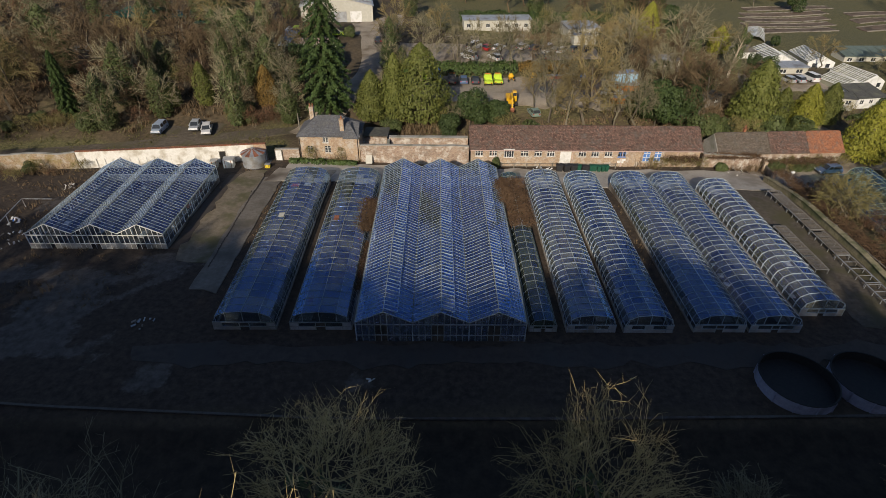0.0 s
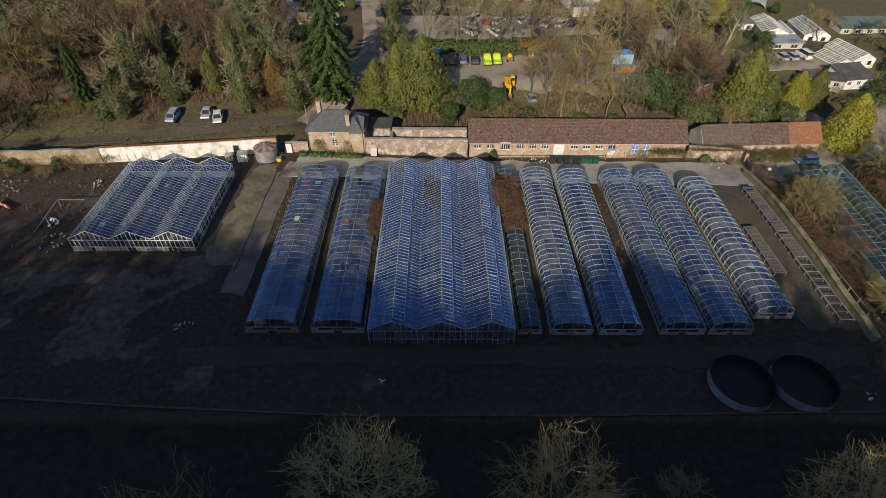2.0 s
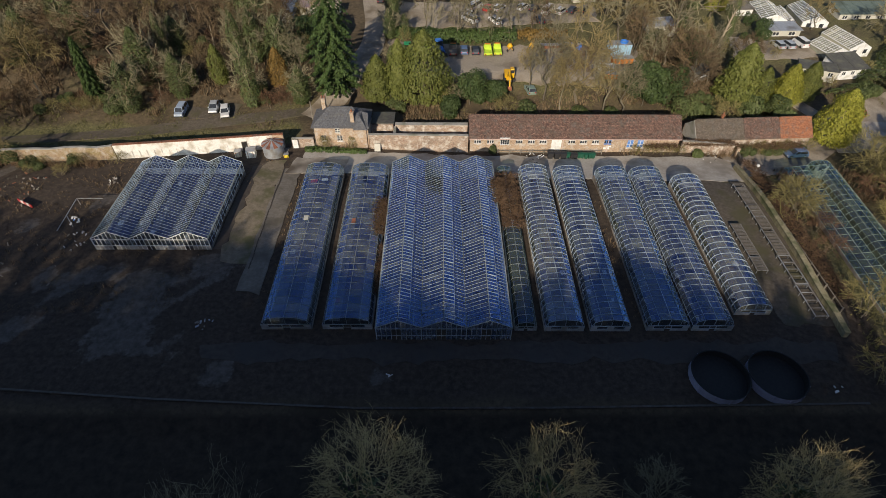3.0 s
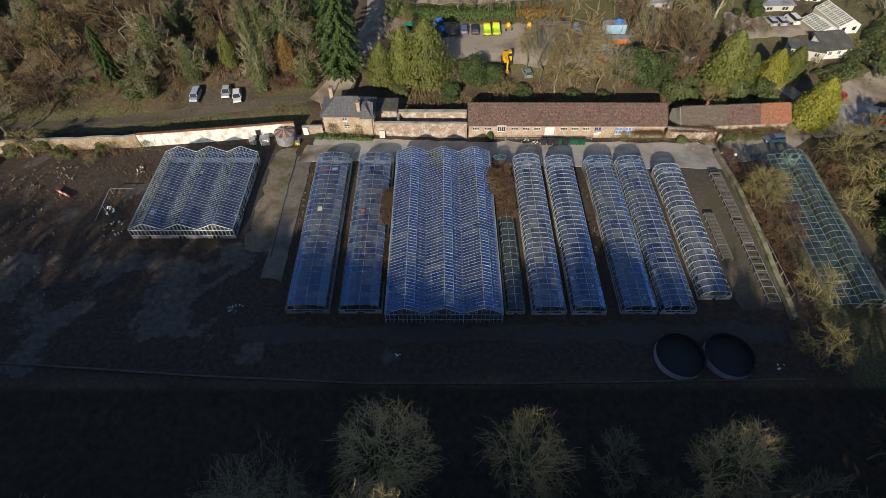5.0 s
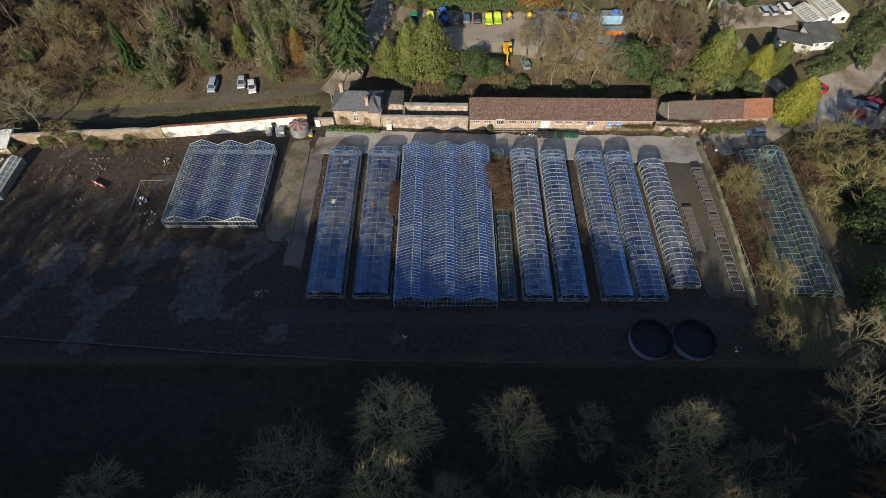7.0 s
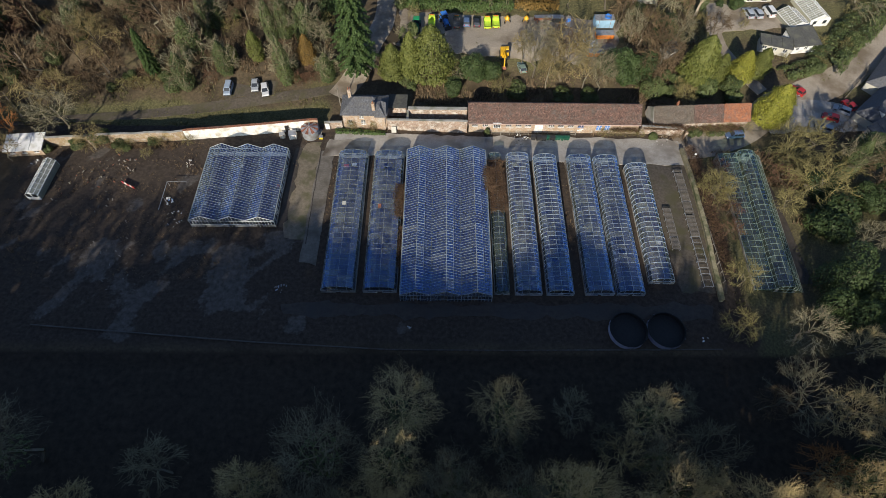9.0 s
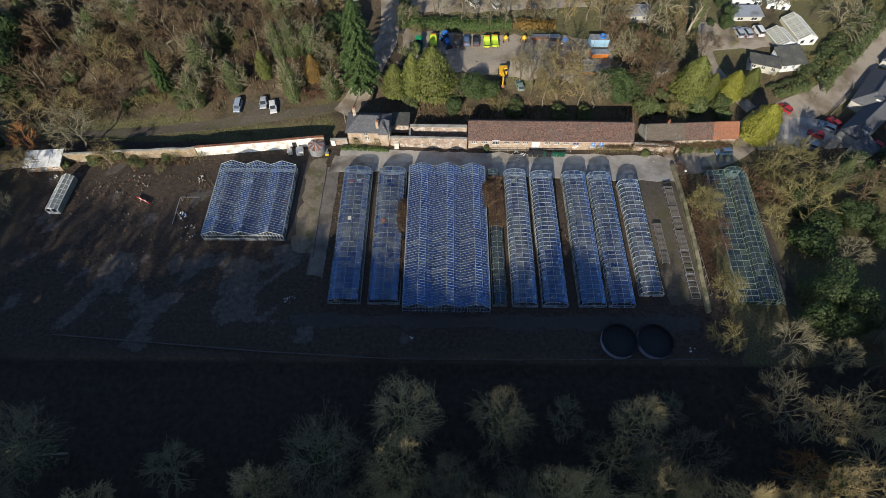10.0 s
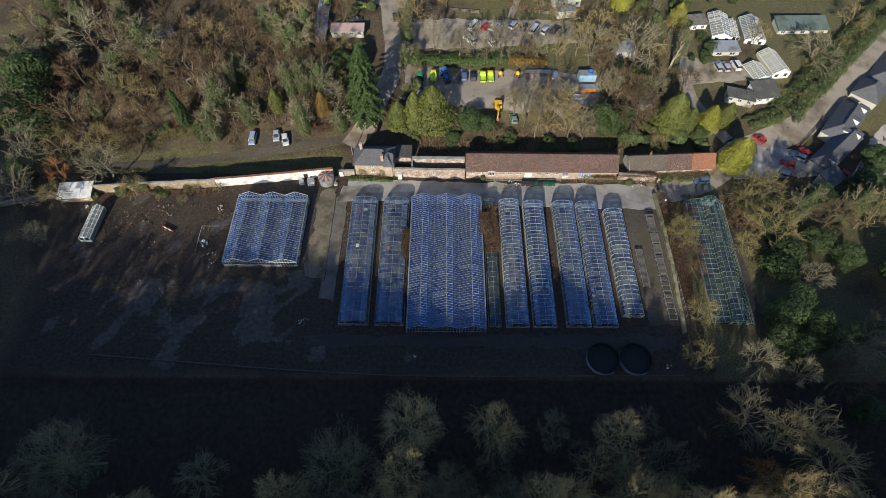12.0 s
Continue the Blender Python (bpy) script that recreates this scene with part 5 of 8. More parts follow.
small_glasshouse((101.0, 123.6, -0.8), 10, 5.8, 10.0, 2.2, 3.7, 14, "white glasshouse with close roof bars")
small_glasshouse((94.6, 121.0, -0.7), 14, 5.8, 7.0, 2.0, 3.2, 9, "smaller white glasshouse with a low gable")
hut("shed", "open shed with a pale translucent roof", (82.5, 132.3, -0.3), 2, 8.2, 4.6, 2.3, M_CLAD, M_SHEET, windows=2, category="shed")
hut("shed", "white-gabled shed with a dark felt roof", (90.6, 112.8, -1.3), 10, 7.0, 5.8, 2.3, M_WHITE, M_FELT, 1.2, 3, category="shed")
hut("cabin", "pale green cabin with a dark roof", (81.8, 113.6, -1.0), -17, 7.6, 3.6, 2.3, M_CLAD, M_FELT, 0.3, 3, category="cabin")
M_GREENROOF = surface("green_roofing", (0.1, 0.14, 0.12), (0.15, 0.19, 0.17), 0.7, 2.0, (0.08, 0.1, 0.08), 0.3)
hut("shed", "long green-roofed shed behind the glasshouses", (106.2, 143.0, -0.2), 2, 16.0, 5.4, 2.3, M_CLAD, M_GREENROOF, 1.2, 5, category="shed")
hut("cabin", "white cabin with a brown felt roof", (78.6, 144.5, 0.0), 8, 5.2, 4.4, 2.5, M_WHITE, M_TIMBER, 0.5, 2, category="cabin")


# ---- trees and shrubs ----
def twig_mesh(name, segs, material):
    """Thin three-sided twigs from rows of (start, end, start radius, end radius)."""
    s = np.array([[*a, *b, r, q] for a, b, r, q in segs])
    a, b, r, q = s[:, 0:3], s[:, 3:6], s[:, 6:7], s[:, 7:8]
    d = b - a
    d /= np.maximum(np.linalg.norm(d, axis=1, keepdims=True), 1e-6)
    ref = np.where(np.abs(d[:, 2:3]) > 0.9, np.array([[1.0, 0, 0]]), np.array([[0, 0, 1.0]]))
    u = np.cross(d, ref)
    u /= np.linalg.norm(u, axis=1, keepdims=True)
    w = np.cross(d, u)
    vs = []
    for p, rad in ((a, r), (b, q)):
        for k in range(3):
            t = 2.0944 * k
            vs.append(p + (u * math.cos(t) + w * math.sin(t)) * rad)
    n = len(s)
    verts = np.stack(vs, axis=1).reshape(-1, 3)
    base = np.arange(n)[:, None] * 6
    faces = np.concatenate([base + np.array([[k, (k + 1) % 3, 3 + (k + 1) % 3, 3 + k]]) for k in range(3)], axis=1).reshape(-1, 4)
    me = bpy.data.meshes.new(name)
    me.from_pydata(verts.tolist(), [], faces.tolist())
    me.materials.append(material)
    me.update()
    return me


def with_blades(me, blades):
    """Adds the outermost twigs, each one thin tapering blade."""
    vs, fs = [tuple(v.co) for v in me.vertices], [tuple(q.vertices) for q in me.polygons]
    k = len(vs)
    for a, b, r in blades:
        side = (b - a).cross(Vector((math.sin(k), math.cos(k * 1.7), 0.4))).normalized() * r
        vs += [tuple(a - side), tuple(a + side), tuple(b)]
        fs.append((k, k + 1, k + 2))
        k += 3
    out = bpy.data.meshes.new(me.name)
    out.from_pydata(vs, [], fs)
    out.materials.append(me.materials[0])
    out.update()
    return out


def bare_tree(seed, limbs=12, subs=6, ends=6, tips=4, fine=0.02, clear=0.24, stems=1, bent=2, wild=0.06, lumpy=0.45):
    """A leafless tree 14 m high and 11 m wide: limbs fan from the trunk and branch, twig by twig, out to a domed, uneven crown."""
    r = random.Random(seed)
    trunk, crown, blades = [], [], []
    base = 14 * clear
    mid = Vector((0, 0, base + (14 - base) * 0.42))
    size = Vector((5.5, 5.5, (14 - base) * 0.58))

    def reach(d, f):
        lump = 1 + lumpy * noise.noise(d * 1.7 + Vector((seed, 0, 0))) + 0.2 * noise.noise(d * 4.0 + Vector((0, seed, 0)))
        lump *= 1 - 0.14 * max(0, d.z) ** 2
        return mid + Vector((d.x * size.x, d.y * size.y, d.z * size.z)) * f * lump

    def jitter(d, k):
        e = (d + Vector((r.gauss(0, k), r.gauss(0, k), r.gauss(0, k)))).normalized()
        return e if e.z > -0.55 else Vector((e.x, e.y, -0.3)).normalized()

    def bough(a, b, ra, rb, n, sag, into):
        """A bent branch from a to b; returns its points."""
        pts, way = [a], b - a
        for i in range(1, n + 1):
            f = i / n
            q = a + way * f + Vector((0, 0, 1)) * way.length * sag * f * (1 - f)
            if i < n:
                q += Vector((r.gauss(0, 1), r.gauss(0, 1), r.gauss(0, 1))) * way.length * wild
            pts.append(q)
            into.append((pts[-2], q, max(fine * 0.8, ra + (rb - ra) * (i - 1) / n), max(fine * 0.8, ra + (rb - ra) * f)))
        return pts

    def along(pts, f):
        g = f * (len(pts) - 1)
        i = min(len(pts) - 2, int(g))
        return pts[i].lerp(pts[i + 1], g - i)

    rad = 0.22 if stems == 1 else 0.11
    slim = 0.12 if bent == 1 else 0.1
    for st in range(stems):
        o = Vector((r.gauss(0, 0.45), r.gauss(0, 0.45), -0.4)) if stems > 1 else Vector((0, 0, -0.4))
        top = mid + Vector((r.gauss(0, 0.5), r.gauss(0, 0.5), size.z * 0.25))
        stem = bough(o, top, rad * 1.3, rad * 0.5, 4, 0.0, trunk)
        for i in range(limbs):
            c = -0.3 + 1.25 * (i + r.random()) / limbs
            t = 2.39996 * i + r.uniform(-0.35, 0.35) + st
            h = math.sqrt(max(0.02, 1 - min(c, 0.99) ** 2))
            d1 = Vector((h * math.cos(t), h * math.sin(t), c)).normalized()
            root = along(stem, min(0.98, max(base / top.z * 0.95, 0.42 + 0.45 * c + r.uniform(-0.08, 0.08))))
            limb = bough(root, reach(d1, 0.66), rad * 0.36, rad * 0.12, 4, 0.16, crown)
            for j in range(subs):
                f2 = 0.3 + 0.7 * (j + r.random()) / subs
                d2 = jitter(d1, 0.36)
                sub = bough(along(limb, f2), reach(d2, r.uniform(0.74, 0.9)), rad * slim, fine * 1.3, 3 if bent == 1 else 5, 0.1, crown)
                for k in range(ends):
                    f3 = 0.2 + 0.8 * (k + r.random()) / ends
                    d3 = jitter(d2, 0.2)
                    p, q = along(sub, f3), reach(d3, r.uniform(0.86, 1.03))
                    if (q - p).length > 3.2:
                        q = p + (q - p).normalized() * 3.2
                    end = bough(p, q, fine * 1.2, fine * 0.8, bent, 0.12 * r.choice((-1, 1, 1)), crown)
                    way = (end[-1] - end[0]).normalized()
                    for m in range(tips):
                        a = along(end, 0.25 + 0.75 * (m + r.random()) / tips)
                        e = (way + Vector((r.gauss(0, 0.75), r.gauss(0, 0.75), r.gauss(0.1, 0.65)))).normalized()
                        blades.append((a, a + e * r.uniform(0.35, 1.0), fine * 0.9))
    # bring the whole to 14 m high and 11 m wide
    top = sorted(b.z for _, b, _ in blades)[int(len(blades) * 0.995)]
    out = sorted(math.hypot(b.x, b.y) for _, b, _ in blades)[int(len(blades) * 0.95)]
    fit = Matrix.Diagonal((5.5 / out, 5.5 / out, 14.0 / top))
    return twig_mesh("trunk", [(fit @ a, fit @ b, p, q) for a, b, p, q in trunk], M_BARK), [(fit @ a, fit @ b, p, q) for a, b, p, q in crown], [(fit @ a, fit @ b, q) for a, b, q in blades]


BARE = [bare_tree(sd, 10, 5, 5, 7, 0.032, cl, bent=1) for sd, cl in ((3, 0.22), (8, 0.16), (21, 0.28), (34, 0.2))]
LIGHT = [bare_tree(sd, 8, 4, 4, 7, 0.048, cl, bent=1) for sd, cl in ((4, 0.2), (9, 0.15), (22, 0.25))]
NEAR = [bare_tree(sd, 14, 6, 6, 5, 0.012, cl, bent=3, wild=0.1, lumpy=0.55) for sd, cl in ((5, 0.3), (13, 0.36), (55, 0.26))]
SHRUB = [bare_tree(sd, 5, 3, 4, 9, 0.038, 0.03, stems=3, bent=1, wild=0.09) for sd in (61, 62)]
TWIGS = {}


def twigs(pool, k, material):
    key = (pool, k, material.name)
    if key not in TWIGS:
        src = {"bare": BARE, "light": LIGHT, "near": NEAR, "shrub": SHRUB}[pool][k]
        TWIGS[key] = with_blades(twig_mesh("crown", src[1], material), src[2])
    return TWIGS[key]


def clump_mesh(name, pts, nrm, size, material, seed, droop=0.2):
    """Many small kite-shaped sprays of leaves at the points, facing along nrm, each a little turned."""
    g = np.random.RandomState(seed)
    n = len(pts)
    nr = nrm + g.normal(0, 0.45, (n, 3))
    nr /= np.linalg.norm(nr, axis=1, keepdims=True)
    up = np.tile(np.array([[0, 0, 1.0]]), (n, 1)) + g.normal(0, 0.35, (n, 3))
    u = np.cross(up, nr)
    u /= np.maximum(np.linalg.norm(u, axis=1, keepdims=True), 1e-5)
    v = np.cross(nr, u)
    s = size * g.uniform(0.6, 1.4, (n, 1))
    a, b = pts + v * s * 0.6, pts - v * s * 0.8 + nr * s * droop
    c, d = pts + u * s * 0.5 - nr * s * 0.12, pts - u * s * 0.5 - nr * s * 0.12
    verts = np.stack([d, b, c], axis=1).reshape(-1, 3)
    verts[0::3] += (v * s * 0.45)
    verts[2::3] += (v * s * 0.45)
    faces = (np.arange(n)[:, None] * 3 + np.array([[0, 1, 2]]))
    me = bpy.data.meshes.new(name)
    me.from_pydata(verts.tolist(), [], faces.tolist())
    me.materials.append(material)
    me.update()
    return me


def crown_points(form, n, seed):
    """Points and directions on and just under the skin of a crown 1 m high and 1 m wide."""
    g = np.random.RandomState(seed)
    r = random.Random(seed)
    P, N = [], []
    if form in ("blob", "heap"):
        balls = [(g.uniform(-0.28, 0.28), g.uniform(-0.28, 0.28), g.uniform(0.25, 0.72), g.uniform(0.16, 0.3)) for _ in range(13)]
        balls = [(x, y, z * (0.75 if form == "heap" else 1), q) for x, y, z, q in balls]
        while len(P) < n:
            x, y, z, q = balls[r.randrange(len(balls))]
            d = Vector((r.gauss(0, 1), r.gauss(0, 1), r.gauss(0.25, 1))).normalized()
            p = Vector((x, y, z)) + d * q * r.uniform(0.8, 1.06)
            if p.z > 0.01 and not any((p - Vector(b[:3])).length < b[3] * 0.78 for b in balls):
                P.append(p), N.append(d)
    else:
        while len(P) < n:
            z = r.random()
            if form == "boughs":
                # drooping boughs in whorls, longest near the foot
                tier = r.randrange(24)
                t = 6.2832 * ((r.randrange(9) + 0.35 * math.sin(tier * 5.1)) / 9 + 0.39 * tier)
                q = random.Random(seed * 7919 + tier * 31 + int(t * 50)).uniform(0.72, 1.08)
                zt = (tier + 0.5) / 24
                rad = 0.5 * (1 - zt) ** 0.46 * (0.5 + 0.5 * min(1, zt * 6 + 0.2)) * q
                if r.random() > (1 - zt) ** 0.6 + 0.1:
                    continue
                f = r.random() ** 0.6
                side = r.gauss(0, 0.16) * (1.15 - f)
                k = rad * f
                a = t + side
                P.append(Vector((k * math.cos(a), k * math.sin(a), max(0.0, min(1, zt + 0.035 * (1 - f) - 0.03 * f * f + r.gauss(0, 0.006))))))
                N.append(Vector((math.cos(a) * 0.7, math.sin(a) * 0.7, 0.75)).normalized())
                continue
            if form == "cone":
                rad = 0.5 * (1 - z) ** 0.75 * (0.35 + 0.65 * min(1, z * 7 + 0.3))
                keep = (1 - z) ** 0.75 + 0.15
            elif form == "column":
                rad = 0.5 * min(1, (1 - z) * 2.4) ** 0.7 * (0.7 + 0.3 * min(1, z * 5))
                keep = 0.6 + 0.4 * (1 - z)
            else:                                   # dome: broad below, rounded point above
                rad = 0.5 * (1 - z ** 1.7) ** 0.72 * (0.72 + 0.28 * min(1, z * 5))
                keep = rad * 2 + 0.12
            if r.random() > keep:
                continue
            t = r.random() * 6.2832
            lump = 1 + 0.3 * noise.noise((math.cos(t) * 2.2 + seed, math.sin(t) * 2.2, z * 7)) + 0.14 * noise.noise((math.cos(t) * 6, math.sin(t) * 6 + seed, z * 16))
            k = rad * lump * r.uniform(0.72, 1.04)
            P.append(Vector((k * math.cos(t), k * math.sin(t), z)))
            N.append(Vector((math.cos(t), math.sin(t), 0.35 if form != "cone" else 0.15)).normalized())
    return np.array([tuple(p) for p in P]), np.array([tuple(q) for q in N])


CROWNS = {}


def evergreen(form, h, w, n, size, material, seed):
    key = (form, round(w / h * 3), n, material.name, seed)
    if key not in CROWNS:
        P, N = crown_points(form, n, seed)
        P = P * np.array([[w, w, h]])
        CROWNS[key] = (clump_mesh("crown", P, N, size, material, seed), h, w)
    return CROWNS[key]


STEM = twig_mesh("trunk", [((0, 0, -0.4), (0.02, 0, 0.5), 0.03, 0.02), ((0.02, 0, 0.5), (0, 0.01, 0.95), 0.02, 0.005)], M_BARK)
tree_rng = random.Random(77)
PLANTED = []


def plant(kind, x, y, h, w, label="", group=""):
    """One tree or shrub of the given height and spread."""
    y -= 1.0 if kind == "near" else 0
    PLANTED.append((x, y, w))
    r = tree_rng
    z = terrain(x, y)
    base = pose(x, y, z, 0, 0, r.uniform(0, 360))
    if kind in ("bare", "near", "grey", "brown", "orange", "scrub", "bush"):
        pool = "near" if kind == "near" else "shrub" if kind in ("scrub", "bush") else "light" if y < -20 or y > 124 or x < -95 else "bare"
        k = r.randrange({"near": 3, "bare": 4, "shrub": 2, "light": 3}[pool])
        m = {"grey": M_TWIG_GREY, "brown": M_TWIG_BROWN, "orange": M_TWIG_ORANGE, "scrub": M_TWIG_RED, "bush": M_TWIG_OLIVE}.get(kind, M_TWIG_PALE if y < 30 and r.random() < 0.75 else M_TWIG_GREY if y < 30 else M_TWIG_BROWN if x < -30 and y > 95 and r.random() < 0.6 else M_TWIG if r.random() < 0.65 else M_TWIG_GREY)
        tag = {"near": "leafless tree with fine pale twigs", "orange": "leafless tree with bright orange-brown twigs", "scrub": "tangled reddish-brown leafless shrub", "brown": "leafless tree with dark brown twigs", "bush": "many-stemmed leafless bush with pale twigs"}.get(kind, "leafless winter tree with pale twigs")
        root = thing("tree" if pool != "shrub" else "shrub", label or tag, "tree" if pool != "shrub" else "shrub", group)
        if pool == "near":
            # ivy climbs the limbs in the middle of the crown
            me, hh, ww = evergreen("blob", 8.0, 5.0, 400, 0.3, M_IVY, 7 + k)
            ivy = part("ivy", me, None, root, "dark ivy on the limbs")
            ivy.location, ivy.scale = (0, 0, 3.0), (0.95, 0.95, 0.95)
        root.matrix_world = base @ Matrix.Diagonal((w / 11.0, w / 11.0, h / 14.0, 1))
        part("trunk", {"bare": BARE, "light": LIGHT, "near": NEAR, "shrub": SHRUB}[pool][k][0], None, root)
        part("crown", twigs(pool, k, m), None, root)
        return root
    form, m, n, size, tag, clear = {
        "fir": ("boughs", M_FIR, 22000, 0.3, "dark green fir tree with drooping boughs", 0.03), "ley": ("dome", M_LEYL, 8000, 0.34, "broad olive-green cypress with dense foliage", 0.1),
        "gold": ("dome", M_GOLD, 8000, 0.29, "golden yellow-green cypress with dense foliage", 0.05), "autumn": ("dome", M_AUTUMN, 4500, 0.27, "tree still holding its bronze leaves", 0.1),
        "cyp": ("column", M_LEYL, 4500, 0.28, "slim upright dark cypress tree", 0.02), "laur": ("blob", M_LAUREL, 4500, 0.31, "rounded dark evergreen shrub with glossy leaves", 0.0),
        "ivy": ("column", M_IVY, 3800, 0.28, "bare tree thickly wrapped in ivy", 0.05), "crest": ("blob", M_LAUREL, 520, 0.9, "unseen broad evergreen added on the hill crest to cast shade", 0.0), "heap": ("heap", M_IVY, 2600, 0.28, "low mound of evergreen leaves", 0.0)}[kind]
    root = thing("tree" if kind not in ("laur", "heap") else "shrub", label or tag, "tree" if kind not in ("laur", "heap") else "shrub", group)
    leafy = w * 0.58 if kind == "ivy" else w
    me, hh, ww = evergreen(form, h * (1 - clear), leafy, n, size * (0.6 + 0.03 * w), m, r.randrange(3) + len(kind) * 10)
    root.matrix_world = base
    c = part("crown", me, None, root)
    c.location = (0, 0, h * clear)
    c.scale = (leafy / ww, leafy / ww, h * (1 - clear) / hh)
    t = part("trunk", STEM, None, root)
    t.scale = (h * 0.6, h * 0.6, h * 0.95)
    if kind == "ivy":
        k = r.randrange(3)
        b = part("crown", twigs("light", k, M_TWIG_GREY), None, root)
        b.scale = (w * 1.15 / 11, w * 1.15 / 11, h * 1.08 / 14)
    return root


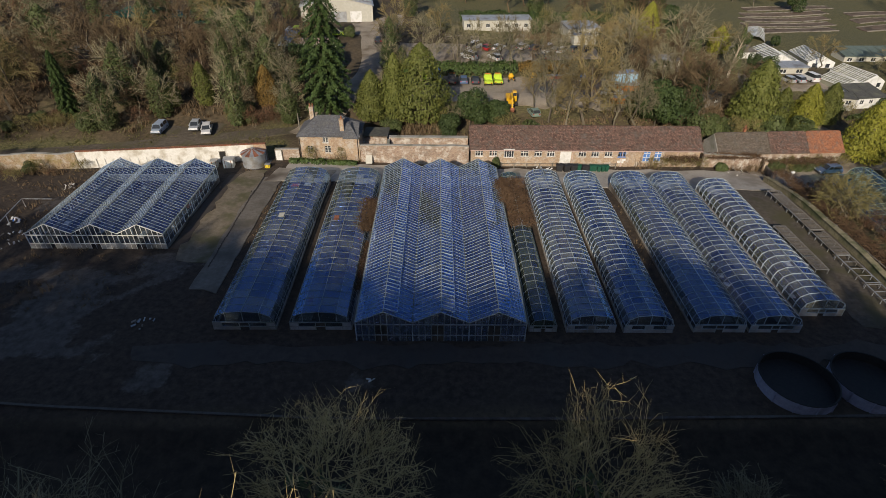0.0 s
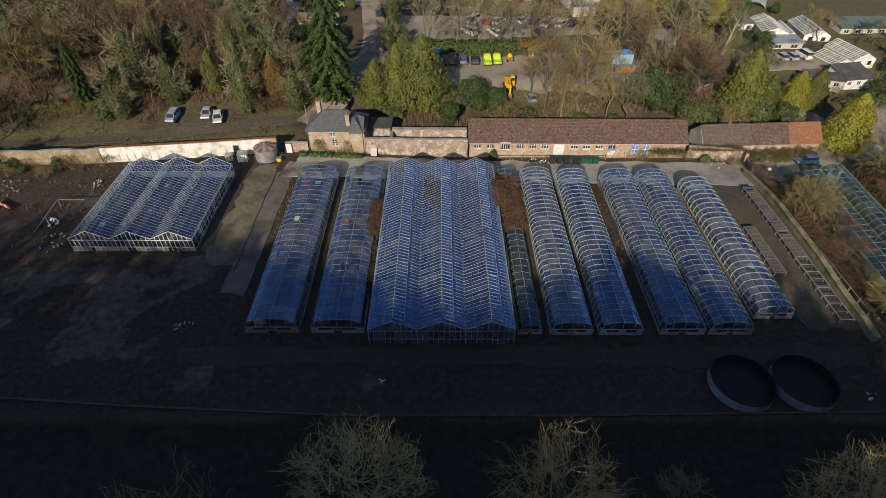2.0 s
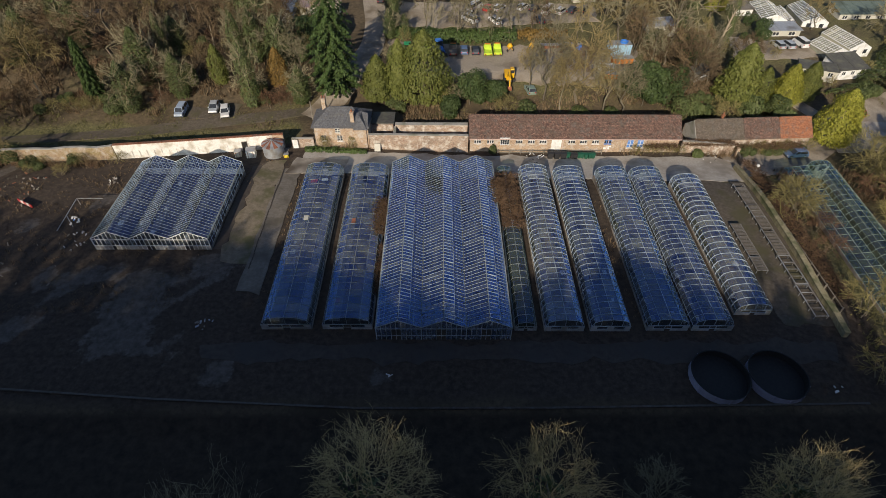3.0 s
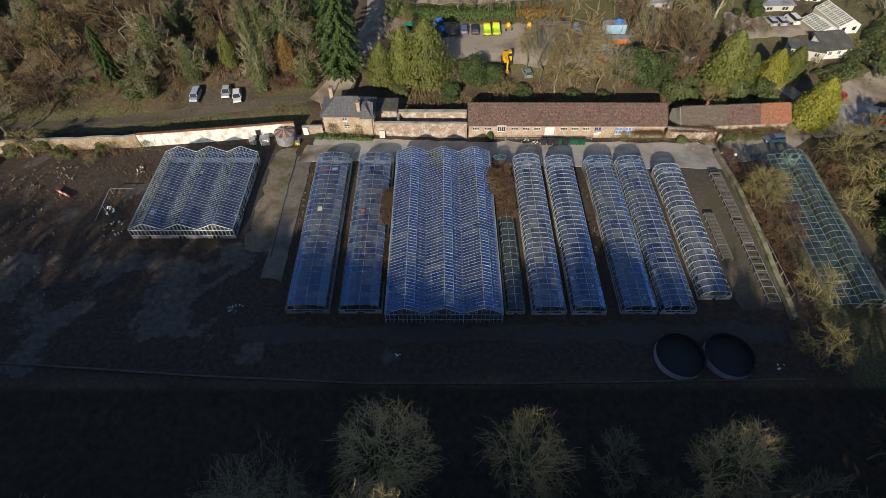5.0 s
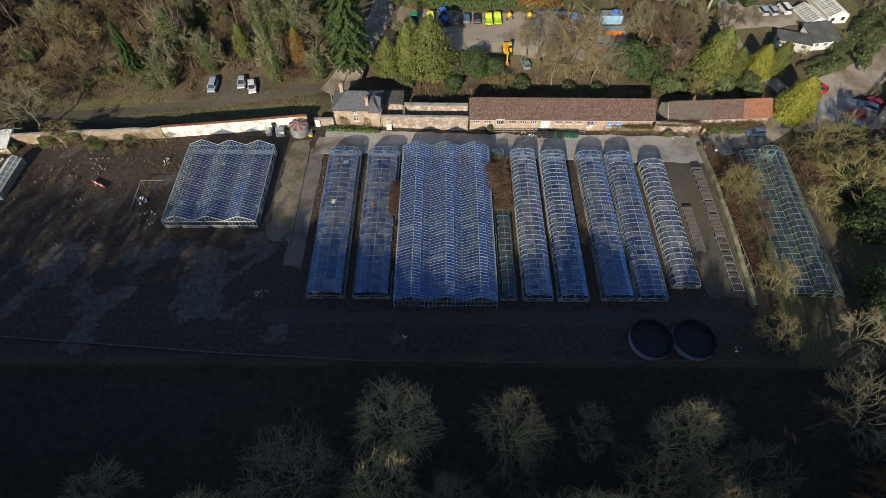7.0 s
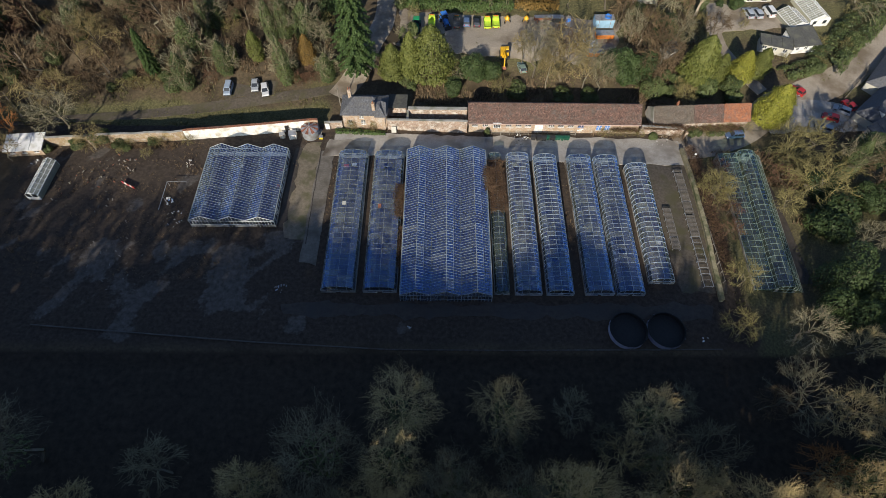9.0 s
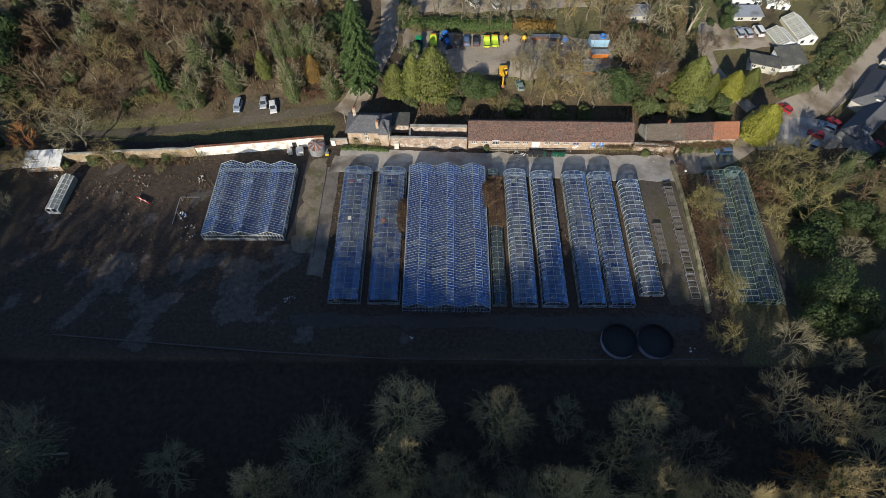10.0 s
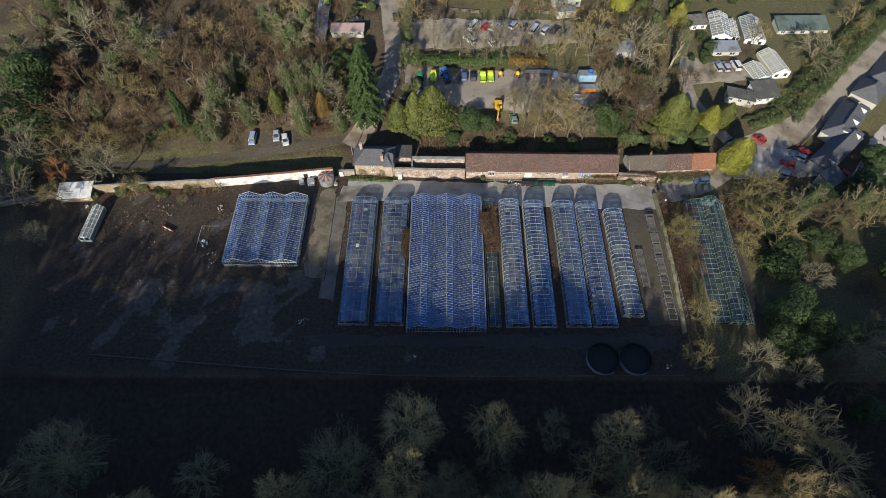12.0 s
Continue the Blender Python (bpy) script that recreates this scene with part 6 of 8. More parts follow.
TREES = (
    ("grey", 20.6, 18.5, 8.0, 7.5), ("grey", 25.5, 14.0, 8.0, 5.5), ("grey", 38.5, 20.0, 8.0, 7.0),
    ("fir", -21.4, 102.6, 25.0, 12.5), ("ley", -3.4, 101.1, 15.2, 12.2), ("ley", -12.8, 100.8, 10.1, 6.7), ("ley", -8.4, 101.1, 13.2, 6.0),
    ("laur", 6.3, 100.7, 8.0, 7.8), ("laur", 11.7, 101.9, 5.1, 6.1), ("fir", -71.5, 101.2, 12.5, 4.5), ("ivy", -62.1, 96.6, 10.9, 7.2),
    ("ivy", -38.3, 98.2, 13.6, 6.5), ("autumn", -33.7, 104.1, 8.6, 4.9), ("cyp", -52.5, 104.5, 5.0, 2.9), ("cyp", -46.3, 105.0, 8.5, 3.5),
    ("ivy", -59.2, 110.8, 11.3, 4.1), ("ivy", -43.0, 109.8, 12.3, 5.5), ("ley", 62.6, 102.8, 13.5, 9.6), ("cyp", 68.0, 102.9, 8.5, 4.2), ("gold", 73.7, 103.3, 9.2, 6.8), ("gold", 80.0, 91.4, 9.5, 6.0),
    ("ley", 78.6, 104.6, 9.0, 5.6), ("gold", 77.5, 90.0, 11.5, 9.0), ("laur", 42.6, 100.6, 10.0, 10.5), ("laur", 47.5, 101.0, 8.0, 8.0), ("heap", 50.1, 122.5, 6.0, 5.0), ("gold", 55.7, 150.5, 9.6, 6.9),
    ("bare", 29.0, 101.1, 17.8, 13.4), ("bare", 25.0, 98.5, 14.0, 7.0), ("bare", 34.0, 99.0, 15.0, 8.0), ("bare", 37.5, 97.5, 12.0, 7.0), ("heap", 18.0, 96.8, 3.6, 5.5), ("heap", 28.5, 96.0, 3.2, 5.5), ("heap", 35.0, 96.0, 3.0, 5.0), ("laur", 2.0, 97.5, 4.5, 5.5), ("bush", 13.5, 97.0, 5.0, 6.0), ("grey", 21.9, 102.1, 16.8, 9.1), ("brown", 51.0, 102.6, 13.5, 12.6), ("grey", 55.3, 124.5, 16.6, 16.5),
    ("bare", 42.7, 125.0, 12.6, 11.5), ("ivy", 69.5, 127.5, 12.2, 3.9), ("laur", 70.2, 172.9, 6.5, 10.3), ("bare", -83.0, 104.5, 13.9, 12.0),
    ("bare", -79.7, 129.7, 13.5, 14.1), ("bare", -58.2, 125.1, 11.0, 13.9), ("bare", -44.0, 135.6, 10.3, 12.2), ("bare", -10.8, 137.4, 12.3, 11.0),
    ("grey", 16.4, 125.5, 12.4, 7.7),
    ("near", -6.0, 18.5, 15.6, 14.0), ("near", 9.2, 17.7, 18.4, 10.6), ("near", 31.4, 17.8, 16.6, 9.6), ("near", -18.2, 11.5, 20.5, 15.0),
    ("near", -7.0, 10.0, 21.4, 11.0), ("near", 1.2, 8.3, 21.4, 9.0), ("near", -64.6, 12.1, 20.3, 16.0), ("bare", 26.7, 11.3, 15.9, 6.5),
    ("near", 30.5, 10.4, 19.9, 8.4), ("bare", 40.4, 11.8, 13.0, 9.6), ("bare", -43.0, 9.4, 13.0, 9.0), ("bare", 9.3, 12.5, 13.0, 7.5), ("bare", -30.0, 7.7, 13.0, 6.5),
    ("bush", 56.8, 65.0, 7.0, 9.0), ("bush", 57.6, 66.2, 6.5, 8.0), ("bush", 56.3, 43.6, 7.0, 7.5), ("bush", 52.9, 33.6, 7.0, 7.5), ("laur", 74.3, 42.5, 11.6, 9.5), ("laur", 79.0, 38.5, 10.5, 9.0), ("laur", 70.5, 36.0, 9.5, 8.5), ("grey", 83.0, 34.0, 12.0, 10.0),
    ("bare", 57.2, 20.8, 13.0, 11.7), ("bare", 63.6, 17.8, 13.0, 9.4), ("bare", 68.5, 18.6, 14.5, 10.4), ("brown", 53.7, 20.0, 10.2, 6.0), ("bare", 68.9, 11.7, 14.5, 11.0),
    ("orange", 57.5, 10.1, 11.6, 8.1), ("laur", 64.5, 9.5, 8.7, 6.1), ("brown", 79.2, 28.0, 13.0, 9.9), ("laur", 83.5, 22.9, 8.7, 6.6),
    ("bush", 81.0, 77.7, 9.6, 13.5), ("bush", 75.5, 75.0, 8.0, 9.5), ("bush", 79.0, 80.5, 7.5, 10.0), ("bush", 76.0, 71.0, 6.5, 9.0), ("bush", 84.5, 71.0, 8.5, 10.5), ("laur", 80.5, 66.5, 5.5, 7.0), ("scrub", 73.0, 70.0, 4.5, 7.0), ("bush", 71.5, 62.0, 5.0, 7.0), ("scrub", 60.5, 73.0, 3.5, 5.0), ("laur", 88.0, 62.5, 7.0, 8.0), ("laur", 91.0, 74.0, 12.0, 9.0), ("ivy", 86.0, 70.5, 13.0, 7.0), ("bush", 77.5, 65.2, 10.0, 13.0), ("laur", 77.8, 57.5, 7.5, 11.0), ("grey", 82.7, 51.8, 8.7, 7.5),
    ("ivy", 97.5, 70.0, 14.5, 8.0), ("laur", 105.5, 73.5, 12.0, 9.0), ("bare", 101.7, 68.7, 14.0, 10.0), ("brown", 91.5, 66.5, 13.0, 9.5), ("laur", 117.1, 92.0, 6.7, 8.9), ("laur", 110.0, 80.8, 8.2, 12.2),
    ("scrub", 59.3, 60.3, 3.6, 5.0), ("scrub", 58.0, 55.5, 3.6, 5.0), ("orange", -95.5, 79.4, 10.2, 6.9), ("bare", -86.3, 82.3, 11.6, 11.1), ("bare", -98.9, 87.8, 11.6, 11.4),
    ("grey", -106.0, 85.8, 14.5, 11.1), ("laur", -113.2, 100.8, 14.5, 16.2), ("laur", -113.5, 110.4, 14.5, 13.6), ("bare", -100.7, 99.2, 11.6, 16.2),
    ("bare", -101.8, 124.5, 14.5, 18.8), ("bare", -93.5, 124.2, 14.5, 17.5), ("brown", -71.8, 113.1, 14.5, 18.2), ("bare", -82.5, 99.5, 7.7, 13.9),
    ("bare", -90.7, 91.8, 8.7, 12.7), ("grey", -102.8, 72.9, 11.6, 13.3), ("bare", -94.8, 61.9, 7.2, 6.5), ("bare", -94.7, 72.9, 8.7, 6.8),
    ("bare", -77.9, 76.7, 6.2, 7.3), ("heap", -77.1, 79.3, 4.0, 5.0), ("bare", 95.7, 136.9, 8.7, 8.5), ("grey", 111.1, 128.1, 11.6, 15.3),
    ("bare", 128.6, 145.6, 8.7, 10.7), ("bare", 35.6, 137.0, 11.6, 10.2), ("bare", 44.4, 130.8, 13.0, 12.8), ("ivy", -11.5, 131.5, 9.6, 6.0),
    ("bare", 0.2, 148.3, 8.7, 8.6), ("bare", -49.7, 113.9, 11.6, 9.4), ("laur", -30.4, 119.5, 7.2, 8.1), ("ivy", -39.9, 111.6, 11.6, 7.0),
    ("grey", -30.3, 106.5, 10.2, 6.2), ("ivy", -40.7, 131.1, 13.0, 7.8), ("brown", -58.3, 128.7, 13.0, 15.7), ("gold", 74.0, 147.0, 7.0, 6.0),
)
for row in TREES:
    plant(*row)
# the wood beyond the lane: leafless trees, close together
wood = random.Random(5)


def free(x, y, gap):
    return all((x - a) ** 2 + (y - b) ** 2 > (gap + 0.2 * c) ** 2 for a, b, c in PLANTED)


def scatter(count, x0, x1, y0, y1, kinds, hs, ws, gap, keep=lambda x, y: True):
    n = tries = 0
    while n < count and tries < count * 30:
        tries += 1
        x, y = wood.uniform(x0, x1), wood.uniform(y0, y1)
        if keep(x, y) and free(x, y, gap):
            h = wood.uniform(*hs)
            plant(kinds[wood.randrange(len(kinds))], x, y, h, h * wood.uniform(*ws))
            n += 1


def off_drive(x, y):
    return not (-28 < x < -8 and y < 185) and not (-56 < x < -40 and y < 101) and not (-95 < x < -78 and 126 < y < 146) and not (-42 < x < -10 and y > 155)


scatter(80, -128, -26, 99, 175, ("bare", "brown", "brown", "ivy", "ivy"), (8, 13), (0.7, 1.0), 3.0, off_drive)
scatter(6, -170, -60, 175, 240, ("laur", "ivy"), (9, 14), (0.7, 1.0), 6.0)
scatter(8, -15, 70, 165, 235, ("laur", "ivy"), (7, 12), (0.7, 1.0), 5.0)
scatter(12, 44, 72, 104, 160, ("bare", "brown", "laur"), (5, 10), (0.7, 1.0), 3.5)
scatter(22, -12, 60, 97.5, 105, ("bush", "heap", "bush", "heap", "bare"), (2.5, 6), (0.7, 1.0), 1.2, lambda x, y: not (9 < x < 20 and y > 100))
scatter(14, 45, 72, 95, 135, ("bush", "heap", "brown", "bush"), (3, 7), (0.8, 1.1), 2.0)
scatter(14, 74, 112, 104, 160, ("bush", "heap", "laur", "bush"), (2, 4.5), (0.8, 1.1), 2.5, lambda x, y: not (82 < x < 110 and 112 < y < 158) and x - 96 < y - 106 - 6)
scatter(16, 20, 72, 124, 165, ("bush", "bare", "grey", "heap"), (4, 9), (0.7, 0.9), 2.5, lambda x, y: not (y < 148 and x < 42))
scatter(12, -26, -8, 104, 150, ("bush", "heap", "ivy"), (3, 7), (0.6, 0.9), 2.0, lambda x, y: abs(x + 17) > 5)
scatter(22, -110, -27, 97, 130, ("bush", "scrub", "heap", "bush"), (2.5, 5), (0.8, 1.2), 1.6, off_drive)
scatter(26, -4, 60, 104, 131, ("bare", "grey", "brown"), (8, 13), (0.5, 0.75), 2.2, lambda x, y: not (-12 < x < 44 and 107 < y < 125))
scatter(15, -110, -30, 100, 150, ("bare", "brown", "scrub", "scrub"), (5, 9), (0.8, 1.1), 1.8, off_drive)
scatter(18, -112, -57, 95.5, 101, ("bush", "scrub", "heap", "scrub"), (1.8, 3.6), (1.0, 1.5), 0.8)
scatter(12, -40, -27, 98, 104, ("bush", "scrub", "heap"), (1.8, 3.2), (1.0, 1.4), 0.8, lambda x, y: abs(x + 24) > 4)
scatter(12, -90, -57, 74.5, 79, ("bush", "scrub", "heap", "bush"), (1.0, 2.4), (1.0, 1.6), 0.6)
scatter(10, 60, 150, 205, 240, ("laur", "bare", "laur"), (8, 12), (0.8, 1.1), 6.0)
scatter(20, 152, 215, 160, 245, ("laur", "bare", "laur", "ivy"), (9, 14), (0.8, 1.1), 5.0)
scatter(20, 55, 125, 2, 50, ("bare", "bare", "brown", "ivy"), (8, 13), (0.7, 0.95), 4.5, lambda x, y: not (59 < x < 71 and y > 37))
scatter(12, 88, 130, 40, 84, ("bare", "laur", "brown", "bare"), (6, 10), (0.8, 1.1), 4.5)
for k in range(17):
    plant("near", -26 + 5.2 * k + wood.uniform(-1, 1), 2.5 + wood.uniform(0, 4.5), wood.uniform(22.5, 25.5) - (4.5 if k < 3 else 1.0), wood.uniform(9, 11.5))
scatter(7, -120, -24, 3, 9, ("bare", "grey"), (14, 18), (0.5, 0.65), 5.0)
scatter(10, -130, -97, 40, 80, ("bare", "laur", "grey"), (7, 11), (0.7, 1.0), 4.0)
# the wooded crest of the southern hill, unseen, added to shade the yard

def far_wood(label, rows, pool, material, seed):
    """A far belt of leafless trees, joined: rows of (x, y, height, spread)."""
    g = random.Random(seed)
    V, F, n = [], [], 0
    for x, y, h, w in rows:
        src = pool[g.randrange(len(pool))]
        t = np.array(pose(x, y, terrain(x, y), 0, 0, g.uniform(0, 360)) @ Matrix.Diagonal((w / 11.0, w / 11.0, h / 14.0, 1)))
        for me in src:
            co = np.empty(len(me.vertices) * 3)
            me.vertices.foreach_get("co", co)
            V.append(co.reshape(-1, 3) @ t[:3, :3].T + t[:3, 3])
            F += [tuple(i + n for i in q.vertices) for q in me.polygons]
            n += len(me.vertices)
    me = bpy.data.meshes.new("woodland")
    me.from_pydata(np.concatenate(V).tolist(), [], F)
    me.materials.append(material)
    return tagged(new("woodland", me), label, "woodland", kind="stuff")


CREST = []
for sd in (41, 42, 43):
    tr, limbs, tips = bare_tree(sd, 8, 3, 3, 5, 0.085, 0.15, bent=1)
    CREST.append((tr, with_blades(twig_mesh("crown", limbs, M_TWIG_GREY), tips)))
rows = []


for k in range(62):
    x = -175 + k * 4.2 + wood.uniform(-0.8, 0.8)
    y = wood.uniform(-50, -46)
    plant("crest", x, y, max(3.0, RAY * (shade_edge(x) - 5.0 - 4.0 * step(0, 12, x) - y) - terrain(x, y)), wood.uniform(8.5, 10.5), group="hill crest")
for k in range(150):
    x = -175 + k * 1.74 + wood.uniform(-1, 1)
    y = wood.uniform(-44, -38)
    dapple = step(-150, -128, x) * (1 - step(-68, -58, x))
    rows.append((x, y, RAY * (shade_edge(x) + wood.uniform(-6, 0.5) + dapple * wood.uniform(2, 18) - y) - terrain(x, y), wood.uniform(9, 12)))
far_wood("unseen leafless wood added on the southern crest to cast shade", rows, CREST, M_TWIG_GREY, 1)
rows = []
for k in range(60):
    x, y = (wood.uniform(-175, -60), wood.uniform(176, 245)) if k < 30 else (wood.uniform(-15, 72), wood.uniform(168, 240))
    h = wood.uniform(8, 13)
    rows.append((x, y, h, h * wood.uniform(0.7, 1.0)))
far_wood("distant leafless winter wood on the rise", rows, [(q[0], twigs("light", k, M_TWIG_BROWN)) for k, q in enumerate(LIGHT)], M_TWIG_BROWN, 2)


def dead_tree(x, y, h, lean):
    """A tall bleached trunk with stubs of broken limbs."""
    root = thing("tree", "tall dead bleached trunk with broken limb stubs", "tree", at=(x, y, terrain(x, y)))
    g = random.Random(3)
    segs, p, r = [], Vector((0, 0, -0.4)), 0.5
    stubs = []
    for k in range(7):
        q = p + Vector((lean * h / 7 + g.gauss(0, 0.12), g.gauss(0, 0.15), h / 7))
        segs.append((p, q, r, r * 0.86))
        if k > 1:
            for _ in range(2):
                a = g.uniform(0, 6.28)
                e = q + Vector((math.cos(a), math.sin(a), 0.9)) * g.uniform(0.6, 1.6)
                stubs.append((p.lerp(q, 0.6), e, r * 0.4, r * 0.22))
        p, r = q, r * 0.86
    m = surface("bleached_wood", (0.3, 0.25, 0.18), (0.42, 0.36, 0.27), 0.9, 4.0, (0.2, 0.16, 0.11), 0.8)
    part("trunk", twig_mesh("trunk", segs, m), None, root)
    for st in stubs:
        part("limb_stub", twig_mesh("limb_stub", [st], m), None, root)


dead_tree(67.8, 126.0, 9.5, 0.1)
for k in range(13):
    t = k / 12
    plant("bush" if k % 3 else "heap", 95 + 52 * t + wood.uniform(-2, 2), 108 + 48 * t + wood.uniform(-3, 5), wood.uniform(3, 5), wood.uniform(4, 6))


def hedge(label, points, width, height, material, seed):
    """A clipped or rough hedge along a line."""
    g = random.Random(seed)
    P, N = [], []
    for (xa, ya), (xb, yb) in zip(points[:-1], points[1:]):
        L = math.hypot(xb - xa, yb - ya)
        nx, ny = -(yb - ya) / L, (xb - xa) / L
        for _ in range(int(L * (width + 2 * height) * 16)):
            t, e = g.random(), g.random()
            x, y = xa + (xb - xa) * t, ya + (yb - ya) * t
            lump = 1 + 0.25 * noise.noise((x * 0.5, y * 0.5, seed))
            a = math.pi * e
            o, zz = math.cos(a), math.sin(a)
            off = 0.5 * width * math.copysign(abs(o) ** 0.5, o) * lump * g.uniform(0.8, 1.05)
            hz = height * zz ** 0.5 * lump * g.uniform(0.8, 1.05)
            P.append((x + nx * off, y + ny * off, terrain(x, y) + hz))
            N.append((nx * o, ny * o, zz))
    ob = part("hedge", clump_mesh("hedge", np.array(P), np.array(N), 0.36, material, seed), None)
    return tagged(ob, label, "hedge")


hedge("dense dark green hedge at the yard's edge", [(-12, 125.2), (18, 125.7)], 3.6, 2.6, M_HEDGE, 3)
hedge("brown beech hedge holding dead leaves", [(18.5, 125.7), (30, 124.7)], 3.0, 2.3, M_AUTUMN, 4)
hedge("tall rough evergreen hedge along the sandy lane", [(97, 108), (108, 119), (120, 130.5), (136, 146), (152, 162)], 9.0, 3.2, M_IVY, 5)
hedge("bramble and evergreen bank under the hedge", [(86, 105), (97, 109)], 5.0, 1.8, M_IVY, 6)
hedge("clipped hedge at the foot of the house", [(-25, 83.0), (-13.5, 82.8)], 1.2, 0.7, M_HEDGE, 7)
hedge("evergreen hedge behind the huts", [(6, 165.5), (30, 168.5), (52, 167.5)], 3.0, 3.0, M_HEDGE, 8)


def tufts(name, label, areas, density, height, material, seed, blades=4, wide=0.05, keep=None):
    """Stems, weeds or grass over patches of ground, in one mesh."""
    g = np.random.RandomState(seed)
    V, F = [], []
    for x0, y0, x1, y1 in areas:
        for _ in range(int((x1 - x0) * (y1 - y0) * density)):
            x, y = g.uniform(x0, x1), g.uniform(y0, y1)
            patch = noise.noise((x * 0.22, y * 0.22, seed * 1.7))
            if patch < -0.12 or (keep and not keep(x, y)):
                continue
            z = terrain(x, y) - 0.03
            h = height * (0.5 + 0.8 * g.random_sample()) * (0.6 + 1.2 * max(0, patch))
            for _ in range(blades):
                t = g.random_sample() * 6.2832
                ln = g.uniform(0.2, 0.8) * h
                px, py = x + g.normal(0, 0.12), y + g.normal(0, 0.12)
                k = len(V)
                dx, dy = math.cos(t), math.sin(t)
                V += [(px - dy * wide, py + dx * wide, z), (px + dy * wide, py - dx * wide, z), (px + dx * ln, py + dy * ln, z + h)]
                F.append((k, k + 1, k + 2))
    me = bpy.data.meshes.new(name)
    me.from_pydata(V, [], F)
    me.materials.append(material)
    return tagged(new(name, me), label, name, kind="stuff")


tufts("undergrowth", "dead bracken and brambles under the wood", [(-125, 95, -57, 101), (-125, 98, -26, 150), (-12, 93, 60, 106), (57, 58, 80, 80), (46, 100, 70, 140), (20, 148, 66, 166)], 2.2, 1.3, M_DEAD, 2, 5, 0.08, off_drive)
tufts("rough_grass", "rough winter grass on verges and banks", [(-110, 84, -28, 100), (-10, 92, 60, 104), (55, 36, 64, 78), (70, 42, 78, 78), (82, 104, 110, 120), (-12, 148, 60, 165)], 2.6, 0.4, M_GRASS, 3, 4, 0.07)
tufts("weeds", "dead weeds over the waste ground", [(-92, 62, -52, 79), (-92, 44, -34, 60), (-24.6, 44, -23.4, 75), (-33.5, 72, -30, 80), (25, 43, 26.6, 74), (-56, 54, -51.6, 76)], 1.3, 0.5, M_DEAD, 4, 4, 0.05)
tufts("seedlings", "self-sown weeds and ivy inside the old glasshouses", [(-22.7, 62, -20.8, 74.3), (-18.8, 64, -17.1, 74.3), (-14.9, 66, -13.0, 74.3), (-11.2, 64, -9.3, 74.3), (13.9, 55, 15.2, 74), (17.0, 50, 18.1, 74), (20.0, 58, 21.2, 74), (27.2, 58, 28.6, 74), (36.3, 56, 37.5, 74), (39.7, 52, 40.8, 72)], 5.0, 1.1, M_GRASS, 9, 5, 0.09)
tufts("climbers", "brown creeper stems along the walls", [(-24, 83.4, -13, 84.2), (34, 83.2, 45, 84.2), (46, 83.0, 56, 84.1), (-86, 77, -60, 78.8)], 5.0, 2.0, M_DEAD, 6, 5, 0.04)


# ---- vehicles ----
def paint(name, c, rough=0.35):
    return surface(name, tuple(v * 0.9 for v in c), c, rough, 2.5, tuple(v * 0.75 for v in c), 0.6, spec=0.5)


P_WHITE, P_SILVER, P_BLUE = paint("white_car_paint", (0.75, 0.75, 0.74)), paint("silver_car_paint", (0.42, 0.45, 0.48)), paint("blue_car_paint", (0.1, 0.16, 0.28))
P_RED, P_BLACK, P_LIME = paint("red_car_paint", (0.5, 0.03, 0.03)), paint("dark_car_paint", (0.03, 0.035, 0.045)), paint("lime_van_paint", (0.5, 0.68, 0.06))
P_YELLOW, P_GREEN, P_BRIGHT = paint("machine_yellow", (0.75, 0.42, 0.02)), paint("tractor_green", (0.02, 0.3, 0.12)), paint("machine_blue", (0.05, 0.22, 0.65))
P_ORANGE = paint("orange_paint", (0.62, 0.2, 0.03), 0.6)
M_TYRE = surface("tyre_rubber", (0.02, 0.02, 0.02), (0.04, 0.04, 0.04), 0.9, 5.0)
M_LAMP = surface("lamp_glass", (0.6, 0.6, 0.58), (0.75, 0.75, 0.72), 0.15, 3.0)
M_TAIL = surface("tail_lamp", (0.35, 0.02, 0.02), (0.45, 0.03, 0.03), 0.2, 3.0)


def extrude_x(s, profile, x0, x1, inset=0.0, top=None):
    """A side profile (y, z) drawn out across the width; points above `top` are drawn in by `inset`."""
    n = len(profile)
    pts = []
    for side, x in ((1, x0), (-1, x1)):
        for y, z in profile:
            pts.append((x + side * (inset if top is not None and z > top else 0), y, z))
    return s.add(pts, [tuple(range(n)), tuple(range(2 * n - 1, n - 1, -1))] + [((i + 1) % n, i, n + i, n + (i + 1) % n) for i in range(n)])


def wheels(root, wdt, ys, r=0.31):
    for y in ys:
        for sx in (-1, 1):
            x = sx * (wdt / 2 - 0.1)
            w = part("wheel", Shape().wheel(x, y, r, r, 0.2, 14), M_TYRE, root)
            if root.location.y < 105:
                part("rim", Shape().wheel(x + sx * 0.09, y, r, r * 0.6, 0.05, 10), M_ALU, w)


def lamps(root, wdt, front, back, z):
    for sx in (-1, 1):
        x = sx * (wdt / 2 - 0.22)
        part("headlight", Shape().box(x - 0.16, front - 0.03, z, x + 0.16, front + 0.025, z + 0.15), M_LAMP, root)
        part("tail_light", Shape().box(x - 0.12, back - 0.025, z + 0.05, x + 0.12, back + 0.03, z + 0.3), M_TAIL, root)


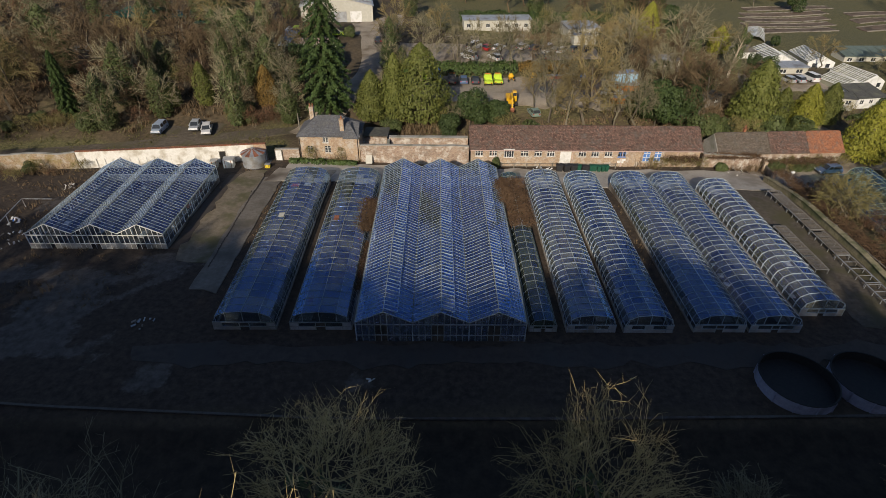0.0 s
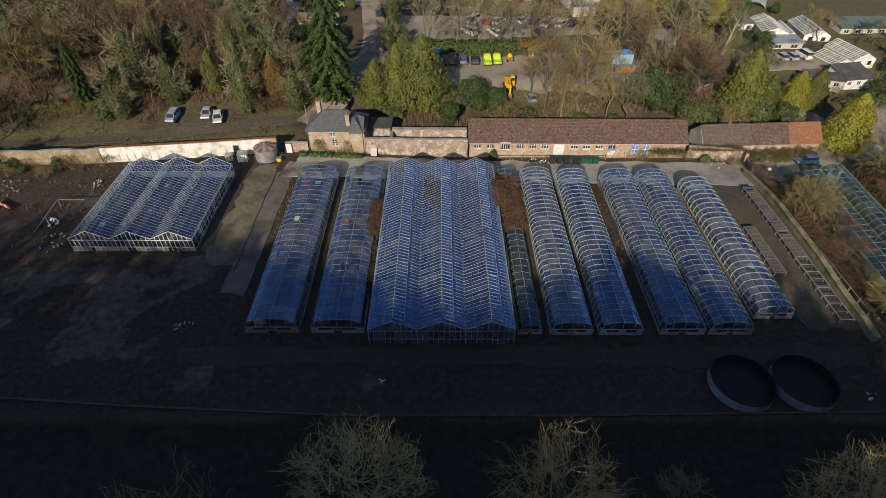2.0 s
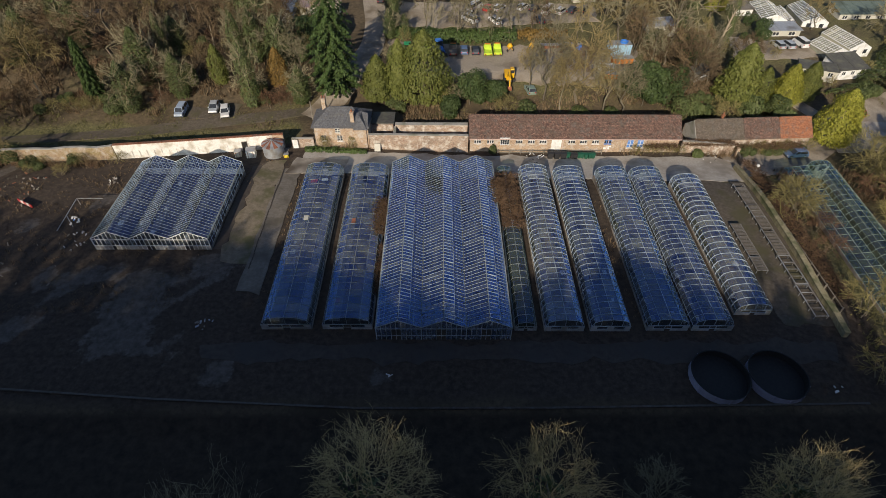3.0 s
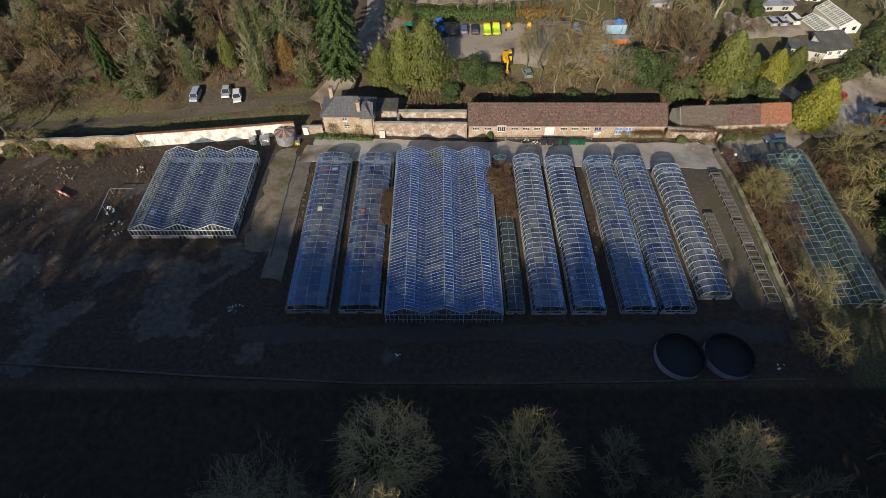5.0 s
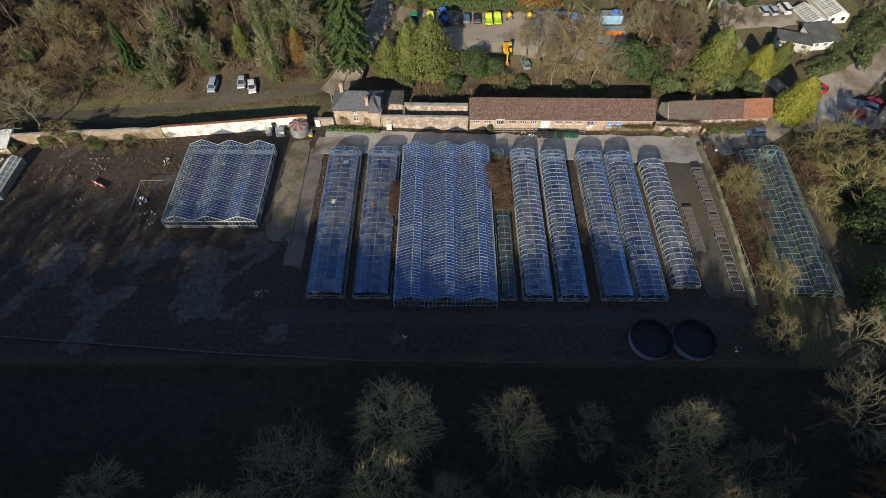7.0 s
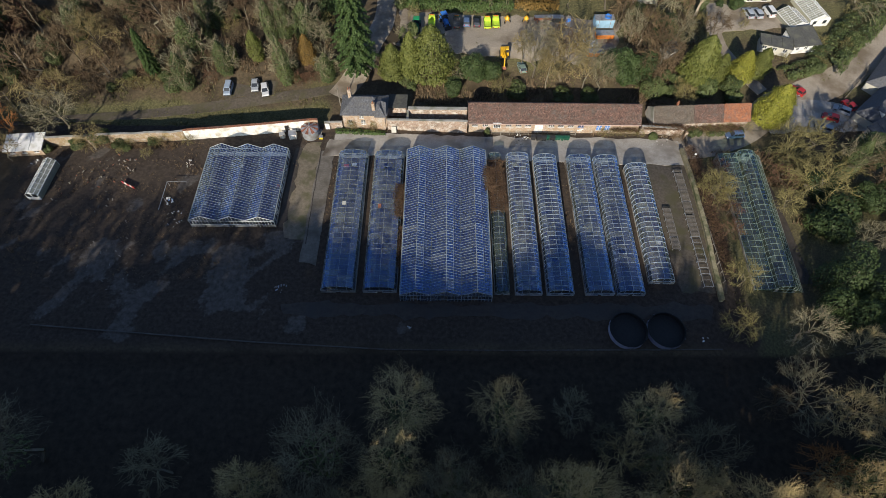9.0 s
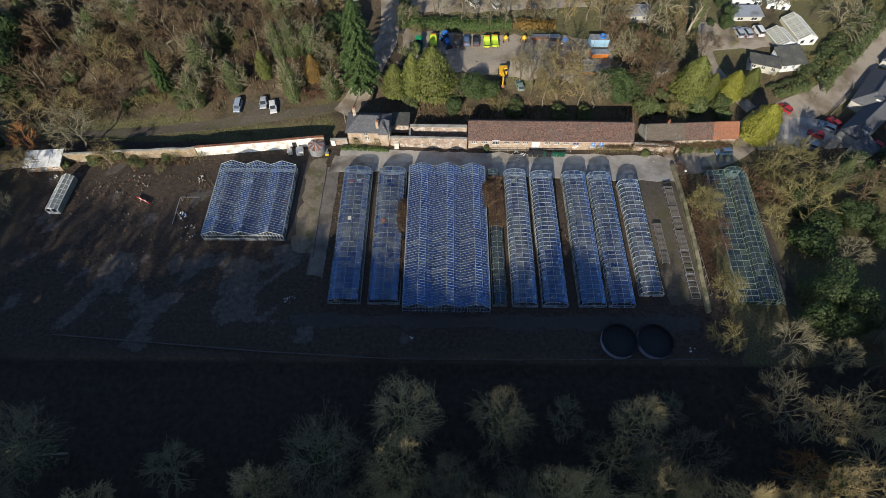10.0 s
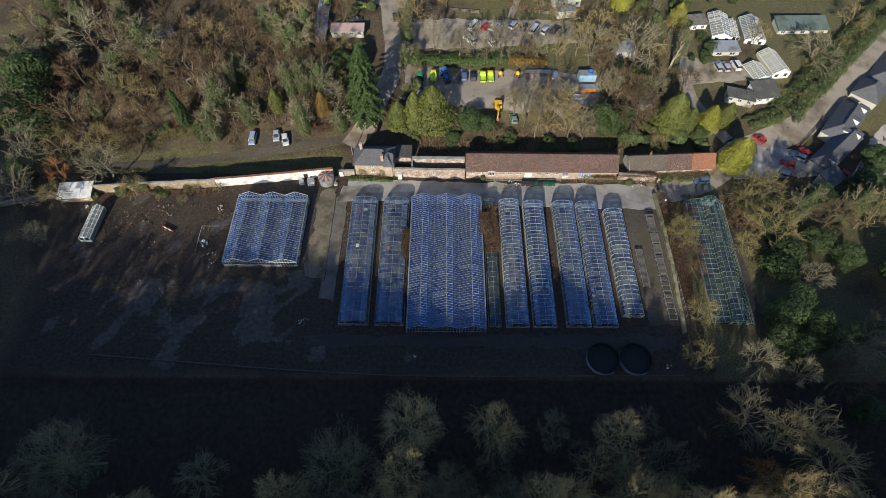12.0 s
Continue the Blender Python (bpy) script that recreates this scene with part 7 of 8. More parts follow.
def car(label, x, y, turn, material, long=4.1, wdt=1.72, high=1.45, kind="car"):
    """A parked car, nose along its own y."""
    z = terrain(x, y) + 0.1
    root = thing(kind, label, kind, "parked vehicles", at=(x, y, z), turn=turn)
    a, b, w = -long / 2, long / 2, wdt / 2
    belt = high * 0.6
    body = [(a, 0.25), (b - 0.05, 0.22), (b, 0.5), (b - 0.12, belt - 0.14), (b - 0.95, belt), (a + 0.12, belt), (a - 0.02, 0.6)]
    part("body", extrude_x(Shape(), body, -w, w, 0.07, belt - 0.2), material, root)
    van = kind == "van"
    glass = [(a + 0.1, belt), (b - (0.75 if van else 1.05), belt), (b - (1.25 if van else 1.75), high - 0.05), (a + (0.15 if van else 0.45), high - 0.05)]
    g = part("cabin_glass", extrude_x(Shape(), glass, -w + 0.08, w - 0.08, 0.13, belt + 0.1), M_PANE, root)
    roof = [(a + (0.12 if van else 0.42), high - 0.049), (b - (1.25 if van else 1.74), high - 0.049), (b - (1.4 if van else 1.95), high), (a + (0.25 if van else 0.65), high)]
    part("roof", extrude_x(Shape(), roof, -w + 0.17, w - 0.17, 0.06, high - 0.03), material, root)
    for sx in (-1, 1) if y < 105 else ():
        for yy, yt in ((b - (0.78 if van else 1.1), b - (1.28 if van else 1.8)), ((a + b) / 2 - 0.2, (a + b) / 2 - 0.25), (a + 0.14, a + (0.18 if van else 0.5))):
            part("pillar", Shape().beam((sx * (w - 0.07), yy, belt), (sx * (w - 0.19), yt, high - 0.03), 0.09), material, root)
        part("mirror", Shape().box(sx * (w + 0.05) - 0.07, b - 1.35, belt, sx * (w + 0.05) + 0.07, b - 1.2, belt + 0.14), material, root)
    wheels(root, wdt, (a + 0.75, b - 0.8))
    lamps(root, wdt, b - 0.03, a - 0.0, belt - 0.35)
    part("bumper", Shape().box(-w + 0.05, b - 0.06, 0.24, w - 0.05, b + 0.05, 0.42), M_TYRE, root)
    return root


def tipper(label, x, y, turn, material, bed, kind="pickup_truck"):
    """A pickup or tipper: cab in front, open bed behind."""
    z = terrain(x, y) + 0.1
    root = thing(kind, label, "truck", "parked vehicles", at=(x, y, z), turn=turn)
    cab = [(0.4, 0.4), (2.4, 0.4), (2.45, 0.85), (1.75, 1.05), (1.2, 1.75), (0.45, 1.78)]
    part("cab", extrude_x(Shape(), cab, -0.88, 0.88, 0.12, 1.1), material, root)
    part("windscreen", Shape().plate([(-0.72, 1.77, 1.1), (0.72, 1.77, 1.1), (0.66, 1.28, 1.7), (-0.66, 1.28, 1.7)], 0.02), M_PANE, root)
    for sx in (-1, 1):
        part("side_window", Shape().box(sx * 0.82 - 0.02, 0.55, 1.12, sx * 0.82 + 0.02, 1.35, 1.6), M_PANE, root)
    part("chassis", Shape().box(-0.7, -2.5, 0.45, 0.7, 0.39, 0.62), M_TYRE, root)
    part("bed_floor", Shape().box(-0.9, -2.6, 0.63, 0.9, 0.3, 0.72), bed, root)
    for sx in (-1, 1):
        part("bed_side", Shape().box(sx * 0.88 - 0.04, -2.6, 0.721, sx * 0.88 + 0.04, 0.3, 1.15), bed, root)
    for yy in (-2.58, 0.28):
        part("tailboard" if yy < 0 else "headboard", Shape().box(-0.83, yy - 0.03, 0.721, 0.83, yy + 0.03, 1.15 if yy < 0 else 1.7), bed, root)
    part("light_bar", Shape().box(-0.6, 0.7, 1.785, 0.6, 0.95, 1.92), P_ORANGE, root)
    wheels(root, 1.8, (-1.7, 1.6), 0.36)
    lamps(root, 1.7, 2.42, -2.6, 0.6)
    return root


def digger(x, y, turn):
    root = thing("excavator", "yellow excavator with its arm lowered", "excavator", at=(x, y, terrain(x, y) + 0.1), turn=turn)
    for sx in (-1, 1):
        tr = [(-1.5, 0.15), (-1.3, 0.0), (1.3, 0.0), (1.5, 0.15), (1.5, 0.55), (1.3, 0.7), (-1.3, 0.7), (-1.5, 0.55)]
        part("track", extrude_x(Shape(), tr, sx * 0.95 - 0.22, sx * 0.95 + 0.22), M_TYRE, root)
    part("undercarriage", Shape().box(-0.72, -0.9, 0.25, 0.72, 0.9, 0.75), P_YELLOW, root)
    part("house", extrude_x(Shape(), [(-1.7, 0.8), (1.0, 0.8), (1.0, 1.3), (0.3, 1.5), (-1.6, 1.6), (-1.8, 1.2)], -1.0, 1.0), P_YELLOW, root)
    cab = part("cab", extrude_x(Shape(), [(-0.3, 1.5), (1.1, 1.3), (1.15, 1.9), (0.8, 2.75), (-0.25, 2.75)], -0.98, -0.1, 0.06, 2.0), P_YELLOW, root)
    part("cab_window", Shape().box(-0.9, 0.0, 1.75, -0.18, 1.13, 2.55), M_PANE, cab)
    part("boom", Shape().beam((0.35, 0.9, 1.3), (0.35, 2.6, 2.9), 0.32, 0.4).beam((0.35, 2.5, 2.85), (0.35, 4.4, 2.5), 0.3, 0.36), P_YELLOW, root)
    part("dipper", Shape().beam((0.35, 4.35, 2.6), (0.35, 4.9, 0.8), 0.26, 0.3), P_YELLOW, root)
    part("bucket", extrude_x(Shape(), [(4.5, 0.1), (5.2, 0.05), (5.4, 0.5), (4.95, 0.9), (4.6, 0.6)], -0.1, 0.8), M_RUST, root)
    return root


def tractor(x, y, turn, material, label):
    root = thing("tractor", label, "tractor", at=(x, y, terrain(x, y) + 0.1), turn=turn)
    part("bonnet", extrude_x(Shape(), [(0.2, 0.7), (1.9, 0.75), (2.0, 1.2), (1.8, 1.45), (0.2, 1.5)], -0.4, 0.4, 0.06, 1.3), material, root)
    part("cab", extrude_x(Shape(), [(-1.2, 1.0), (0.2, 1.0), (0.35, 1.5), (0.1, 2.45), (-1.1, 2.45)], -0.75, 0.75, 0.08, 1.6), M_PANE, root)
    part("cab_roof", Shape().box(-0.78, -1.25, 2.46, 0.78, 0.25, 2.6), material, root)
    part("mudguard", Shape().box(-1.0, -1.4, 1.35, -0.76, -0.1, 1.5).box(0.76, -1.4, 1.35, 1.0, -0.1, 1.5), material, root)
    for sx in (-1, 1):
        w = part("wheel", Shape().wheel(sx * 0.9, -0.8, 0.75, 0.75, 0.42, 16), M_TYRE, root)
        part("rim", Shape().wheel(sx * 1.08, -0.8, 0.75, 0.42, 0.1, 12), material, w)
        w = part("wheel", Shape().wheel(sx * 0.75, 1.4, 0.45, 0.45, 0.3, 14), M_TYRE, root)
        part("rim", Shape().wheel(sx * 0.88, 1.4, 0.45, 0.24, 0.08, 10), material, w)
    part("loader_arm", Shape().beam((-0.6, 0.2, 1.3), (-0.6, 2.7, 0.6), 0.14).beam((0.6, 0.2, 1.3), (0.6, 2.7, 0.6), 0.14), material, root)
    part("bucket", extrude_x(Shape(), [(2.6, 0.1), (3.3, 0.05), (3.2, 0.3), (2.75, 0.75)], -0.9, 0.9), M_TYRE, root)
    return root


def mixer(x, y, turn):
    root = thing("concrete_mixer", "yellow towed concrete mixer on two wheels", "mixer", "yellow mixers", at=(x, y, terrain(x, y) + 0.1), turn=turn)
    s = Shape().ring(0, 0, 0.75, 1.15, 0.45, 0.72, 14).ring(0, 0, 1.151, 1.75, 0.72, 0.3, 14)
    part("drum", s, P_YELLOW, root)
    part("stand", Shape().beam((-0.7, -0.5, 0.3), (0, 0, 0.9), 0.1).beam((0.7, -0.5, 0.3), (0, 0, 0.9), 0.1).beam((0, 0, 0.5), (0, 1.5, 0.35), 0.12), P_YELLOW, root)
    for sx in (-1, 1):
        part("wheel", Shape().wheel(sx * 0.75, -0.4, 0.3, 0.3, 0.18, 12), M_TYRE, root)


car("pale blue people carrier parked by the lane", -52.5, 96.2, 182, paint("pale_blue_paint", (0.36, 0.44, 0.55)), 4.2, 1.7, 1.65, "van")
car("silver hatchback parked by the lane", -46.2, 97.3, 187, P_SILVER, 3.8)
car("white estate car parked by the lane", -43.6, 96.0, 194, P_WHITE, 4.2)
tractor(-7.4, 116.9, 180, P_GREEN, "green tractor with a front loader")
tipper("lime yellow tipper truck with a white bed", -3.5, 119.3, 0, P_LIME, P_LIME)
tractor(-0.2, 119.7, 200, P_BRIGHT, "bright blue tractor loader")
tipper("dark green trailer truck in shade", 3.0, 119.5, 0, paint("dark_green_paint", (0.03, 0.09, 0.05)), M_TIMBER)
car("dark blue car in deep shade", 5.6, 120.1, 0, P_BLUE)
car("black car in deep shade", 8.2, 119.9, 0, P_BLACK)
tipper("lime green tipper truck in the contractor's yard", 11.0, 119.5, 0, P_LIME, P_LIME)
tipper("lime green tipper truck beside another", 13.2, 119.7, 0, P_LIME, P_LIME)
mixer(16.2, 120.3, 20)
mixer(21.2, 120.1, -30)
digger(14.9, 107.7, 180)
car("small grey-green car among the trees", 19.2, 104.2, 10, paint("grey_green_paint", (0.2, 0.27, 0.22)), 3.7)
for lx, ly, tn, mt, lb, kd, ln in (
        (8.9, 140.6, -35, P_WHITE, "white camper van in the gravel car park", "van", 5.2), (12.6, 140.3, -35, P_RED, "red hatchback in the gravel car park", "car", 3.8),
        (15.2, 140.4, -35, P_WHITE, "white saloon in the gravel car park", "car", 4.2), (21.4, 141.2, -35, P_WHITE, "white saloon beside the footpath", "car", 4.3),
        (24.5, 140.4, -35, P_BLACK, "black hatchback in the gravel car park", "car", 4.1), (27.6, 139.2, -30, P_WHITE, "tall white panel van in the car park", "van", 5.2),
        (31.0, 138.9, -35, P_WHITE, "white estate car in the car park", "car", 4.3), (34.0, 139.4, -35, P_BLACK, "dark grey car in the car park", "car", 4.2),
        (37.0, 139.8, -35, P_BLACK, "dark car at the end of the row", "car", 4.2), (7.4, 134.6, 40, P_WHITE, "white van behind the hedge", "van", 4.6),
        (13.8, 134.2, 25, P_WHITE, "white estate car behind the hedge", "car", 4.6), (24.8, 134.0, 10, P_BLACK, "black car behind the leafless trees", "car", 4.2)):
    car(lb, lx, ly, tn, mt, ln, 1.75, 1.95 if kd == "van" else 1.45, kd)
car("lime yellow pickup before the warehouse", -27.4, 147.9, -80, P_LIME, 5.0, 1.8, 1.7)
car("black estate car before the warehouse", -28.0, 141.3, -75, P_BLACK, 4.4)
car("lime yellow van beside the pale shed", -37.2, 148.3, 5, P_LIME, 4.6, 1.8, 1.9, "van")
car("dark car on the shaded drive", -15.6, 143.2, 10, P_BLACK, 4.1)
tipper("white pickup truck beside orange skips", 36.0, 110.9, 90, P_WHITE, P_SILVER)
car("red car at the lane corner", 88.6, 100.0, 40, P_RED, 3.7)
car("red hatchback under the slate-roofed house", 100.6, 96.0, 20, P_RED, 3.8)
car("dark red car in shade", 94.0, 91.4, 62, P_RED, 3.8)
car("silver car in shade", 98.0, 94.2, 55, P_SILVER, 4.2)
car("silver car under the trees", 91.0, 87.6, 65, P_SILVER, 4.2)
car("red car behind the slate-roofed house", 108.6, 89.2, 40, P_RED, 4.0)
car("blue saloon parked outside the gate", 68.6, 85.0, 96, P_BLUE, 4.3)
for lx, ly, mt, lb, kd in ((82.6, 126.8, P_SILVER, "silver-blue car in the nursery car park", "car"), (85.0, 126.8, P_SILVER, "silver hatchback in the nursery car park", "car"), (88.3, 127.2, P_WHITE, "white van in the nursery car park", "van")):
    car(lb, lx, ly, 8, mt, 4.3, 1.75, 1.9 if kd == "van" else 1.45, kd)

# ---- yard furniture ----
def grain_bin():
    x, y, z = -30.6, 81.9, terrain(-30.6, 81.9)
    root = thing("grain_bin", "round galvanised grain bin with a rusty striped roof", "grain bin", at=(x, y, z))
    part("drum", Shape().ring(0, 0, 0.0, 2.25, 1.85, 1.85, 32), M_GALV, root)
    for k in range(5):
        part("hoop", Shape().ring(0, 0, 0.3 + 0.42 * k, 0.36 + 0.42 * k, 1.88, 1.88, 32), M_GALV, root)
    for k in range(16):
        a, b = 6.2832 * k / 16, 6.2832 * (k + 1) / 16
        c = [(2.0 * math.cos(a), 2.0 * math.sin(a), 2.26), (2.0 * math.cos(b), 2.0 * math.sin(b), 2.26), (0.18 * math.cos(b), 0.18 * math.sin(b), 2.95), (0.18 * math.cos(a), 0.18 * math.sin(a), 2.95)]
        part("roof_sheet", Shape().plate(c, 0.03), M_RUST if k % 2 else M_GALV, root)
    part("cap", Shape().ring(0, 0, 2.9, 3.1, 0.25, 0.2, 12), M_GALV, root)
    part("base", Shape().box(-2.3, -2.5, -0.4, 2.3, 2.0, -0.003), M_CONCRETE, root)


def wheelie_bin(x, y, material, big=False):
    w, d, h = (1.1, 0.85, 1.25) if big else (0.6, 0.75, 1.05)
    root = thing("wheelie_bin", ("large " if big else "small ") + "plastic wheeled bin beside the yard road", "bin", "row of bins", at=(x, y, terrain(x, y) + 0.1), turn=bin_rng.uniform(-12, 12))
    s = Shape()
    pts = [(sx * w / 2 * k, sy * d / 2 * k, z) for z, k in ((0.12, 0.85), (h, 1.0)) for sx, sy in ((-1, -1), (1, -1), (1, 1), (-1, 1))]
    s.add(pts, [(3, 2, 1, 0), (4, 5, 6, 7), (0, 1, 5, 4), (1, 2, 6, 5), (2, 3, 7, 6), (3, 0, 4, 7)])
    part("body", s, material, root)
    part("lid", extrude_x(Shape(), [(-d / 2 - 0.05, h + 0.004), (d / 2 + 0.03, h + 0.004), (d / 2, h + 0.1), (0, h + 0.16), (-d / 2 - 0.05, h + 0.05)], -w / 2 - 0.03, w / 2 + 0.03), material, root)
    for sx in (-1, 1):
        part("wheel", Shape().wheel(sx * w * 0.36, d * 0.33, 0.1, 0.1, 0.06, 10), M_TYRE, root)


bin_rng = random.Random(9)
P_BINGREEN = paint("bin_green", (0.012, 0.085, 0.05), 0.5)
P_BINBLACK = paint("bin_black", (0.03, 0.03, 0.032), 0.5)
for bx, mt, bg in ((20.5, P_BINBLACK, True), (21.7, P_BINBLACK, True), (22.9, P_BINBLACK, True), (23.9, P_BINGREEN, False), (24.6, P_BINBLACK, False), (25.2, P_BINBLACK, False), (25.9, P_BINGREEN, False), (26.55, P_BINGREEN, False), (27.2, P_BINGREEN, False), (27.85, P_BINGREEN, False), (28.5, P_BINGREEN, False)):
    wheelie_bin(bx, 82.2 + bin_rng.uniform(-0.15, 0.15), mt, bg)


def rubbish_heap(label, x, y, rad, n, mats, seed, high=0.5, name="rubbish_heap"):
    """A heap of boards, bags and broken sheets."""
    g = random.Random(seed)
    root = thing(name, label, "rubbish", at=(x, y, terrain(x, y)))
    for k in range(n):
        a, r = g.uniform(0, 6.28), rad * math.sqrt(g.random())
        px, py = r * math.cos(a), r * math.sin(a)
        h = high * (1 - r / rad) * g.random()
        t = g.uniform(0, 3.14)
        L, w = g.uniform(0.12, 0.6), g.uniform(0.06, 0.24)
        dx, dy = math.cos(t) * L / 2, math.sin(t) * L / 2
        ex, ey = -math.sin(t) * w / 2, math.cos(t) * w / 2
        z0, z1 = h + g.uniform(0.03, 0.1), h + g.uniform(0.05, 0.35)
        part("scrap", Shape().plate([(px - dx - ex, py - dy - ey, z0), (px + dx - ex, py + dy - ey, z1), (px + dx + ex, py + dy + ey, z1 + 0.03), (px - dx + ex, py - dy + ey, z0 + 0.03)], g.uniform(0.03, 0.12)), mats[g.randrange(len(mats))], root)


def metal_bench(x0, x1, y0, y1, slats):
    """A long waist-high growing bench: frame on legs, with or without its slats."""
    z = terrain((x0 + x1) / 2, (y0 + y1) / 2)
    root = thing("growing_bench", "galvanised growing bench " + ("with grey slats" if slats else "stripped to its open frame"), "bench", "row of growing benches", at=(x0, y0, z))
    w, L, h = x1 - x0, y1 - y0, 0.75
    for x in (0.03, w - 0.03):
        part("rail", Shape().box(x - 0.04, 0, h - 0.1, x + 0.04, L, h), M_GALV, root)
    n = max(2, int(L / 1.4))
    for k in range(n + 1):
        y = 0.05 + (L - 0.1) * k / n
        part("cross_bar", Shape().box(0.071, y - 0.03, h - 0.08, w - 0.071, y + 0.03, h - 0.02), M_GALV, root)
        for x in (0.03, w - 0.03):
            part("leg", Shape().box(x - 0.03, y - 0.03, -0.3, x + 0.03, y + 0.03, h - 0.101), M_GALV, root)
    if slats:
        m = int(L / 0.3)
        me = Shape().box(0, 0, 0, w, 0.2, 0.025).mesh("slat", M_LANE)
        pieces("slat", me, [(0, (L - 0.2) * k / (m - 1), h + 0.004) for k in range(m) if rng.random() > 0.06], root)


def open_tank(x, y, r, h):
    root = thing("water_tank", "round open-topped water tank with a pale wall", "tank", "open water tanks", at=(x, y, terrain(x, y)))
    n = 40
    s = Shape()
    pts = []
    for rad, z in ((r, -0.2), (r, h), (r - 0.05, h), (r - 0.05, 0.0)):
        pts += [(rad * math.cos(6.2832 * i / n), rad * math.sin(6.2832 * i / n), z) for i in range(n)]
    s.add(pts, [(q * n + i, q * n + (i + 1) % n, (q + 1) * n + (i + 1) % n, (q + 1) * n + i) for q in range(3) for i in range(n)])
    part("wall", s, M_TANK, root)
    # added black ring: darkens rim and inside, so only the outer wall shows pale
    s, pts = Shape(), []
    for rad, z in ((r + 0.03, h - 0.06), (r + 0.03, h + 0.02), (r - 0.1, h + 0.02), (r - 0.1, 0.0)):
        pts += [(rad * math.cos(6.2832 * i / n), rad * math.sin(6.2832 * i / n), z) for i in range(n)]
    s.add(pts, [(q * n + i, q * n + (i + 1) % n, (q + 1) * n + (i + 1) % n, (q + 1) * n + i) for q in range(3) for i in range(n)])
    part("lining", s, M_DARK, root, "added black ring that darkens the rim and inner wall")
    part("water", Shape().ring(0, 0, 0.02, 0.25, r - 0.13, r - 0.13, n), M_DARK, root, "dark still water")
    for k in range(12):
        a = 6.2832 * k / 12
        part("stave_band", Shape().box(-0.04, -0.04, -0.1, 0.04, 0.04, h - 0.02), M_TANK, root).location = ((r + 0.03) * math.cos(a), (r + 0.03) * math.sin(a), 0)


def bramble(name, label, x0, x1, y0, y1, z, n, seed, high=0.9):
    """A mound of arching dead stems."""
    g = random.Random(seed)
    segs = []
    for _ in range(n):
        x, y = g.uniform(x0, x1), g.uniform(y0, y1)
        edge = min(1, 1.6 * min(y - y0, y1 - y) / (y1 - y0) + 0.25)
        a, L = g.uniform(0, 6.28), g.uniform(0.5, 1.3)
        zz = z + g.uniform(-0.3, high * 0.6) * edge
        p = Vector((x, y, zz))
        q = p + Vector((math.cos(a) * L * 0.5, math.sin(a) * L * 0.5, g.uniform(0.1, 0.45) * high))
        e = q + Vector((math.cos(a) * L * 0.5, math.sin(a) * L * 0.5, g.uniform(-0.5, 0.05)))
        segs += [(p, q, 0.025, 0.02), (q, e, 0.02, 0.012)]
    return tagged(part(name, twig_mesh(name, segs, M_BRAMBLE), None), label, "bramble")


grain_bin()
open_tank(33.4, 33.8, 3.4, 1.2)
open_tank(40.3, 33.8, 3.4, 1.2)
for k in range(5):
    metal_bench(50.0 - 0.1 * k, 51.8 - 0.1 * k, 66.1 - 5.8 * k, 71.7 - 5.8 * k, k < 3)
metal_bench(45.4, 47.0, 51.2, 61.2, True)
bramble("bramble", "dead brown bramble over the narrow glasshouse", 9.3, 12.6, 59.5, 73.0, 1.55, 2400, 3, 0.7)
bramble("bramble", "dead bramble spilling over the large roof", 8.2, 10.5, 64.0, 70.5, 2.5, 700, 4)
bramble("bramble", "brown bramble between two glasshouses", -10.3, -8.3, 57.5, 66.0, 1.7, 1000, 5, 1.2)
bramble("bramble", "brown bramble at the corner of the roof", -9.6, -8.4, 46.5, 56.0, 1.0, 500, 6, 1.0)
bramble("bramble", "dead creeper over the outhouse wall", 46.0, 55.4, 84.0, 85.2, 0.0, 900, 8, 1.0)
bramble("bramble", "brown brambles along the cottage front", 50.0, 70.0, 85.4, 87.6, -1.6, 1500, 9, 1.2)
bramble("bramble", "bare creeper stems on the end of the barn", 39.0, 44.6, 83.8, 84.4, -0.6, 420, 10, 1.6)
for k in range(9):
    plant("heap" if k % 3 else "bush", 56.5 + 1.7 * k, 85.2 + 0.1 * k, 1.5 + 0.3 * (k % 3), 2.4, "low shrub before the tiled cottage")
bramble("bramble", "dead grass and creeper over the old wall", 54.3, 56.4, 46.0, 78.5, 0.55, 2200, 12, 0.8)
plant("heap", -82.0, 78.0, 3.0, 4.5)
plant("heap", 48.5, 83.0, 1.6, 2.6, "bright green shrub against the wall")
plant("heap", 9.8, 83.6, 2.6, 1.7, "green shrub between the barn windows")
for bx in (-22.0, -21.0, -16.5):
    plant("bush", bx, 83.8, 2.8, 2.0, "leafless climber trained on the house")


def pole(x, y, h, label, name="post", r=0.07):
    root = thing(name, label, name, at=(x, y, terrain(x, y)))
    part("shaft", Shape().ring(0, 0, -0.4, h, r, r * 0.8, 10), M_TIMBER, root)
    return root


pole(-24.9, 91.5, 5.5, "wooden telegraph pole beside the house", "telegraph_pole", 0.13)
lamp_post = pole(55.2, 75.0, 3.2, "timber post carrying a white lamp", "lamp_post", 0.06)
part("lamp_head", Shape().box(-0.2, -0.15, 3.2, 0.2, 0.15, 3.5), M_WHITE, lamp_post)


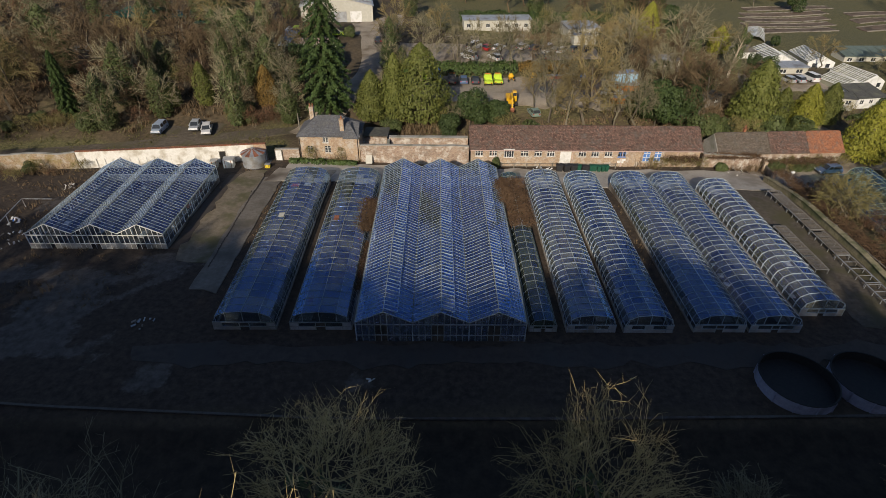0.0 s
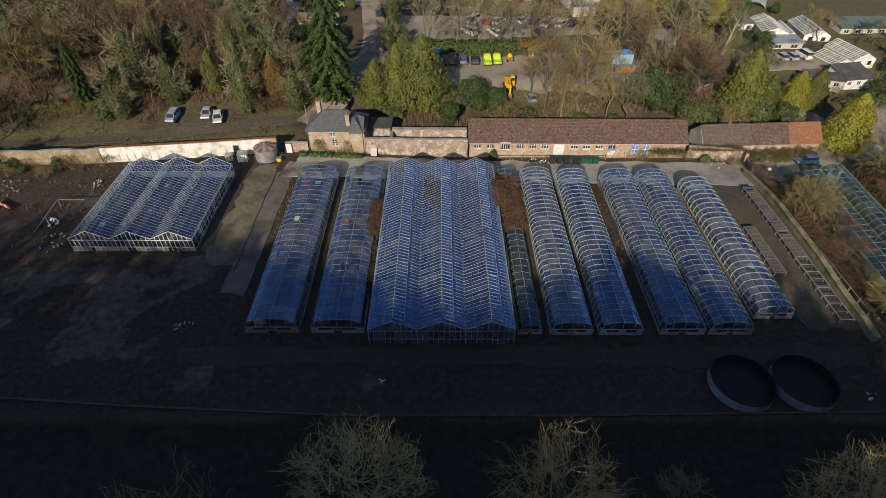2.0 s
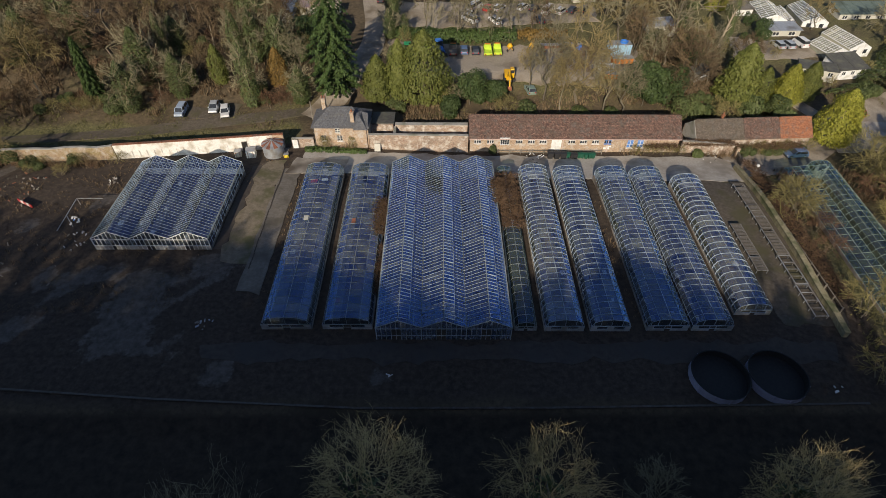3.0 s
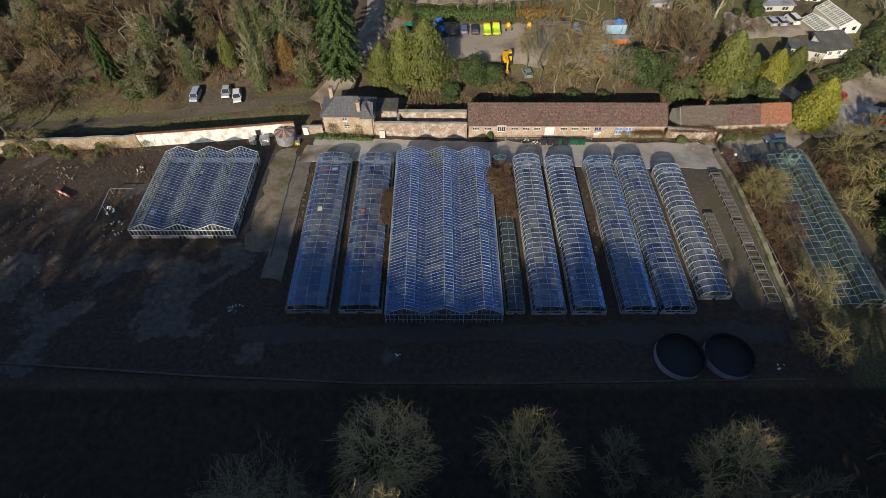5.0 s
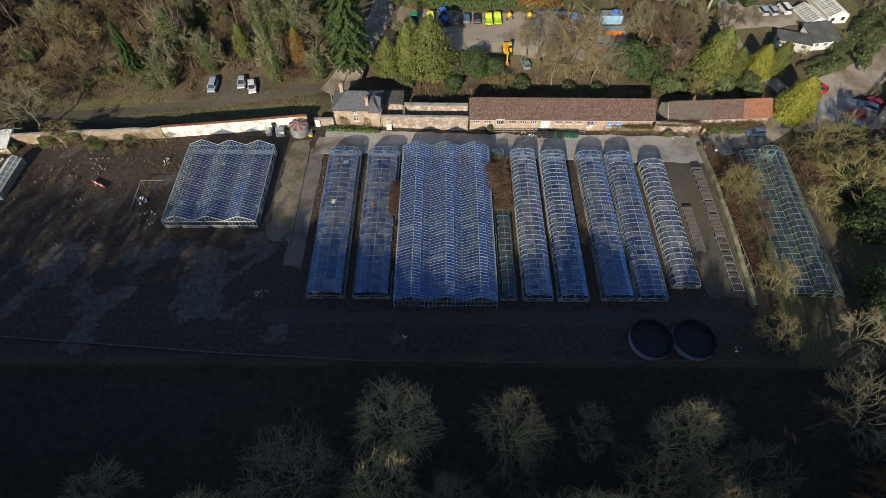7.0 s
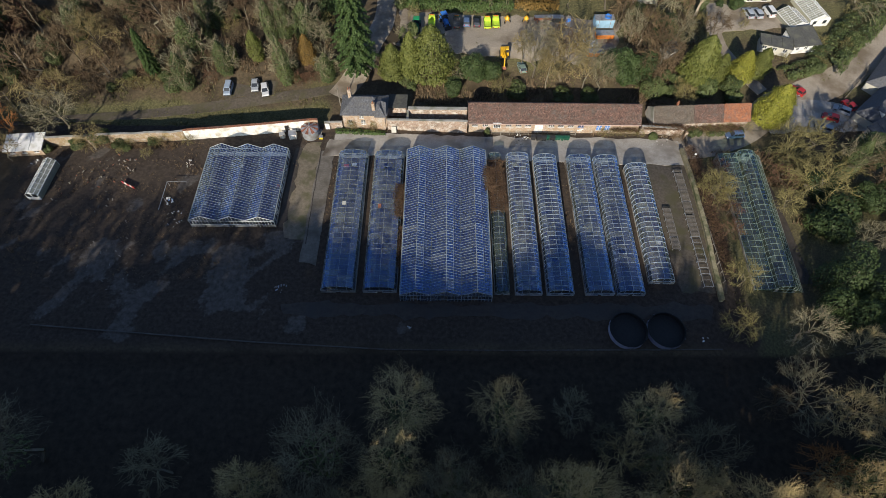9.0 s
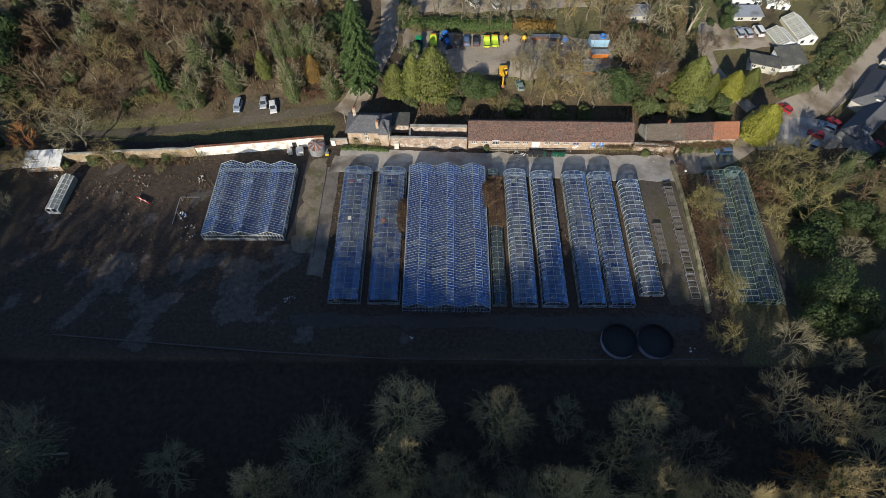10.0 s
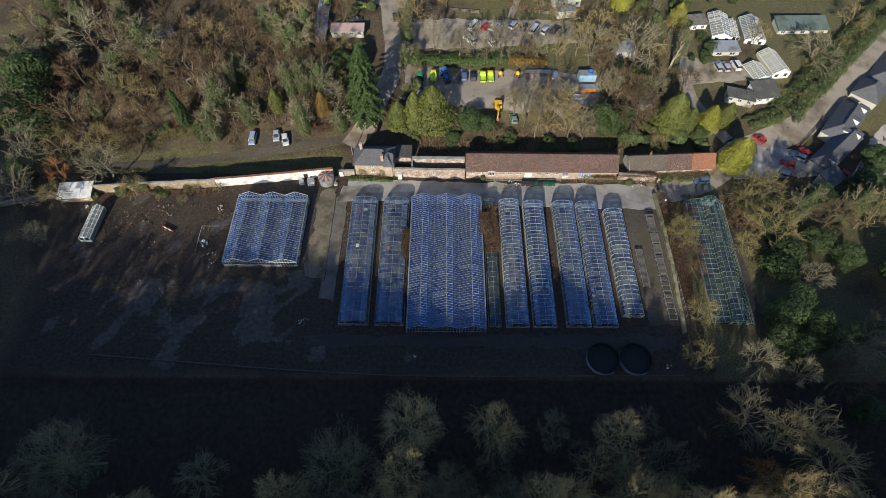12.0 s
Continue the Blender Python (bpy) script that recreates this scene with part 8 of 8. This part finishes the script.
def gate():
    root = thing("gate", "brown boarded gate on brick piers", "gate", at=(55.9, 80.0, terrain(55.9, 82)), turn=84)
    for x in (0, 3.8):
        part("pier", Shape().box(x - 0.25, -0.25, -0.5, x + 0.25, 0.25, 1.9).box(x - 0.3, -0.3, 1.904, x + 0.3, 0.3, 2.02), M_BRICK, root)
    for k in range(11):
        part("board", Shape().box(0.3 + 0.29 * k, -0.03, 0.1, 0.57 + 0.29 * k, 0.03, 1.6), M_TIMBER, root)
    for z in (0.4, 1.3):
        part("rail", Shape().box(0.28, 0.034, z, 3.5, 0.09, z + 0.12), M_TIMBER, root)


def rail_fence(label, points, h=1.1, rails=3):
    root = thing("fence", label, "fence")
    for (xa, ya), (xb, yb) in zip(points[:-1], points[1:]):
        L = math.hypot(xb - xa, yb - ya)
        n = max(1, int(L / 2))
        for k in range(n + 1):
            x, y = xa + (xb - xa) * k / n, ya + (yb - ya) * k / n
            z = terrain(x, y)
            part("post", Shape().box(x - 0.07, y - 0.07, z - 0.3, x + 0.07, y + 0.07, z + h + 0.08), M_TIMBER, root)
            if k < n:
                x2, y2 = xa + (xb - xa) * (k + 1) / n, ya + (yb - ya) * (k + 1) / n
                for q in range(rails):
                    zz = h * (q + 1) / rails - 0.08
                    part("rail", Shape().beam((x, y, z + zz), (x2, y2, terrain(x2, y2) + zz), 0.05, 0.13), M_TIMBER, root)


for k in range(9):
    plant("bush" if k % 3 else "heap", 58.5 + 1.7 * k, 86.2 + 0.1 * k + 0.5 * (k % 2), 2.0 + 0.5 * (k % 3), 2.6, "tangled shrub against the tiled cottage")
for k in range(6):
    plant("bush", 36.5 + 1.8 * k, 83.7, 2.2, 2.4, "leafless creeper on the barn wall")
gate()
rail_fence("timber post and rail fence beside the lane", [(100.6, 98.6), (109, 107), (110.4, 109.5)])
rail_fence("timber rail fence at the car park's edge", [(1.7, 147.2), (10.5, 146.6)])
rail_fence("timber rail fence at the head of the car park", [(29.8, 147.6), (37.5, 146.6)])
rail_fence("pale handrail before the barn", [(10.8, 83.6), (30.5, 83.7)], 0.9, 2)
rail_fence("weathered rail along the growing benches", [(53.7, 73.5), (53.7, 44.0)], 1.1, 1)


def doorway(label, x, y, w, h, material, name="garden_door", turn=8):
    root = thing(name, label, "door", at=(x, y, terrain(x, y)), turn=turn)
    part("leaf", Shape().box(0, -0.06, 0, w, -0.02, h), material, root)
    s = Shape()
    for a, b, c, d in ((-0.09, 0, -0.003, h), (w + 0.003, 0, w + 0.09, h), (-0.09, h + 0.003, w + 0.09, h + 0.1)):
        s.box(a, -0.09, b, c, -0.01, d)
    part("door_frame", s, M_TIMBER, root)
    part("handle", Shape().box(w - 0.16, -0.1, 0.95, w - 0.1, -0.061, 1.1), M_ALU, root)


# the first leaf is near-black, painted as the unlit space of an open doorway
doorway("dark open doorway in the limewashed wall", -36.5, 82.86, 0.85, 1.9, M_DARK)
doorway("white door in the brick end wall", -29.9, 83.74, 0.85, 1.9, M_WHITE)
doorway("white gate leaning beside the brick wall", -27.5, 83.9, 1.0, 1.8, M_WHITE, turn=0)


def crate(label, x, y, w, d, h, material, turn=0.0, name="crate"):
    root = thing(name, label, name.replace("_", " "), at=(x, y, terrain(x, y)), turn=turn)
    part("body", Shape().box(-w / 2, -d / 2, -0.05, w / 2, d / 2, h), material, root)
    part("lid", Shape().box(-w / 2 - 0.05, -d / 2 - 0.05, h + 0.003, w / 2 + 0.05, d / 2 + 0.05, h + 0.08), M_GALV if material is not M_GALV else M_WHITE, root)
    for sx in (-1, 1):
        part("band", Shape().box(sx * w * 0.3 - 0.04, -d / 2 - 0.02, 0, sx * w * 0.3 + 0.04, d / 2 + 0.02, h), M_RUST, root)


crate("pale oil tank beside the white wall", -34.6, 81.2, 1.6, 1.5, 1.4, M_STUCCO, 8, "oil_tank")
crate("grey-green bin beside the white wall", -37.0, 81.2, 1.1, 1.0, 1.1, M_CLAD, 8, "storage_bin")
crate("small yellow grit bin beside the grain bin", -28.2, 80.9, 0.8, 0.6, 0.6, paint("grit_yellow", (0.75, 0.6, 0.03), 0.6), 0, "grit_bin")
crate("blue-roofed container with a coiled blue pipe", 41.3, 119.2, 5.0, 2.4, 2.2, paint("container_blue", (0.3, 0.5, 0.66), 0.6), 2, "container")
crate("open orange skip in the contractor's yard", 41.0, 114.7, 4.6, 1.9, 1.2, P_ORANGE, 2, "skip")
crate("long orange skip beside the pickup", 38.0, 108.5, 4.4, 1.8, 1.1, P_ORANGE, -4, "skip")
crate("blue water butt beside stacked steel", 32.3, 120.3, 1.0, 1.0, 1.2, P_BRIGHT, 0, "water_butt")
crate("stack of rusty steel beams", 26.0, 121.3, 5.0, 1.2, 0.7, M_RUST, 3, "steel_stack")
crate("dark steel rack of building materials", 29.4, 120.5, 3.0, 1.4, 1.2, M_FELT, 0, "steel_rack")
coil = thing("pipe_coil", "coil of blue plastic pipe on a container roof", "pipe coil", at=(42.2, 119.3, terrain(41.3, 119.2) + 2.3))
for k in range(4):
    part("turn_of_pipe", Shape().ring(0, 0, 0.1 * k, 0.1 * k + 0.09, 0.9, 0.9, 20, cap=False).ring(0, 0, 0.1 * k, 0.1 * k + 0.09, 0.65, 0.65, 20, cap=False), P_BRIGHT, coil)
SCRAP = (M_SHEET, M_TIMBER, M_WHITE, M_STUCCO, M_FELT)
rubbish_heap("scattered pipes and white sheets beside the glasshouse", -55.5, 57.5, 2.2, 18, SCRAP, 1, 0.25)
rubbish_heap("blue and white bags on the waste ground", -57.6, 62.2, 0.9, 12, (P_BRIGHT, M_WHITE, M_WHITE), 2)
rubbish_heap("rubble and white sacks by the garden wall", -56.2, 72.5, 1.2, 12, (M_STUCCO, M_WHITE, M_CONCRETE), 3)
rubbish_heap("broken bricks and boards on the waste ground", -71.0, 70.5, 4.5, 30, (M_TIMBER, M_CONCRETE, M_RUST, M_TIMBER), 4)
rubbish_heap("white rubbish beside the ruined lean-to", -89.5, 72.6, 1.0, 8, SCRAP, 5)
rubbish_heap("boards and torn sheets before the bins", 17.0, 82.0, 1.8, 14, (M_TIMBER, M_SHEET, M_TYRE, M_WHITE), 6)
rubbish_heap("white folded canopy beside the bins", 18.9, 82.3, 0.8, 6, (M_WHITE,), 7, 0.9)
rubbish_heap("broken stones and planks at the wall's foot", 50.5, 82.6, 2.0, 22, (M_STUCCO, M_TIMBER, M_CONCRETE), 8)
rubbish_heap("single white sack on the dark waste ground", -6.3, 34.4, 0.5, 4, (M_WHITE,), 9)
rubbish_heap("broken slabs in the dark waste ground", -31.0, 42.0, 1.2, 9, (M_CONCRETE, M_SHEET), 10, 0.2)
rubbish_heap("scattered stones in the waste ground", -62.0, 50.0, 9.0, 26, (M_CONCRETE, M_TIMBER, M_TIMBER), 12, 0.15)
rubbish_heap("scattered bricks on the brown earth", -75.0, 66.0, 8.0, 30, (M_RUST, M_TIMBER, M_TIMBER), 13, 0.15)
rubbish_heap("stacked timber, barriers and drums in the yard", 24.0, 119.2, 2.6, 26, (M_RUST, M_TIMBER, M_WHITE, P_ORANGE, M_TIMBER), 21, 0.9)
rubbish_heap("orange barriers and boards behind the skips", 30.5, 118.2, 2.4, 24, (P_ORANGE, M_RUST, M_TIMBER, M_WHITE), 22, 0.9)
rubbish_heap("heap of earth and broken boards at the yard gate", -12.5, 109.7, 1.8, 18, (M_RUST, M_TIMBER, M_TIMBER), 23, 0.5)
rubbish_heap("pale stones and logs beside the drive", -27.5, 101.0, 2.0, 16, (M_STONE, M_TIMBER, M_STUCCO), 24, 0.3)
rubbish_heap("white panel beside the round tanks", 47.4, 32.3, 0.6, 4, (M_WHITE,), 14, 0.6)


def plastic_barrier(x, y, turn, n=5):
    root = thing("road_barrier", "row of red and white road barriers", "barrier", at=(x, y, terrain(x, y)), turn=turn)
    for k in range(n):
        b = part("board", Shape().box(k * 0.7, -0.05, 0.25, k * 0.7 + 0.6, 0.05, 0.85), P_RED if k % 2 == 0 else M_WHITE, root)
        part("foot", Shape().box(k * 0.7 + 0.2, -0.3, 0, k * 0.7 + 0.4, 0.3, 0.245), M_TYRE, b)


plastic_barrier(-68.6, 66.8, -27)
pipe = thing("steel_hurdle", "bent steel pipe hurdle standing on the waste ground", "hurdle")
for a, b in (((-58.6, 66.4, -0.2), (-58.6, 66.4, 1.3)), ((-58.6, 66.4, 1.3), (-54.4, 66.4, 1.3)), ((-58.6, 66.4, 1.3), (-59.2, 60.0, 0.0)), ((-58.9, 63, 0.65), (-57.2, 61, 0.0))):
    part("tube", Shape().beam(a, b, 0.09), M_GALV, pipe)
# cloths and boards lying in the curved glasshouses
for cx, cy, cz, w, d, mt, lb in ((-21.3, 71.5, 1.0, 1.1, 0.8, P_RED, "red cloth hanging inside the glasshouse"), (-19.6, 72.0, 0.9, 1.0, 0.7, M_WHITE, "white crate inside the glasshouse"), (-13.2, 59.8, 2.42, 0.6, 1.0, M_RUST, "rust-red board lying on the roof"), (-20.5, 60.5, 2.42, 0.7, 0.9, M_CLAD, "pale board lying on the roof")):
    o = thing("loose_board", lb, "board", at=(cx, cy, cz))
    part("sheet", Shape().plate([(-w / 2, -d / 2, 0), (w / 2, -d / 2, 0.02), (w / 2, d / 2, 0.06), (-w / 2, d / 2, 0.03)], 0.04), mt, o)
# growing beds and staging seen through the glass
bed_rng = random.Random(4)
for x0, x1, y0, y1 in ((-23.2, -16.8, 42.5, 74), (-15.3, -8.9, 42.5, 74), (13.5, 18.5, 42.5, 74), (19.5, 24.5, 42.5, 73), (26.8, 32.1, 42.5, 73.5), (32.7, 37.9, 42.5, 73.5), (39.3, 44, 45, 71), (-51, -45.7, 57, 74), (-45.3, -40, 57, 74), (-39.6, -34.4, 57, 74)):
    w = x1 - x0
    for f in (0.2, 0.8):
        xm = x0 + w * f
        b = thing("staging", "low timber staging littered with pots and weeds", "staging", "staging in the glasshouses", at=(xm, y0, -0.35))
        part("top", Shape().box(-w * 0.11, 0, 0.5, w * 0.11, y1 - y0, 0.56), M_TIMBER, b)
        for k in range(4):
            yy = (y1 - y0) * (k + 0.5) / 4
            part("leg", Shape().box(-w * 0.1, yy - 0.05, -1.0, w * 0.1, yy + 0.05, 0.499), M_TIMBER, b)
        for k in range(3):
            yy, s = bed_rng.uniform(0.5, y1 - y0 - 1.5), bed_rng.uniform(0.25, 0.6)
            part("tray", Shape().box(-s * 0.6, yy, 0.562, s * 0.6, yy + s * 1.6, 0.64 + 0.1 * s), (M_WHITE, M_STUCCO, M_FELT, M_RUST, M_DEAD)[bed_rng.randrange(5)], b)


# ---- outlying sheds and frames ----
small_glasshouse((-85.4, 62.4, 0.0), -1, 2.6, 9.4, 1.5, 2.3, 7, "derelict small glasshouse with an open white frame", name="derelict_glasshouse")
hut("lean_to", "lean-to with a white glazed roof against the wall", (-96.0, 74.2, -0.4), 5, 7.6, 4.0, 1.9, M_BRICK, M_WHITE, 0.7, 3, category="lean-to")
hut("shed", "long shed with a pale blue metal roof", (-36.0, 131.1, 4.1), 92, 18.0, 2.8, 2.3, M_CLAD, paint("pale_blue_sheet", (0.42, 0.5, 0.58), 0.6), 0.4, 4, category="shed")
hut("shed", "weathered pink-grey flat-roofed shed", (-34.4, 133.9, 4.3), 1, 9.6, 3.4, 2.2, M_CLAD, M_PINK, 0.2, 4, category="shed")
hut("shed", "pale shed under the leafless trees", (51.0, 128.3, 2.1), 8, 6.4, 4.0, 2.3, M_CLAD, M_SHEET, 0.4, 2, category="shed")
hut("shed", "dark shed behind the laurel", (56.2, 108.1, 0.3), 35, 4.2, 2.6, 2.0, M_TIMBER, M_FELT, 0.3, 1, category="shed")
hut("shed", "grey-roofed store under the evergreen trees", (101.5, 82.5, -3.6), 30, 6.0, 4.0, 2.2, M_CLAD, M_SLATE, 1.0, 1, category="shed")


def hoop_tunnel(label, at, turn, wdt, length, high, n, material):
    """A small plastic tunnel on hoops."""
    root = thing("polytunnel", label, "polytunnel", at=at, turn=turn)
    pts = [(wdt / 2 * math.cos(math.pi * (1 - i / 10)), high * math.sin(math.pi * (1 - i / 10)) ** 0.8) for i in range(11)]
    for k in range(n + 1):
        h = part("hoop", Shape().sweep(pts, 0.07, 0.07), M_GALV, root)
        h.location = (0, length * k / n, 0)
    s = Shape()
    inner = [(x * 0.985, z * 0.985) for x, z in pts]
    vs = [(x, y, z) for y in (0.05, length - 0.05) for x, z in inner]
    s.add(vs, [(i, i + 1, 12 + i, 11 + i) for i in range(10)])
    part("cover", s, material, root)


M_FILM = glazing("tunnel_film", (0.5, 0.54, 0.56), 0.55, 0.1)
hoop_tunnel("small polytunnel with a grey film cover", (-90.5, 134.2, 2.9), -80, 4.6, 8.0, 2.3, 6, M_FILM)
hoop_tunnel("open polytunnel with bare blue-grey hoops", (93.0, 164.6, -1.0), -28, 7.0, 15.0, 3.2, 8, M_FILM)


def fruit_cage(x0, y0, x1, y1, label):
    root = thing("fruit_cage", label, "fruit cage", "netted fruit cages", at=(x0, y0, terrain(x0, y0)))
    w, d, h = x1 - x0, y1 - y0, 1.9
    for ix in range(3):
        for iy in range(4):
            px, py = w * ix / 2, d * iy / 3
            part("post", Shape().box(px - 0.05, py - 0.05, -0.8, px + 0.05, py + 0.05, h), M_TIMBER, root)
    s = Shape()
    n = 10
    vs = [(w * i / n, d * j / n, h + 0.02 - 0.25 * abs(math.sin(i * 1.6) * math.sin(j * 1.4))) for j in range(n + 1) for i in range(n + 1)]
    s.add(vs, [(j * 11 + i, j * 11 + i + 1, (j + 1) * 11 + i + 1, (j + 1) * 11 + i) for j in range(n) for i in range(n)])
    part("net", s, M_NET, root)


M_NET = glazing("green_net", (0.05, 0.28, 0.2), 0.5, 0.1, clear=(0.8, 0.9, 0.85), rough=0.8)
fruit_cage(-92, 156, -80, 172, "fruit cage covered in blue-green netting")
fruit_cage(-78, 158, -70, 168, "smaller cage covered in bright green netting")
fruit_cage(-66, 150, -58, 176, "long cage covered in dark green netting")
caravan = crate("cream static caravan at the car park's head", 38.0, 146.7, 6.0, 2.4, 2.3, M_CLAD, 8, "caravan")
